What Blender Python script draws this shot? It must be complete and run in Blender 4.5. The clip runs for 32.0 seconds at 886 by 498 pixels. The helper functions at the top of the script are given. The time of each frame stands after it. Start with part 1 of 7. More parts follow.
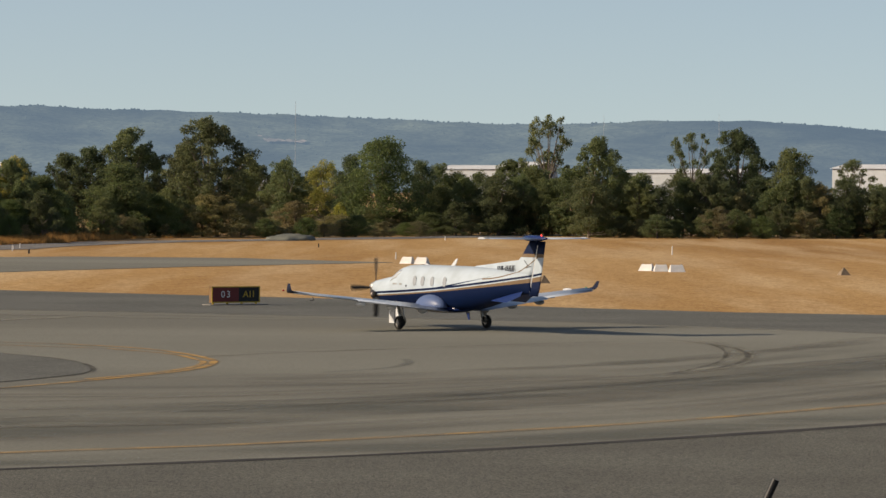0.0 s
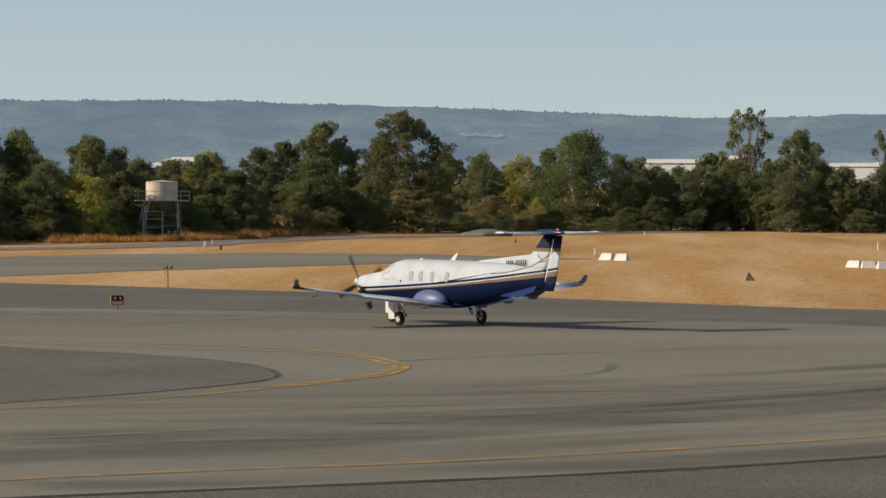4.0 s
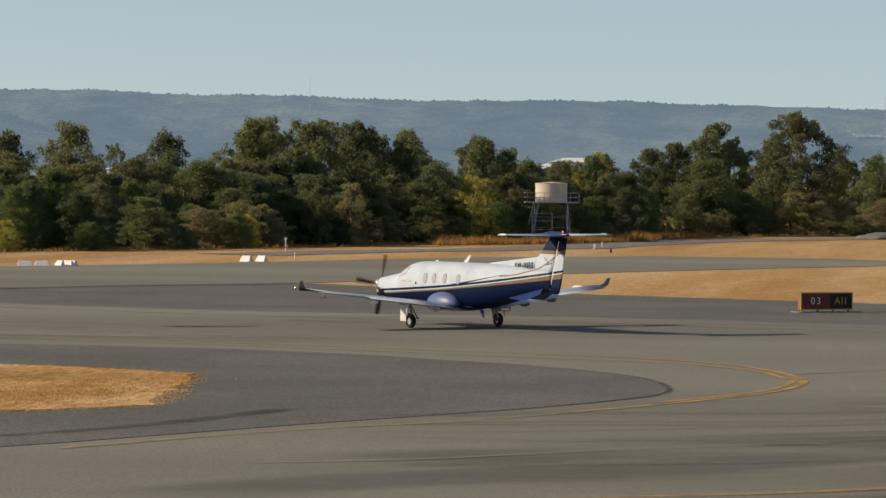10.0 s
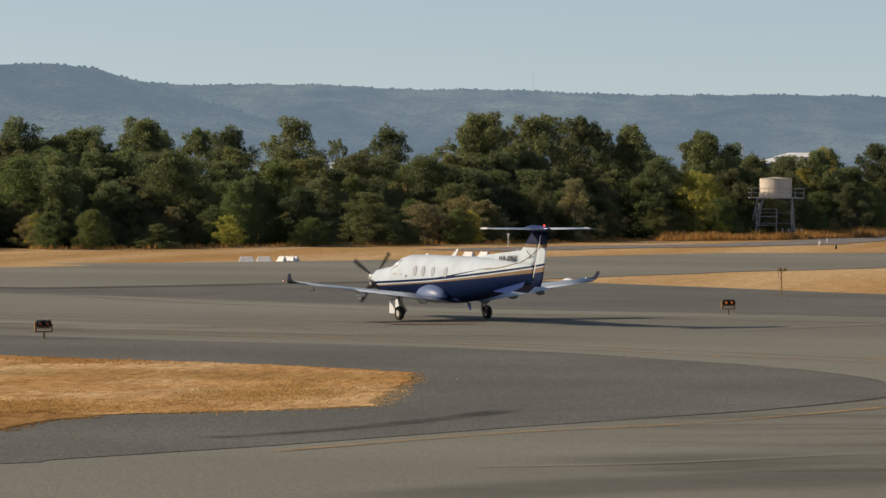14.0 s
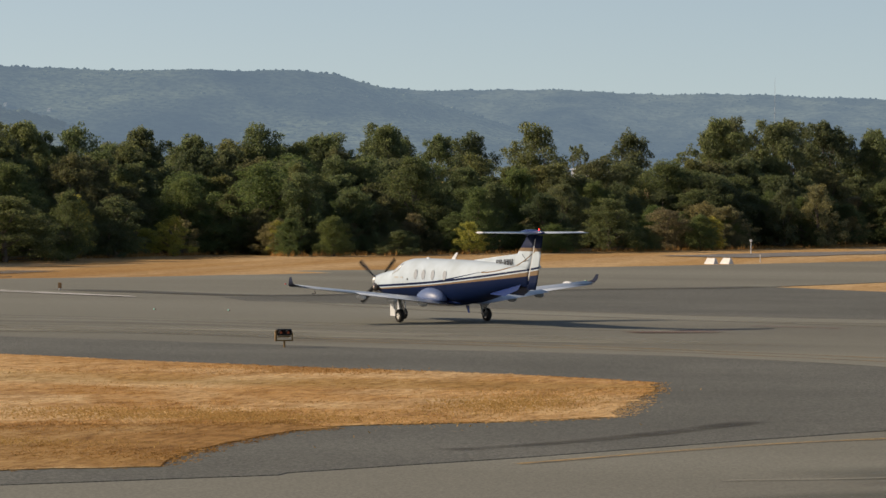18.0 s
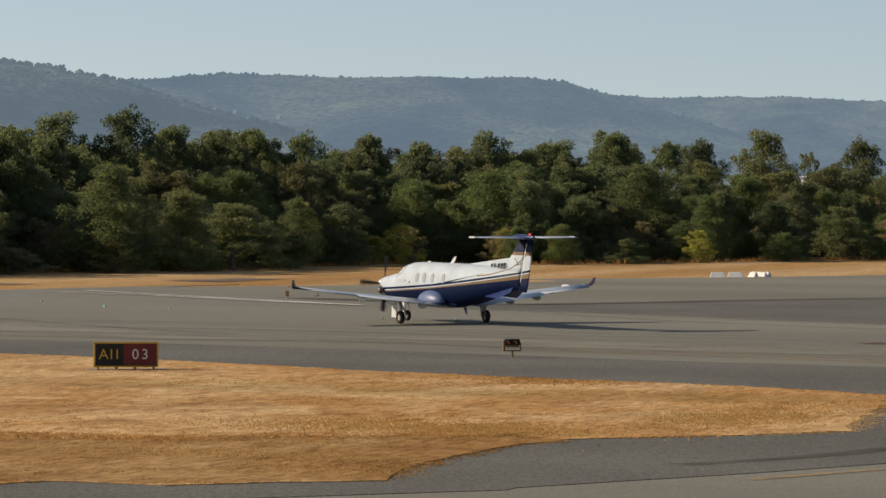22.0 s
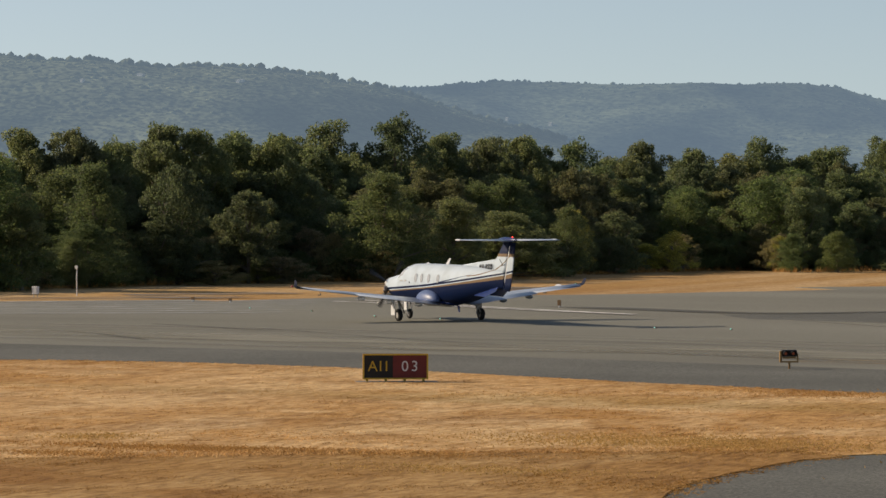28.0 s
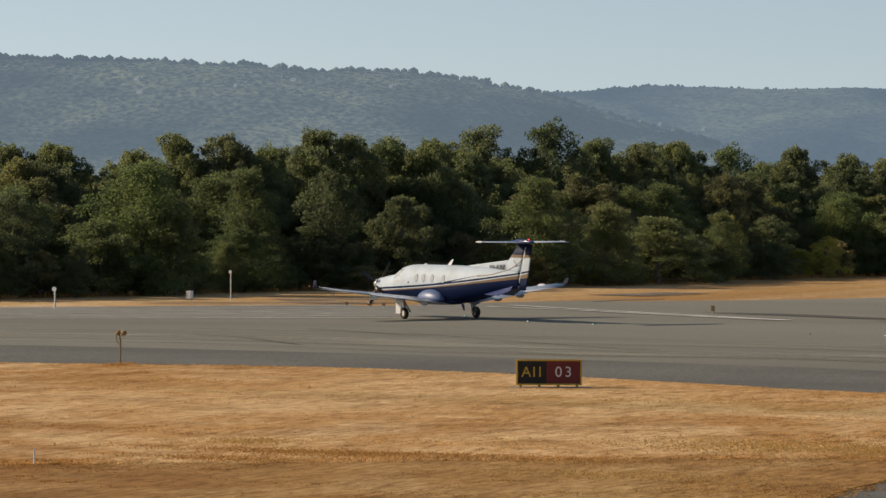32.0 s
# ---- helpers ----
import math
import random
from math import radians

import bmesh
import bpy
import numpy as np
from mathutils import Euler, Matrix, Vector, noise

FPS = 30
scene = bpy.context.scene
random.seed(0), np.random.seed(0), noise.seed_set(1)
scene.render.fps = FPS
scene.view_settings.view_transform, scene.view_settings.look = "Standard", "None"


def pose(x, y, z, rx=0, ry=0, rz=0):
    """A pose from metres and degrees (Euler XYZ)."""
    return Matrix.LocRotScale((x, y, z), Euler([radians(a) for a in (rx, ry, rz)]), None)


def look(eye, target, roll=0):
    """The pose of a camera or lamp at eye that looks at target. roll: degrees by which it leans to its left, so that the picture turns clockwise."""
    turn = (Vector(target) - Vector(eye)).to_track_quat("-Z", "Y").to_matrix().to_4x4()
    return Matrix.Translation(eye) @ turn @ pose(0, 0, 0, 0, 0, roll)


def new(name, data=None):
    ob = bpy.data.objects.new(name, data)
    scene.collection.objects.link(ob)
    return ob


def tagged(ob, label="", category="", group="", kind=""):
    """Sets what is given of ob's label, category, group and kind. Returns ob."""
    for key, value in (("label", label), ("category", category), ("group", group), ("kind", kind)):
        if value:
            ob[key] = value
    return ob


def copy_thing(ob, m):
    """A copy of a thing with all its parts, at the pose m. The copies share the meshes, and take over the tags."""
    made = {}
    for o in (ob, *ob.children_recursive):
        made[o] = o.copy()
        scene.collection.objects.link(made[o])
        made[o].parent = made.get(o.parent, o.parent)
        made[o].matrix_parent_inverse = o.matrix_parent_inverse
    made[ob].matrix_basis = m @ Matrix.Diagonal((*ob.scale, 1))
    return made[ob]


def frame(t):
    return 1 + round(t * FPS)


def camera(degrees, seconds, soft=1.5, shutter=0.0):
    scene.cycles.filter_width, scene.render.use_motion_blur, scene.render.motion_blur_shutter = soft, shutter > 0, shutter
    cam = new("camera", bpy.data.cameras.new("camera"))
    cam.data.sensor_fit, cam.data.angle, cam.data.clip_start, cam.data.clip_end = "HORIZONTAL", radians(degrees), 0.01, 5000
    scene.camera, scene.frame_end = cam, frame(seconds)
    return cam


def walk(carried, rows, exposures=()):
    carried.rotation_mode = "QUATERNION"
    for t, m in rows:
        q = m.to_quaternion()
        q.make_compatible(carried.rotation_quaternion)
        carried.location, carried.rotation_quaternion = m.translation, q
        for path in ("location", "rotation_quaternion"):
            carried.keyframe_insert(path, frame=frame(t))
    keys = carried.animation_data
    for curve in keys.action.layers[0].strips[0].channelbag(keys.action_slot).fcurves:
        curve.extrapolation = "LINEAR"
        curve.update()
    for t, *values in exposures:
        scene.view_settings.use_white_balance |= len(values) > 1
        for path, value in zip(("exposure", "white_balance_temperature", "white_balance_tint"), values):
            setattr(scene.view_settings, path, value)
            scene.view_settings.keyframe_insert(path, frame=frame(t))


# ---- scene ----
from mathutils.bvhtree import BVHTree

EXPO, KELVIN, SKY, SUN = 0.66, 6500.0, 0.0855, 3.52
cam = camera(12.522, 32.0, soft=1.5, shutter=0.12)
# seconds, x, y, z, yaw, pitch, roll
ROWS = [
    (0.0, 2.157, -14.796, 6.183, 0.1528, -0.8821, -0.3878),
    (0.5, 2.145, -13.595, 6.179, 0.4395, -0.8946, -0.3823),
    (1.0, 2.124, -12.46, 6.176, 0.7578, -0.9078, -0.3992),
    (1.5, 2.094, -11.392, 6.176, 1.0818, -0.92, -0.3828),
    (2.0, 2.058, -10.387, 6.178, 1.455, -0.9299, -0.3615),
    (2.5, 2.016, -9.444, 6.181, 1.8087, -0.9436, -0.3724),
    (3.0, 1.97, -8.56, 6.186, 2.1844, -0.9555, -0.3103),
    (3.5, 1.921, -7.734, 6.191, 2.5465, -0.9677, -0.2997),
    (5.5, 1.708, -4.953, 6.226, 4.3095, -0.9984, -0.2529),
    (6.0, 1.654, -4.378, 6.236, 4.7617, -1.0031, -0.3251),
    (6.5, 1.601, -3.845, 6.247, 5.1802, -1.0051, -0.3365),
    (7.0, 1.549, -3.352, 6.259, 5.6394, -1.0067, -0.4),
    (7.5, 1.499, -2.897, 6.27, 6.0796, -1.0048, -0.4245),
    (8.0, 1.449, -2.478, 6.283, 6.5585, -1.004, -0.4289),
    (8.5, 1.402, -2.091, 6.295, 7.027, -1.0007, -0.4235),
    (9.0, 1.356, -1.735, 6.307, 7.5499, -0.9989, -0.4237),
    (9.5, 1.311, -1.407, 6.32, 8.0223, -1.0009, -0.4464),
    (10.0, 1.269, -1.104, 6.333, 8.48, -1.0065, -0.4421),
    (10.5, 1.227, -0.824, 6.345, 8.8679, -1.0147, -0.5407),
    (11.0, 1.187, -0.565, 6.357, 9.2595, -1.0258, -0.482),
    (11.5, 1.149, -0.324, 6.37, 9.6178, -1.0363, -0.5257),
    (12.0, 1.111, -0.099, 6.382, 10.0001, -1.0548, -0.5106),
    (12.5, 1.074, 0.111, 6.393, 10.364, -1.07, -0.4911),
    (13.0, 1.037, 0.31, 6.405, 10.776, -1.0849, -0.5068),
    (13.5, 1.0, 0.499, 6.416, 11.1837, -1.0983, -0.4939),
    (14.0, 0.963, 0.68, 6.427, 11.642, -1.1106, -0.442),
    (14.5, 0.925, 0.855, 6.437, 12.0695, -1.1137, -0.4533),
    (16.5, 0.763, 1.528, 6.476, 13.7716, -1.0821, -0.3676),
    (17.0, 0.717, 1.697, 6.484, 14.2065, -1.0759, -0.3535),
    (17.5, 0.67, 1.868, 6.492, 14.6165, -1.0688, -0.3546),
    (18.0, 0.62, 2.043, 6.5, 15.0621, -1.0578, -0.3082),
    (18.5, 0.567, 2.222, 6.507, 15.4811, -1.0485, -0.2854),
    (19.0, 0.511, 2.406, 6.514, 15.9191, -1.037, -0.3202),
    (19.5, 0.452, 2.596, 6.521, 16.315, -1.0294, -0.3843),
    (20.0, 0.39, 2.791, 6.527, 16.7292, -1.0151, -0.3759),
    (20.5, 0.325, 2.993, 6.533, 17.1151, -1.0047, -0.3786),
    (21.0, 0.257, 3.2, 6.539, 17.5239, -0.9928, -0.3541),
    (21.5, 0.186, 3.413, 6.544, 17.9029, -0.9848, -0.3537),
    (22.0, 0.112, 3.631, 6.549, 18.2972, -0.9755, -0.3613),
    (22.5, 0.035, 3.853, 6.553, 18.6612, -0.9711, -0.3188),
    (23.0, -0.044, 4.079, 6.558, 19.0369, -0.9648, -0.3189),
    (23.5, -0.124, 4.307, 6.562, 19.3745, -0.9565, -0.3295),
    (24.0, -0.206, 4.536, 6.566, 19.7301, -0.9484, -0.2741),
    (24.5, -0.289, 4.765, 6.57, 20.0511, -0.9423, -0.2819),
    (25.0, -0.372, 4.991, 6.573, 20.3903, -0.936, -0.2203),
    (25.5, -0.453, 5.212, 6.577, 20.7108, -0.9313, -0.2528),
    (27.5, -0.753, 5.999, 6.59, 21.8785, -0.8995, -0.169),
    (28.0, -0.815, 6.155, 6.593, 22.1557, -0.8935, -0.1508),
    (28.5, -0.869, 6.288, 6.596, 22.4202, -0.8842, -0.1363),
    (29.0, -0.913, 6.394, 6.599, 22.7031, -0.8725, -0.1738),
    (29.5, -0.946, 6.467, 6.603, 22.9618, -0.8713, -0.1598),
    (30.0, -0.965, 6.504, 6.606, 23.2403, -0.8639, -0.1715),
    (30.5, -0.968, 6.499, 6.609, 23.4999, -0.8652, -0.1886),
    (31.0, -0.954, 6.447, 6.613, 23.7878, -0.8551, -0.187),
    (31.5, -0.919, 6.341, 6.616, 24.0453, -0.8441, -0.18),
    (32.0, -0.861, 6.176, 6.62, 24.3231, -0.8323, -0.2009),
]
walk(cam, [(t, pose(x, y, z, 90 + pitch, roll, yaw)) for t, x, y, z, yaw, pitch, roll in ROWS],
     exposures=[(0.0, EXPO, KELVIN, 10.0), (32.0, EXPO, KELVIN, 10.0)])

# ---------------------------------------------------------------- light
SUN_AZ, SUN_EL = radians(-99), radians(26.5)   # clockwise from +y
world = bpy.data.worlds.new("sky")
scene.world = world
world.use_nodes = True
wn = world.node_tree.nodes
sky = wn.new("ShaderNodeTexSky")
sky.sky_type, sky.sun_disc = "NISHITA", False
sky.sun_elevation, sky.sun_rotation = SUN_EL, SUN_AZ
sky.air_density, sky.dust_density, sky.ozone_density = 0.75, 0.75, 1.0
wn["Background"].inputs["Strength"].default_value = SKY
tone = wn.new("ShaderNodeMix")
tone.data_type, tone.blend_type = "RGBA", "MULTIPLY"
tone.inputs[0].default_value, tone.inputs[7].default_value = 1.0, (1.155, 1.005, 0.865, 1)
aim = wn.new("ShaderNodeTexCoord")
lift = wn.new("ShaderNodeVectorMath")
lift.inputs[1].default_value = (0, 0, 0.07)                  # clear air: the horizon's glow lies low
world.node_tree.links.new(aim.outputs["Generated"], lift.inputs[0])
world.node_tree.links.new(lift.outputs[0], sky.inputs["Vector"])
world.node_tree.links.new(sky.outputs[0], tone.inputs[6])
world.node_tree.links.new(tone.outputs[2], wn["Background"].inputs["Color"])
sun = new("sun", bpy.data.lights.new("sun", "SUN"))
sun.data.energy, sun.data.angle, sun.data.color = SUN, radians(0.6), (1.0, 0.83, 0.62)
sun_dir = Vector((math.sin(SUN_AZ) * math.cos(SUN_EL), math.cos(SUN_AZ) * math.cos(SUN_EL), math.sin(SUN_EL)))
sun.matrix_world = look(sun_dir * 100, (0, 0, 0))


# ---------------------------------------------------------------- materials
def material(name, rough=0.7, metal=0.0, color=(0.5, 0.5, 0.5)):
    m = bpy.data.materials.new(name)
    m.use_nodes = True
    b = m.node_tree.nodes["Principled BSDF"]
    b.inputs["Roughness"].default_value, b.inputs["Metallic"].default_value = rough, metal
    b.inputs["Base Color"].default_value = (*color, 1)
    return m, m.node_tree, b


def add(nt, kind, **inputs):
    n = nt.nodes.new("ShaderNode" + kind)
    for k, v in inputs.items():
        n.inputs[k.replace("_", " ")].default_value = v
    return n


def noisy(nt, scale, detail=4.0, coords="Object", stretch=None, distortion=0.0):
    """A noise factor on the given coordinates, at a scale per metre."""
    tc = nt.nodes.new("ShaderNodeTexCoord")
    n = add(nt, "TexNoise", Scale=scale, Detail=detail, Distortion=distortion)
    if stretch:
        mp = nt.nodes.new("ShaderNodeMapping")
        mp.inputs["Scale"].default_value = stretch
        nt.links.new(tc.outputs[coords], mp.inputs["Vector"])
        nt.links.new(mp.outputs[0], n.inputs["Vector"])
    else:
        nt.links.new(tc.outputs[coords], n.inputs["Vector"])
    return n.outputs["Fac"]


def ramp(nt, fac, stops):
    r = nt.nodes.new("ShaderNodeValToRGB")
    e = r.color_ramp.elements
    e[0].position, e[0].color = stops[0][0], (*stops[0][1], 1)
    e[1].position, e[1].color = stops[-1][0], (*stops[-1][1], 1)
    for p, c in stops[1:-1]:
        e.new(p).color = (*c, 1)
    nt.links.new(fac, r.inputs[0])
    return r.outputs[0]


def mix(nt, a, b, fac, mode="MIX"):
    m = nt.nodes.new("ShaderNodeMix")
    m.data_type, m.blend_type = "RGBA", mode
    for sock, v in ((m.inputs[0], fac), (m.inputs[6], a), (m.inputs[7], b)):
        if isinstance(v, (int, float)):
            sock.default_value = v
        elif isinstance(v, tuple):
            sock.default_value = (*v, 1)
        else:
            nt.links.new(v, sock)
    return m.outputs[2]


def maths(nt, op, a, b=None, c=None):
    n = nt.nodes.new("ShaderNodeMath")
    n.operation = op
    for i, v in enumerate((a, b, c)):
        if v is None:
            continue
        if isinstance(v, (int, float)):
            n.inputs[i].default_value = v
        else:
            nt.links.new(v, n.inputs[i])
    return n.outputs[0]


def bump(nt, bsdf, fac, strength, distance):
    b = add(nt, "Bump", Strength=strength, Distance=distance)
    nt.links.new(fac, b.inputs["Height"])
    nt.links.new(b.outputs[0], bsdf.inputs["Normal"])


def surface(name, stops, scale, fine, rough=0.85, metal=0.0, bump_by=0.3, depth=0.01, stretch=None, dark=0.35, tight=0.2):
    """Two scales of variation: stains or wear over a base, and a fine grain with relief."""
    m, nt, b = material(name, rough, metal)
    big = ramp(nt, noisy(nt, scale, 5.0, stretch=stretch), stops)
    g = noisy(nt, fine, 3.0)
    grain = ramp(nt, g, [(0.5 - tight, (1 - dark,) * 3), (0.5 + tight, (1.0,) * 3)])
    nt.links.new(mix(nt, big, grain, 1.0, "MULTIPLY"), b.inputs["Base Color"])
    bump(nt, b, g, bump_by, depth)
    b.inputs["Specular IOR Level"].default_value = 0.25
    return m


DRY = ((0.330, 0.172, 0.052), (0.455, 0.255, 0.084), (0.545, 0.335, 0.138), (0.670, 0.480, 0.260))


def grass_colour(nt, tones, vary=1.0):
    """Dry grass: broad blond and rust drifts, streaks of mown stalks, a little green."""
    low, mid_c, high, pale = tones
    deep = 1.0 if vary == 1.0 else 0.12                       # far off, drifts run away from the eye
    big = ramp(nt, noisy(nt, 0.06, 6.0, stretch=(0.5, 0.45 * deep, 1), distortion=0.6 * deep), [(0.30, low), (0.45, mid_c), (0.58, high), (0.72, pale)])
    drift = ramp(nt, noisy(nt, 0.26, 9.0, stretch=(0.6, 0.4 * deep, 1), distortion=1.2 * deep), [(0.44, (0, 0, 0)), (0.62, (0.9 * vary,) * 3)])
    big = mix(nt, big, pale, drift)
    rust = ramp(nt, noisy(nt, 0.3, 6.0, stretch=(0.4, 0.4 * deep, 1), distortion=0.8 * deep), [(0.52, (0, 0, 0)), (0.68, (0.32 * vary,) * 3)])
    big = mix(nt, big, (0.24, 0.112, 0.03), rust)
    mid = ramp(nt, noisy(nt, 1.1, 6.0, stretch=(0.8, 0.25, 1), distortion=0.3), [(0.32, tuple(1 - (1 - k) * vary for k in (0.72, 0.67, 0.60))), (0.5, tuple(1 - (1 - k) * vary for k in (0.92, 0.90, 0.86))), (0.68, (1.0, 1.0, 1.0))])
    c = mix(nt, big, mid, 1.0, "MULTIPLY")
    tuft = ramp(nt, noisy(nt, 4.0, 4.0, stretch=(1, 0.24, 1)), [(0.34, tuple(1 - (1 - k) * vary for k in (0.70, 0.66, 0.60))), (0.5, (0.97, 0.96, 0.95)), (0.66, tuple(1 + k * vary for k in (0.14, 0.18, 0.26)))])
    c = mix(nt, c, tuft, 1.0, "MULTIPLY")
    green = ramp(nt, noisy(nt, 0.055, 4.0, stretch=(0.22, deep, 1)), [(0.62, (0, 0, 0)), (0.76, (0.5, 0.5, 0.5))])
    return mix(nt, c, (0.20, 0.165, 0.04), green)


def grass_material(name, tones=DRY, vary=1.0):
    m, nt, b = material(name, 0.9)
    fine = noisy(nt, 9.0, 6.0, stretch=(1, 0.3, 1))
    f2 = ramp(nt, fine, [(0.32, (0.74, 0.70, 0.64)), (0.6, (1.0, 1.0, 1.0))])
    nt.links.new(mix(nt, grass_colour(nt, tones, vary), f2, 1.0, "MULTIPLY"), b.inputs["Base Color"])
    bump(nt, b, fine, 0.8, 0.05)
    b.inputs["Specular IOR Level"].default_value = 0.1
    return m


def worn(m, cover, soft=True, scale=0.25, stretch=(0.25, 1, 1), lo=0.36, hi=0.62, least=0.3):
    """Lets a painted or worn stripe thin out: patchy cover, and feathered sides and ends where soft."""
    nt = m.node_tree
    b = nt.nodes["Principled BSDF"]
    fac = ramp(nt, noisy(nt, scale, 5.0, stretch=stretch), [(lo, (least,) * 3), (hi, (1, 1, 1))])
    a = maths(nt, "MULTIPLY", fac, cover)
    if soft:
        tc = nt.nodes.new("ShaderNodeTexCoord")
        sp = nt.nodes.new("ShaderNodeSeparateXYZ")
        nt.links.new(tc.outputs["UV"], sp.inputs[0])
        for out, gain in ((sp.outputs[0], 4.0), (sp.outputs[1], 1.5))[1 if soft == "sides" else 0:]:
            d = maths(nt, "ABSOLUTE", maths(nt, "MULTIPLY_ADD", out, 2.0, -1.0))
            e = maths(nt, "MULTIPLY", maths(nt, "SUBTRACT", 1.0, d), gain)
            s = nt.nodes.new("ShaderNodeMapRange")
            s.interpolation_type = "SMOOTHSTEP"
            nt.links.new(e, s.inputs["Value"])
            a = maths(nt, "MULTIPLY", a, s.outputs[0])
    nt.links.new(a, b.inputs["Alpha"])
    return m


GRASS = grass_material("dry_grass")
RUSTY_DRY = ((0.250, 0.128, 0.036), (0.325, 0.176, 0.056), (0.385, 0.228, 0.080), (0.460, 0.300, 0.130))
GRASS_RUST = grass_material("mown_rusty_grass", RUSTY_DRY)
FIELD = grass_material("far_dry_grass", ((0.33, 0.19, 0.070), (0.44, 0.268, 0.102), (0.52, 0.34, 0.150), (0.63, 0.47, 0.275)), vary=0.6)
PAVEMENT = surface("pavement_asphalt", [(0.35, (0.180, 0.174, 0.144)), (0.5, (0.211, 0.205, 0.169)), (0.66, (0.237, 0.232, 0.193))], 0.05, 14.0, stretch=(0.3, 1, 1), dark=0.3, tight=0.11)
PAVEMENT.node_tree.nodes["Principled BSDF"].inputs["Specular IOR Level"].default_value = 0.1   # old dusty asphalt
SHOULDER = surface("shoulder_chipseal", [(0.35, (0.128, 0.127, 0.108)), (0.65, (0.165, 0.163, 0.140))], 0.12, 14.0, bump_by=0.9, depth=0.03, dark=0.5, tight=0.09)
CHIP = surface("near_chipseal", [(0.35, (0.135, 0.128, 0.102)), (0.65, (0.174, 0.167, 0.134))], 0.15, 20.0, bump_by=0.9, depth=0.03, dark=0.62, tight=0.06)
WORN = surface("tyre_darkened_asphalt", [(0.35, (0.126, 0.131, 0.111)), (0.65, (0.158, 0.164, 0.139))], 0.08, 6.0, stretch=(0.3, 1, 1), dark=0.2)
WORN_LANE = worn(surface("rubber_darkened_asphalt", [(0.35, (0.109, 0.111, 0.095)), (0.65, (0.148, 0.152, 0.129))], 0.08, 6.0, stretch=(0.3, 1, 1), dark=0.2), 0.5)
PALE_LANE = worn(surface("pale_scrubbed_asphalt", [(0.35, (0.244, 0.233, 0.185)), (0.65, (0.294, 0.281, 0.224))], 0.06, 6.0, stretch=(0.3, 1, 1), dark=0.2), 0.8)
RUBBER = worn(surface("rubber_on_asphalt", [(0.35, (0.070, 0.068, 0.060)), (0.65, (0.105, 0.102, 0.090))], 0.08, 6.0, stretch=(0.3, 1, 1), dark=0.2), 0.9, least=0.55)
SKID = worn(surface("skid_rubber", [(0.35, (0.085, 0.082, 0.072)), (0.65, (0.120, 0.116, 0.100))], 0.08, 9.0, dark=0.2), 0.7, scale=0.12, stretch=(0.2, 1, 1), least=0.3)
STREAK_DARK = worn(surface("faint_dark_streak", [(0.35, (0.125, 0.123, 0.102)), (0.65, (0.150, 0.147, 0.122))], 0.08, 9.0, dark=0.25), 0.32, scale=0.12, stretch=(0.2, 1, 1), least=0.1)
STREAK_PALE = worn(surface("faint_pale_streak", [(0.35, (0.255, 0.240, 0.195)), (0.65, (0.29, 0.272, 0.222))], 0.08, 9.0, dark=0.25), 0.32, scale=0.12, stretch=(0.2, 1, 1), least=0.1)
PALE_JOINT = worn(surface("pale_joint_filler", [(0.35, (0.28, 0.265, 0.215)), (0.65, (0.34, 0.32, 0.26))], 0.3, 9.0, dark=0.2), 0.9, "sides", least=0.5)
CRACK = worn(surface("old_joint_seal", [(0.4, (0.056, 0.050, 0.043)), (0.6, (0.087, 0.078, 0.062))], 0.5, 9.0), 0.6, scale=0.4)
TAR = surface("tar_seal", [(0.4, (0.035, 0.03, 0.026)), (0.6, (0.055, 0.048, 0.04))], 0.5, 9.0)
YELLOW = surface("worn_yellow_paint", [(0.38, (0.30, 0.21, 0.11)), (0.48, (0.45, 0.275, 0.09)), (0.62, (0.56, 0.33, 0.08))], 0.9, 11.0, dark=0.2)
YELLOW = worn(YELLOW, 0.9, "sides", 0.5, None, least=0.55)
YELLOW_FAINT = worn(surface("faint_yellow_paint", [(0.38, (0.28, 0.21, 0.12)), (0.50, (0.41, 0.27, 0.11)), (0.64, (0.51, 0.33, 0.11))], 0.9, 11.0, dark=0.3), 0.75, "sides", 0.3, None, least=0.45)
WHITE_PAINT = surface("worn_white_paint", [(0.34, (0.36, 0.34, 0.31)), (0.58, (0.70, 0.68, 0.65))], 0.8, 9.0, dark=0.3)
KEY_PAINT = worn(surface("old_white_paint", [(0.34, (0.36, 0.38, 0.40)), (0.58, (0.58, 0.60, 0.62))], 0.8, 9.0, dark=0.3), 0.7, True, 0.3, (0.3, 1, 1), least=0.6)
RED_PAINT = worn(surface("faded_red_paint", [(0.38, (0.16, 0.12, 0.10)), (0.6, (0.30, 0.16, 0.14))], 0.9, 9.0, dark=0.3), 0.55, True, 0.5, (0.4, 1, 1), least=0.1)
GRAVEL = surface("grey_gravel", [(0.3, (0.15, 0.14, 0.13)), (0.7, (0.28, 0.26, 0.235))], 0.6, 4.0, bump_by=1.0, depth=0.1)
GRAVEL_PATCH = worn(surface("thin_gravel", [(0.3, (0.16, 0.14, 0.12)), (0.7, (0.28, 0.25, 0.21))], 0.6, 4.0, bump_by=1.0, depth=0.1), 0.85, True, 0.35, (0.3, 1, 1), least=0.2)
DIRT = surface("bare_dirt", [(0.3, (0.20, 0.15, 0.10)), (0.7, (0.33, 0.25, 0.17))], 0.2, 4.0, bump_by=0.6, depth=0.04)
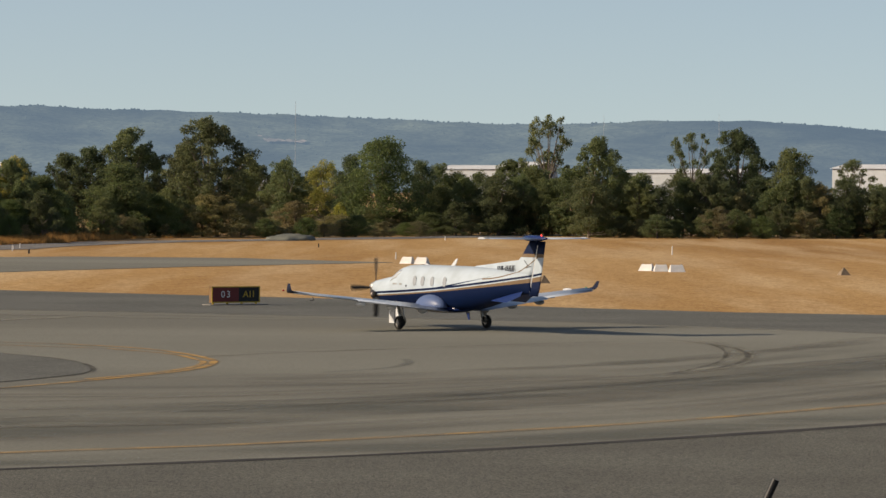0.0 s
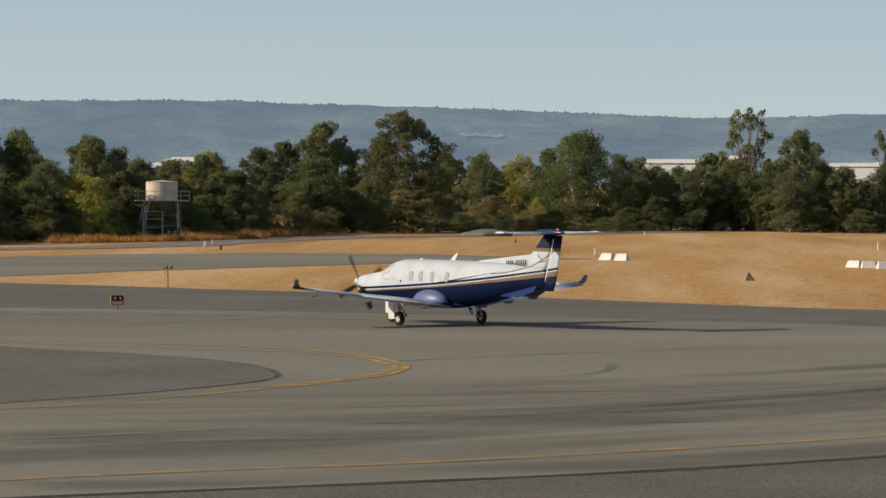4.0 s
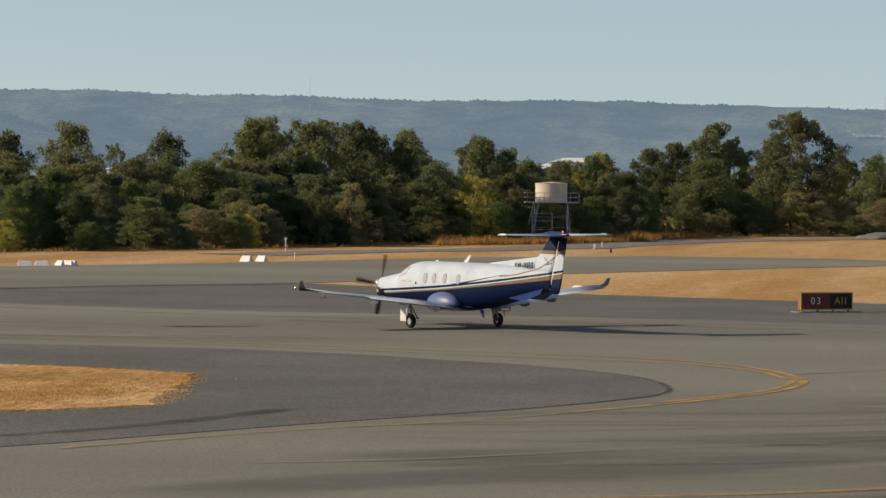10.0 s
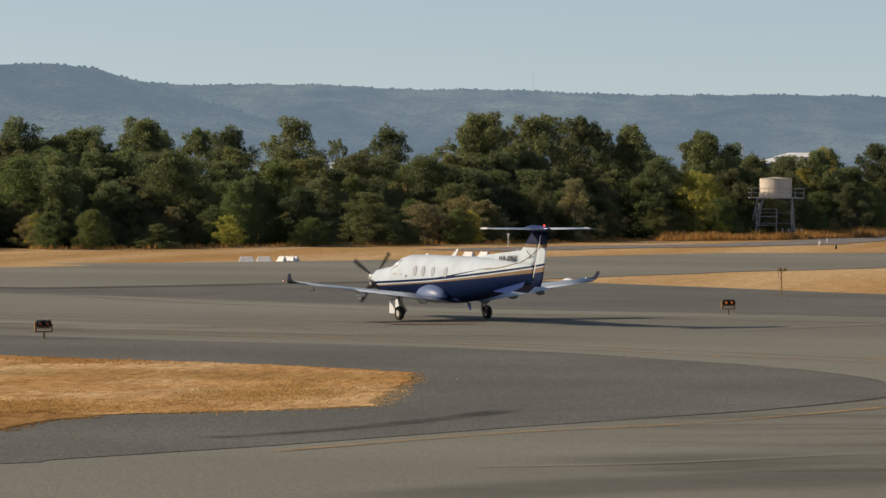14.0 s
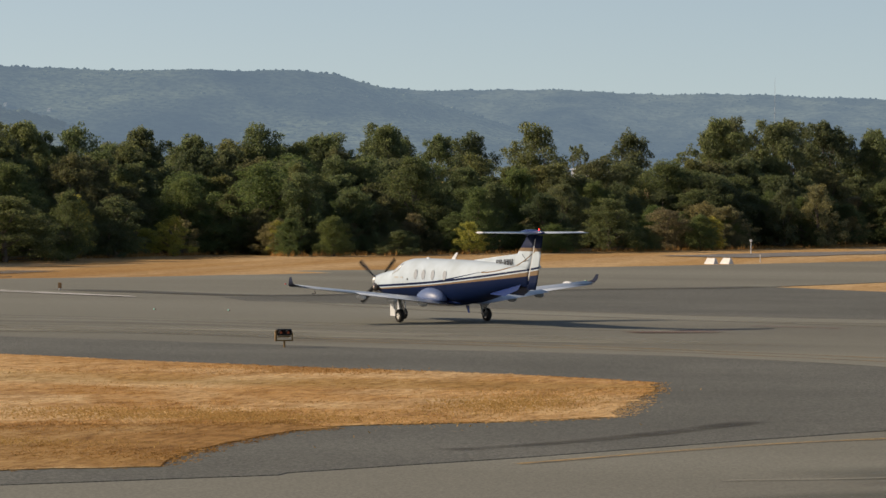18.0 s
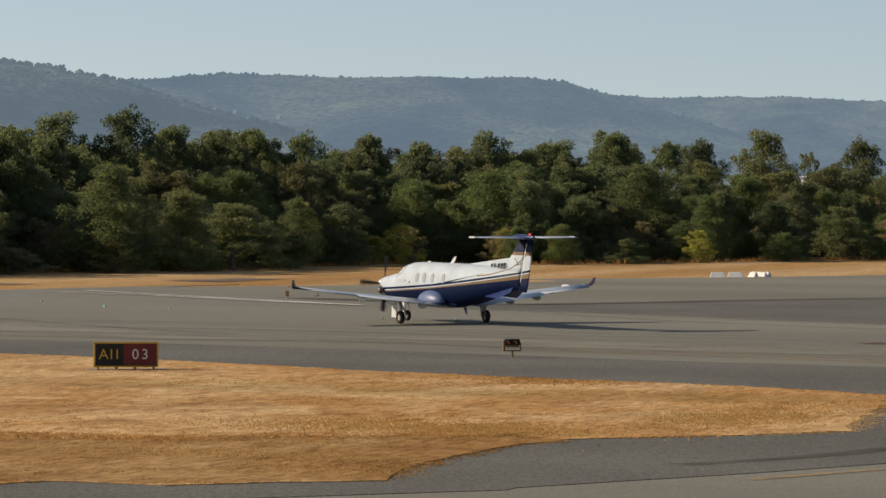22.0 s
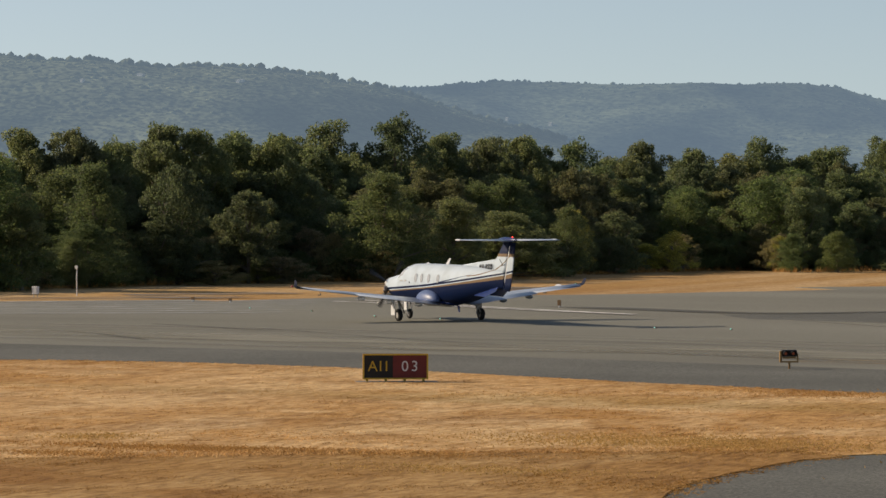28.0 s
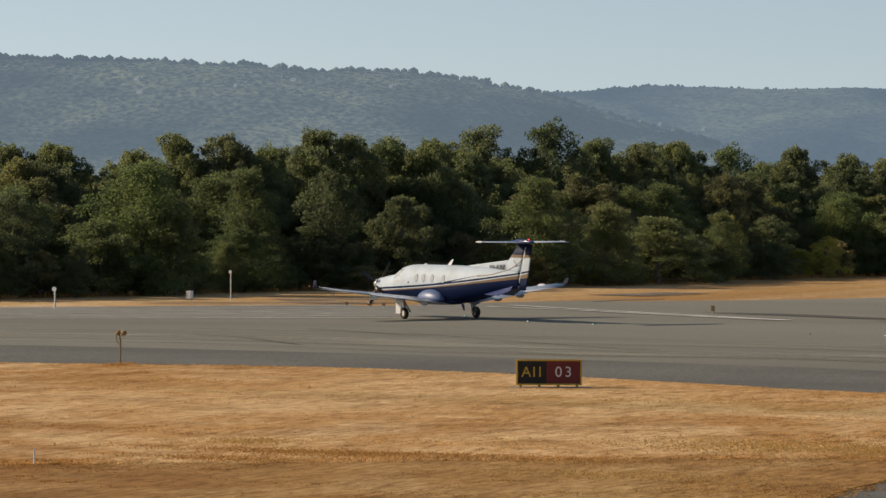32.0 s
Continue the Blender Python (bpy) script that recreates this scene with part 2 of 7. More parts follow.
CONCRETE_WHITE = surface("whitewashed_concrete", [(0.3, (0.60, 0.585, 0.555)), (0.7, (0.76, 0.74, 0.71))], 1.2, 14.0, dark=0.12)
GALV = surface("galvanised_steel", [(0.3, (0.36, 0.36, 0.36)), (0.7, (0.50, 0.50, 0.50))], 2.0, 20.0, rough=0.5, metal=0.6, dark=0.15)
TANK = surface("cream_tank_sheet", [(0.3, (0.50, 0.44, 0.36)), (0.7, (0.60, 0.53, 0.44))], 0.8, 10.0, rough=0.6, dark=0.12)
BLACK = surface("black_paint", [(0.3, (0.012, 0.012, 0.012)), (0.7, (0.022, 0.021, 0.02))], 3.0, 20.0, rough=0.5)
SIGN_RED = surface("sign_red", [(0.3, (0.125, 0.02, 0.018)), (0.7, (0.16, 0.026, 0.024))], 2.0, 20.0, rough=0.45, dark=0.1)
SIGN_YELLOW = surface("sign_yellow", [(0.3, (0.46, 0.30, 0.03)), (0.7, (0.55, 0.36, 0.04))], 2.0, 20.0, rough=0.5, dark=0.1)
SIGN_WHITE = surface("sign_white", [(0.3, (0.62, 0.6, 0.57)), (0.7, (0.72, 0.7, 0.67))], 2.0, 20.0, rough=0.5, dark=0.1)
BROWN_POST = surface("brown_painted_steel", [(0.3, (0.17, 0.10, 0.05)), (0.7, (0.26, 0.16, 0.08))], 2.0, 16.0)
BRACKET = surface("yellow_brown_paint", [(0.3, (0.22, 0.13, 0.05)), (0.7, (0.32, 0.20, 0.08))], 2.0, 16.0)
SHED_WALL = surface("white_cladding", [(0.3, (0.35, 0.38, 0.41)), (0.7, (0.44, 0.47, 0.50))], 0.1, 2.0, dark=0.08)
SHED_ROOF = surface("pale_roof_sheet", [(0.3, (0.5, 0.51, 0.52)), (0.7, (0.66, 0.67, 0.68))], 0.1, 2.0, dark=0.08)
SHED_BLUE = surface("blue_cladding", [(0.3, (0.03, 0.10, 0.30)), (0.7, (0.05, 0.14, 0.38))], 0.1, 2.0, dark=0.08)
# grey base colour stands in for the sky mirrored in the cabin windows
CABIN_GLASS, _nt, _b = material("cabin_glass", 0.15, 0.0, (0.28, 0.29, 0.30))
# pale base colour stands in for the glare on the windscreen
SCREEN_GLASS, _nt, _b = material("screen_glass", 0.12, 0.0, (0.42, 0.43, 0.43))
LENS_RED, _nt, _b = material("red_lens", 0.15, 0.0, (0.35, 0.02, 0.02))
LENS_GREEN, _nt, _b = material("green_cap", 0.15, 0.0, (0.02, 0.25, 0.10))
AMBER, _nt, _b = material("amber_lens", 0.3, 0.0, (0.7, 0.25, 0.02))
_b.inputs["Emission Color"].default_value, _b.inputs["Emission Strength"].default_value = (1.0, 0.20, 0.02, 1), 0.4
AMBER_DIM, _nt, _b = material("dim_amber_lens", 0.3, 0.0, (0.14, 0.05, 0.015))
_b.inputs["Emission Color"].default_value, _b.inputs["Emission Strength"].default_value = (1.0, 0.16, 0.02, 1), 0.04
GREEN_LENS, _nt, _b = material("green_lens", 0.2, 0.0, (0.1, 0.6, 0.5))
_b.inputs["Emission Color"].default_value, _b.inputs["Emission Strength"].default_value = (0.35, 1.0, 0.85, 1), 1.0
BEACON, _nt, _b = material("beacon_red", 0.2, 0.0, (0.8, 0.03, 0.02))
_b.inputs["Emission Color"].default_value, _b.inputs["Emission Strength"].default_value = (1.0, 0.05, 0.03, 1), 2.0


# ---------------------------------------------------------------- building helpers
def mesh_of(name, bm, mat, smooth=False):
    me = bpy.data.meshes.new(name)
    bm.to_mesh(me)
    bm.free()
    for m in (mat if isinstance(mat, (list, tuple)) else [mat]):
        me.materials.append(m)
    if smooth:
        me.polygons.foreach_set("use_smooth", [True] * len(me.polygons))
    return me


def part(name, bm, mat, parent=None, label="", smooth=False):
    ob = new(name, mesh_of(name, bm, mat, smooth))
    if parent:
        ob.parent = parent
    return tagged(ob, label)


def thing(name, m, label, category, group="", kind=""):
    ob = new(name)
    ob.matrix_world = m
    return tagged(ob, label, category, group, kind)


def box(bm, x0, x1, y0, y1, z0, z1, bevel=0.0, m=None):
    ret = bmesh.ops.create_cube(bm, size=1.0)["verts"]
    bmesh.ops.transform(bm, matrix=Matrix.LocRotScale(((x0 + x1) / 2, (y0 + y1) / 2, (z0 + z1) / 2), None, (x1 - x0, y1 - y0, z1 - z0)), verts=ret)
    if m:
        bmesh.ops.transform(bm, matrix=m, verts=ret)
    if bevel:
        es = list({e for v in ret for e in v.link_edges})
        bmesh.ops.bevel(bm, geom=es, offset=bevel, segments=2, affect="EDGES", profile=0.5)
    return bm


def rod(bm, a, b, r, r2=None, n=8):
    a, b = Vector(a), Vector(b)
    d = b - a
    m = Matrix.Translation((a + b) / 2) @ d.to_track_quat("Z", "Y").to_matrix().to_4x4()
    bmesh.ops.create_cone(bm, cap_ends=True, segments=n, radius1=r, radius2=r if r2 is None else r2, depth=d.length, matrix=m)
    return bm


def ball(bm, c, rx, ry, rz, u=16, v=10):
    bmesh.ops.create_uvsphere(bm, u_segments=u, v_segments=v, radius=1.0, matrix=Matrix.LocRotScale(c, None, (rx, ry, rz)))
    return bm


def spline(pts, per=6, closed=False):
    """Catmull-Rom through the points."""
    p = [Vector((a[0], a[1])) for a in pts]
    n, out = len(p), []
    for i in range(n if closed else n - 1):
        a, b, c, d = (p[(i + k) % n] if closed else p[min(max(i + k, 0), n - 1)] for k in (-1, 0, 1, 2))
        for s in range(per):
            t = s / per
            out.append(0.5 * (2 * b + (c - a) * t + (2 * a - 5 * b + 4 * c - d) * t * t + (3 * b - a - 3 * c + d) * t ** 3))
    if not closed:
        out.append(p[-1])
    return out


def sheet(name, pts, z, mat, label="", kind="structure", jitter=0.0, step=1.5, category=""):
    """A flat area with the given outline; a jittered edge for grass."""
    out = []
    pts = [Vector((p[0], p[1])) for p in pts]
    for a, b in zip(pts, pts[1:] + pts[:1]):
        n = max(1, int((b - a).length / step)) if jitter else 1
        for i in range(n):
            q = a.lerp(b, i / n)
            if jitter:
                q = q + Vector((noise.noise((q.x * 0.7, q.y * 0.7, 3)), noise.noise((q.x * 0.7, q.y * 0.7, 9)))) * jitter
                q = q + Vector((noise.noise((q.x * 0.15, q.y * 0.15, 5)), noise.noise((q.x * 0.15, q.y * 0.15, 7)))) * jitter * 1.5
            out.append(q)
    bm = bmesh.new()
    rim = [bm.verts.new((q.x, q.y, z)) for q in out]
    foot = [bm.verts.new((q.x, q.y, z - 0.06)) for q in out]
    f = bm.faces.new(rim)
    for i in range(len(rim)):
        bm.faces.new((rim[i - 1], rim[i], foot[i], foot[i - 1]))
    if f.calc_area() and f.normal.z < 0:
        f.normal_flip()
    bm.normal_update()
    for f in bm.faces:
        if f.normal.z < -0.5:
            f.normal_flip()
    bmesh.ops.triangulate(bm, faces=bm.faces[:])
    return tagged(part(name, bm, mat), label, category, kind=kind)


LAYER = [0]


def stripe(name, pts, width, z, mat, label, per=8, smooth=True, wobble=0.0):
    """A painted or worn line of even width along a curve."""
    LAYER[0] += 1
    z += 0.0003 * LAYER[0]
    p = spline(pts, per) if smooth else [Vector((a[0], a[1])) for a in pts]
    bm = bmesh.new()
    uv = bm.loops.layers.uv.new("UVMap")
    last = None
    for i, q in enumerate(p):
        d = (p[min(i + 1, len(p) - 1)] - p[max(i - 1, 0)]).normalized()
        n = Vector((-d.y, d.x))
        w = width * (1 + wobble * noise.noise((q.x * 0.2, q.y * 0.2, 1)))
        a, b = (bm.verts.new((q.x + s * n.x * w / 2, q.y + s * n.y * w / 2, z)) for s in (1, -1))
        if last:
            f = bm.faces.new((last[0], last[1], b, a))
            k0, k1 = (i - 1) / (len(p) - 1), i / (len(p) - 1)
            for lp, c in zip(f.loops, ((k0, 1), (k0, 0), (k1, 0), (k1, 1))):
                lp[uv].uv = c
        last = (a, b)
    return tagged(part(name, bm, mat), label, kind="structure")


# ---------------------------------------------------------------- ground
bm = bmesh.new()
bmesh.ops.create_grid(bm, x_segments=40, y_segments=40, size=4800, matrix=Matrix.Translation((0, 0, -0.08)))
tagged(part("ground", bm, FIELD), "flat airfield ground covered in dry golden grass", kind="structure")

# the far edge of runway and taxiway asphalt, from right to left, then back along the near side
FAR_EDGE = [(32.00, 179.47), (23.71, 186.30), (16.51, 188.90), (8.08, 194.95), (-4.11, 208.55), (-14.24, 215.23), (-23.11, 221.15), (-30.41, 227.40), (-38.38, 233.52),
            (-42.89, 237.62), (-39.05, 248.70), (-32.00, 268.14), (-21.73, 286.85), (-10.51, 306.03), (-2.85, 316.90), (-16.07, 332.21), (-30.34, 334.36), (-43.75, 323.59),
            (-58.22, 292.91), (-67.20, 278.04), (-73.67, 269.19), (-80.36, 262.81), (-75.50, 257.98), (-85.21, 240.48), (-93.00, 231.03), (-91.89, 239.58), (-96.63, 228.02), (-100.39, 215.87),
            (-103.35, 218.31), (-110.10, 210.00), (-116.93, 202.57), (-123.23, 194.98), (-135.13, 180.63)]
sheet("pavement", FAR_EDGE + [(-140, 100), (-60, 30), (0, 20), (60, 30), (120, 90)], -0.05, PAVEMENT, "weathered grey asphalt of runway and taxiway", jitter=0.5, step=3.0)
# darker chip-sealed shoulder with its rounded nose between the taxiways
NOSE = [(-16.48, 136.03), (-14.16, 132.92), (-11.89, 129.06), (-10.60, 125.03), (-9.93, 120.95), (-10.00, 117.83), (-11.17, 114.04), (-13.05, 109.59), (-15.53, 105.08)]
SHOULDER_LINE = [(-111.0, 151.5), (-93.2, 155.0), (-82.6, 155.6), (-75.0, 154.9), (-68.6, 154.4), (-60.0, 153.0), (-52.0, 151.3), (-47.3, 149.8), (-43.0, 148.6), (-38.6, 147.2), (-34.0, 146.6), (-28.5, 145.0), (-23.5, 142.2), (-20.2, 139.3)]
NEAR_LINE = [(-17.82, 100.86), (-21.91, 92.54), (-25.56, 86.35), (-25.54, 85.69), (-31.14, 80.11)]
sheet("shoulder", SHOULDER_LINE + NOSE + NEAR_LINE + [(-36.54, 76.20), (-140, 108)], -0.035, SHOULDER, "dark chip-sealed taxiway shoulder")
TAXI_EDGE = [(26.0, 154.5), (18.3, 162.3), (13.0, 167.2), (8.6, 171.3), (1.0, 175.4), (-6.0, 179.0), (-14.0, 182.5), (-20.8, 184.8), (-27.0, 185.8), (-33.0, 186.6), (-39.0, 188.3), (-45.0, 191.3), (-50.0, 194.4), (-56.0, 197.6), (-63.0, 199.6)]
sheet("far_shoulder", TAXI_EDGE + [(-66.5, 205.6), (-60.5, 212.5), (-52.4, 225.0), (-45.0, 232.5)] + FAR_EDGE[9::-1] + [(34.0, 168.0)], -0.046, SHOULDER, "dark chip-sealed shoulder beyond the taxiway")
stripe("taxiway_edge", TAXI_EDGE, 0.9, -0.04, PALE_LANE, "pale sealed edge of the taxiway")
stripe("shoulder_seam", SHOULDER_LINE[-5:] + NOSE, 0.3, -0.03, CRACK, "dark tar seam round the shoulder")
VERGE = [(-118.0, 130.0), (-105.0, 133.2), (-92.5, 136.2), (-79.3, 139.5), (-71.3, 141.5), (-66.0, 141.7), (-60.0, 140.6), (-55.0, 138.6), (-46.5, 134.6), (-42.0, 133.0), (-37.5, 131.5), (-33.7, 130.7), (-28.9, 128.4), (-25.81, 126.19),
                (-24.28, 116.57), (-23.13, 108.18), (-25.46, 105.32), (-28.00, 103.46), (-29.80, 100.26), (-29.81, 94.75), (-29.49, 90.42), (-28.78, 86.80), (-30.74, 85.64), (-32.68, 83.86), (-35.12, 84.05), (-36.84, 82.03), (-39.83, 78.22), (-44.18, 72.62), (-150, 90)]
sheet("verge", VERGE, -0.012, GRASS, "verge of dry golden grass beside the runway", jitter=0.35, step=0.7)
MOWN_STRIP = [(-52.66, 88.28), (-47.35, 92.43), (-42.72, 95.56), (-37.98, 98.76), (-33.01, 101.73), (-30.82, 103.38), (-28.87, 101.19), (-29.60, 99.86), (-29.69, 94.59), (-29.35, 90.27), (-28.77, 86.99), (-30.86, 85.95), (-32.80, 84.15), (-35.25, 84.34), (-36.98, 82.30), (-40.03, 78.60), (-44.39, 72.95)]
sheet("mown_strip", MOWN_STRIP, -0.009, GRASS_RUST, "closer-mown strip of rusty dry grass", jitter=0.2, step=0.6)


def tufts(name, pts, n, h, seed, label, z=-0.02, clumpy=False, mat=None):
    """Clumps of dry stalks scattered over an area, thickest along its edge."""
    rng = np.random.default_rng(seed)
    poly = np.array([(p[0], p[1]) for p in pts])
    lo, hi = poly.min(0), poly.max(0)
    q = lo + (hi - lo) * rng.random((n * 3, 2))
    nxt = np.roll(poly, -1, axis=0)
    span = np.linalg.norm(nxt - poly, axis=1)
    edge = rng.choice(len(poly), n // 5, p=span / span.sum())
    f = rng.random((n // 5, 1))
    rim = poly[edge] * (1 - f) + nxt[edge] * f + rng.normal(scale=0.25, size=(n // 5, 2))
    x, y = q[:, 0:1], q[:, 1:2]
    cross = ((poly[:, 1] > y) != (nxt[:, 1] > y)) & (x < (nxt[:, 0] - poly[:, 0]) * (y - poly[:, 1]) / (nxt[:, 1] - poly[:, 1] + 1e-9) + poly[:, 0])
    c = np.concatenate([q[cross.sum(1) % 2 == 1], rim])
    c = np.repeat(c, 4, axis=0) + rng.normal(scale=0.09, size=(len(c) * 4, 2))
    hh = h * (0.4 + 0.9 * rng.random(len(c)))
    if clumpy:
        hh *= np.array([0.45 + 0.8 * max(0.0, noise.noise((x * 0.16, y * 0.16, seed))) + 0.6 * max(0.0, noise.noise((x * 0.7, y * 0.7, seed + 2))) for x, y in c])
    a = rng.random(len(c)) * 6.283
    w = 0.018 + 0.03 * rng.random(len(c))
    tri = np.zeros((len(c), 3, 3))
    tri[:, 0, :2] = c + np.stack([np.cos(a), np.sin(a)], 1) * w[:, None]
    tri[:, 1, :2] = c - np.stack([np.cos(a), np.sin(a)], 1) * w[:, None]
    tri[:, 2, :2] = c + rng.normal(scale=0.06, size=(len(c), 2))
    tri[:, :2, 2], tri[:, 2, 2] = z, z + hh
    me = bpy.data.meshes.new(name)
    me.from_pydata(tri.reshape(-1, 3).tolist(), [], np.arange(len(c) * 3).reshape(-1, 3).tolist())
    me.materials.append(mat or STALKS)
    return tagged(new(name, me), label, "grass", kind="stuff")


def stalk_material(name, stops, tones=None):
    """Thin dry blades: half of the light passes through. With tones they take up the drifts of the ground."""
    m, nt, b = material(name, 0.85)
    g = nt.nodes.new("ShaderNodeNewGeometry")
    c = ramp(nt, g.outputs["Random Per Island"], stops)
    if tones:
        c = mix(nt, grass_colour(nt, tones), c, 1.0, "MULTIPLY")
    nt.links.new(c, b.inputs["Base Color"])
    b.inputs["Specular IOR Level"].default_value = 0.1
    tr = nt.nodes.new("ShaderNodeBsdfTranslucent")
    nt.links.new(c, tr.inputs["Color"])
    ms = nt.nodes.new("ShaderNodeMixShader")
    ms.inputs[0].default_value = 0.5
    nt.links.new(b.outputs[0], ms.inputs[1])
    nt.links.new(tr.outputs[0], ms.inputs[2])
    nt.links.new(ms.outputs[0], nt.nodes["Material Output"].inputs["Surface"])
    return m


STALKS = stalk_material("dry_stalks", [(0.0, (1.02, 1.01, 0.99)), (0.5, (1.12, 1.12, 1.10)), (1.0, (1.25, 1.26, 1.25))], DRY)
RUST_STALKS = stalk_material("rusty_mown_stalks", [(0.0, (0.86, 0.84, 0.80)), (0.5, (1.02, 1.01, 0.99)), (1.0, (1.25, 1.22, 1.15))], RUSTY_DRY)
NEAR_VERGE = [p for p in VERGE if p[0] > -100 and p[1] > 103] + MOWN_STRIP[:6][::-1] + [(-44.39, 72.95), (-100, 82)]
tufts("mown_stalks", MOWN_STRIP, 9000, 0.035, 4, "closely mown rusty dry stalks", clumpy=True, mat=RUST_STALKS)
tufts("grass_stalks", NEAR_VERGE, 30000, 0.04, 3, "short dry golden grass stalks on the verge", clumpy=True)
MOWN_EDGE = [(-66.0, 79.5), (-58.0, 84.6), (-52.7, 88.3), (-47.4, 92.4), (-42.7, 95.6), (-38.0, 98.8), (-33.0, 101.9)]
tufts("tall_grass", MOWN_EDGE + [(x - 0.5, y + 1.3) for x, y in reversed(MOWN_EDGE)], 4200, 0.085, 5, "line of taller dry grass left by the mower", clumpy=True)


def patch(name, at, n, sx, sy, h, mat, seed, label):
    """A drift of stalks of another colour, thinning out from its middle."""
    rng = np.random.default_rng(seed)
    c = np.array(at)[:2] + rng.normal(size=(n, 2)) * (sx, sy)
    hh = h * (0.4 + 0.9 * rng.random(n))
    a = rng.random(n) * 6.283
    w = 0.016 + 0.02 * rng.random(n)
    tri = np.zeros((n, 3, 3))
    tri[:, 0, :2] = c + np.stack([np.cos(a), np.sin(a)], 1) * w[:, None]
    tri[:, 1, :2] = c - np.stack([np.cos(a), np.sin(a)], 1) * w[:, None]
    tri[:, 2, :2] = c + rng.normal(scale=0.05, size=(n, 2))
    tri[:, :2, 2], tri[:, 2, 2] = -0.02, -0.01 + hh
    me = bpy.data.meshes.new(name)
    me.from_pydata(tri.reshape(-1, 3).tolist(), [], np.arange(n * 3).reshape(-1, 3).tolist())
    me.materials.append(mat)
    return tagged(new(name, me), label, "grass", kind="stuff")


GREENISH = stalk_material("greenish_stalks", [(0.0, (0.36, 0.235, 0.075)), (0.6, (0.45, 0.285, 0.098)), (1.0, (0.54, 0.35, 0.135))])
RUSTY = stalk_material("rusty_stalks", [(0.0, (0.30, 0.165, 0.055)), (0.6, (0.40, 0.225, 0.075)), (1.0, (0.50, 0.29, 0.10))])
for at, n, sx, sy, stops in (((-27.31, 113.52), 5200, 0.8, 2.0, GREENISH), ((-34.82, 105.24), 3600, 2.2, 1.2, GREENISH), ((-34.48, 105.12), 3000, 1.6, 1.0, GREENISH), ((-31.90, 104.52), 1500, 1.6, 0.8, GREENISH),
                             ((-35.49, 93.53), 1500, 1.3, 0.5, GREENISH), ((-49.23, 100.88), 900, 0.5, 0.5, GREENISH), ((-42.98, 97.93), 4200, 2.6, 0.35, RUSTY), ((-46.68, 94.66), 1800, 0.9, 0.35, RUSTY), ((-43.76, 97.44), 3000, 1.6, 0.4, RUSTY),
                             ((-37.84, 129.69), 1200, 0.9, 0.7, RUSTY)):
    patch("grass_drift", at, n, sx * 1.5, sy * 1.5, 0.04, stops, n, "greenish tufts in the dry grass" if stops is GREENISH else "rust-brown furrow of dead grass")

stripe("tyre_drag_mark", [(-24.23, 94.00), (-22.16, 97.78), (-20.48, 102.67), (-19.08, 108.46)], 1.2, -0.024, CRACK, "dark curved scrape on the shoulder", wobble=0.6)
# near chip-sealed strip, its dark seam, and lines on the taxiway
sheet("near_apron", [(-10.84, 70.75), (-7.59, 73.00), (-2.93, 76.15), (2.12, 79.99), (7.73, 85.55), (13.65, 92.22), (21.83, 102.45), (60, 70), (50, 10), (-50, 10), (-60, 60)], -0.03, CHIP, "coarse grey chip-sealed strip")
stripe("near_seam", [(-10.84, 70.75), (-7.59, 73.00), (-2.93, 76.15), (2.12, 79.99), (7.73, 85.55), (13.65, 92.22), (21.83, 102.45)], 0.5, -0.024, TAR, "dark tar seam at the asphalt's edge", wobble=0.7)
stripe("dark_lane", [(-13.69, 87.59), (-9.90, 92.34), (-4.14, 97.26), (2.14, 103.31), (9.31, 112.94), (17.76, 130.66), (24.67, 146.37)], 7.5, -0.043, WORN_LANE, "tyre-darkened lane of the taxiway", wobble=0.35)
stripe("dark_lane", [(-16.58, 76.36), (-12.86, 82.59), (-8.24, 86.37), (-3.41, 92.42), (4.44, 103.24)], 5.0, -0.043, WORN_LANE, "tyre-darkened lane of the taxiway", wobble=0.35)
stripe("edge_band", [(-11.36, 73.82), (-7.90, 75.58), (-3.09, 78.94), (2.12, 82.78), (7.93, 88.97), (14.17, 97.10), (22.70, 107.65)], 4.0, -0.043, WORN_LANE, "darker edge band of the taxiway")
for pts in ([(-11.66, 75.60), (-8.25, 78.51), (-3.26, 81.91), (2.13, 86.85), (8.18, 93.41), (14.78, 102.77), (24.03, 115.61)],):
    stripe("yellow_line", pts, 0.75, -0.034, YELLOW_FAINT, "worn yellow taxiway centre line")
for pts, mat in (([(-46.45, 153.60), (-36.13, 151.16), (-28.91, 148.14), (-19.45, 142.98), (-14.01, 140.23), (-10.89, 138.22)], YELLOW_FAINT),
                 ([(-47.12, 155.76), (-36.65, 153.27), (-29.32, 150.20), (-19.86, 145.84), (-13.26, 142.60)], YELLOW_FAINT),
                 ([(-13.26, 142.60), (-10.01, 139.17), (-7.75, 134.15), (-6.57, 129.78), (-6.25, 127.18), (-6.40, 122.97), (-7.49, 118.29), (-10.10, 111.42)], YELLOW),
                 ([(-10.10, 111.42), (-13.80, 103.70), (-17.44, 98.78), (-21.43, 90.62)], YELLOW_FAINT)):
    stripe("yellow_line", pts, 0.45, -0.034, mat, "worn yellow taxiway edge line")
stripe("yellow_line", [(-10.89, 138.22), (-8.28, 133.85), (-6.97, 129.16), (-6.58, 126.61), (-6.81, 122.79), (-7.83, 118.46), (-9.57, 114.11)], 0.38, -0.034, YELLOW, "worn yellow taxiway edge line")
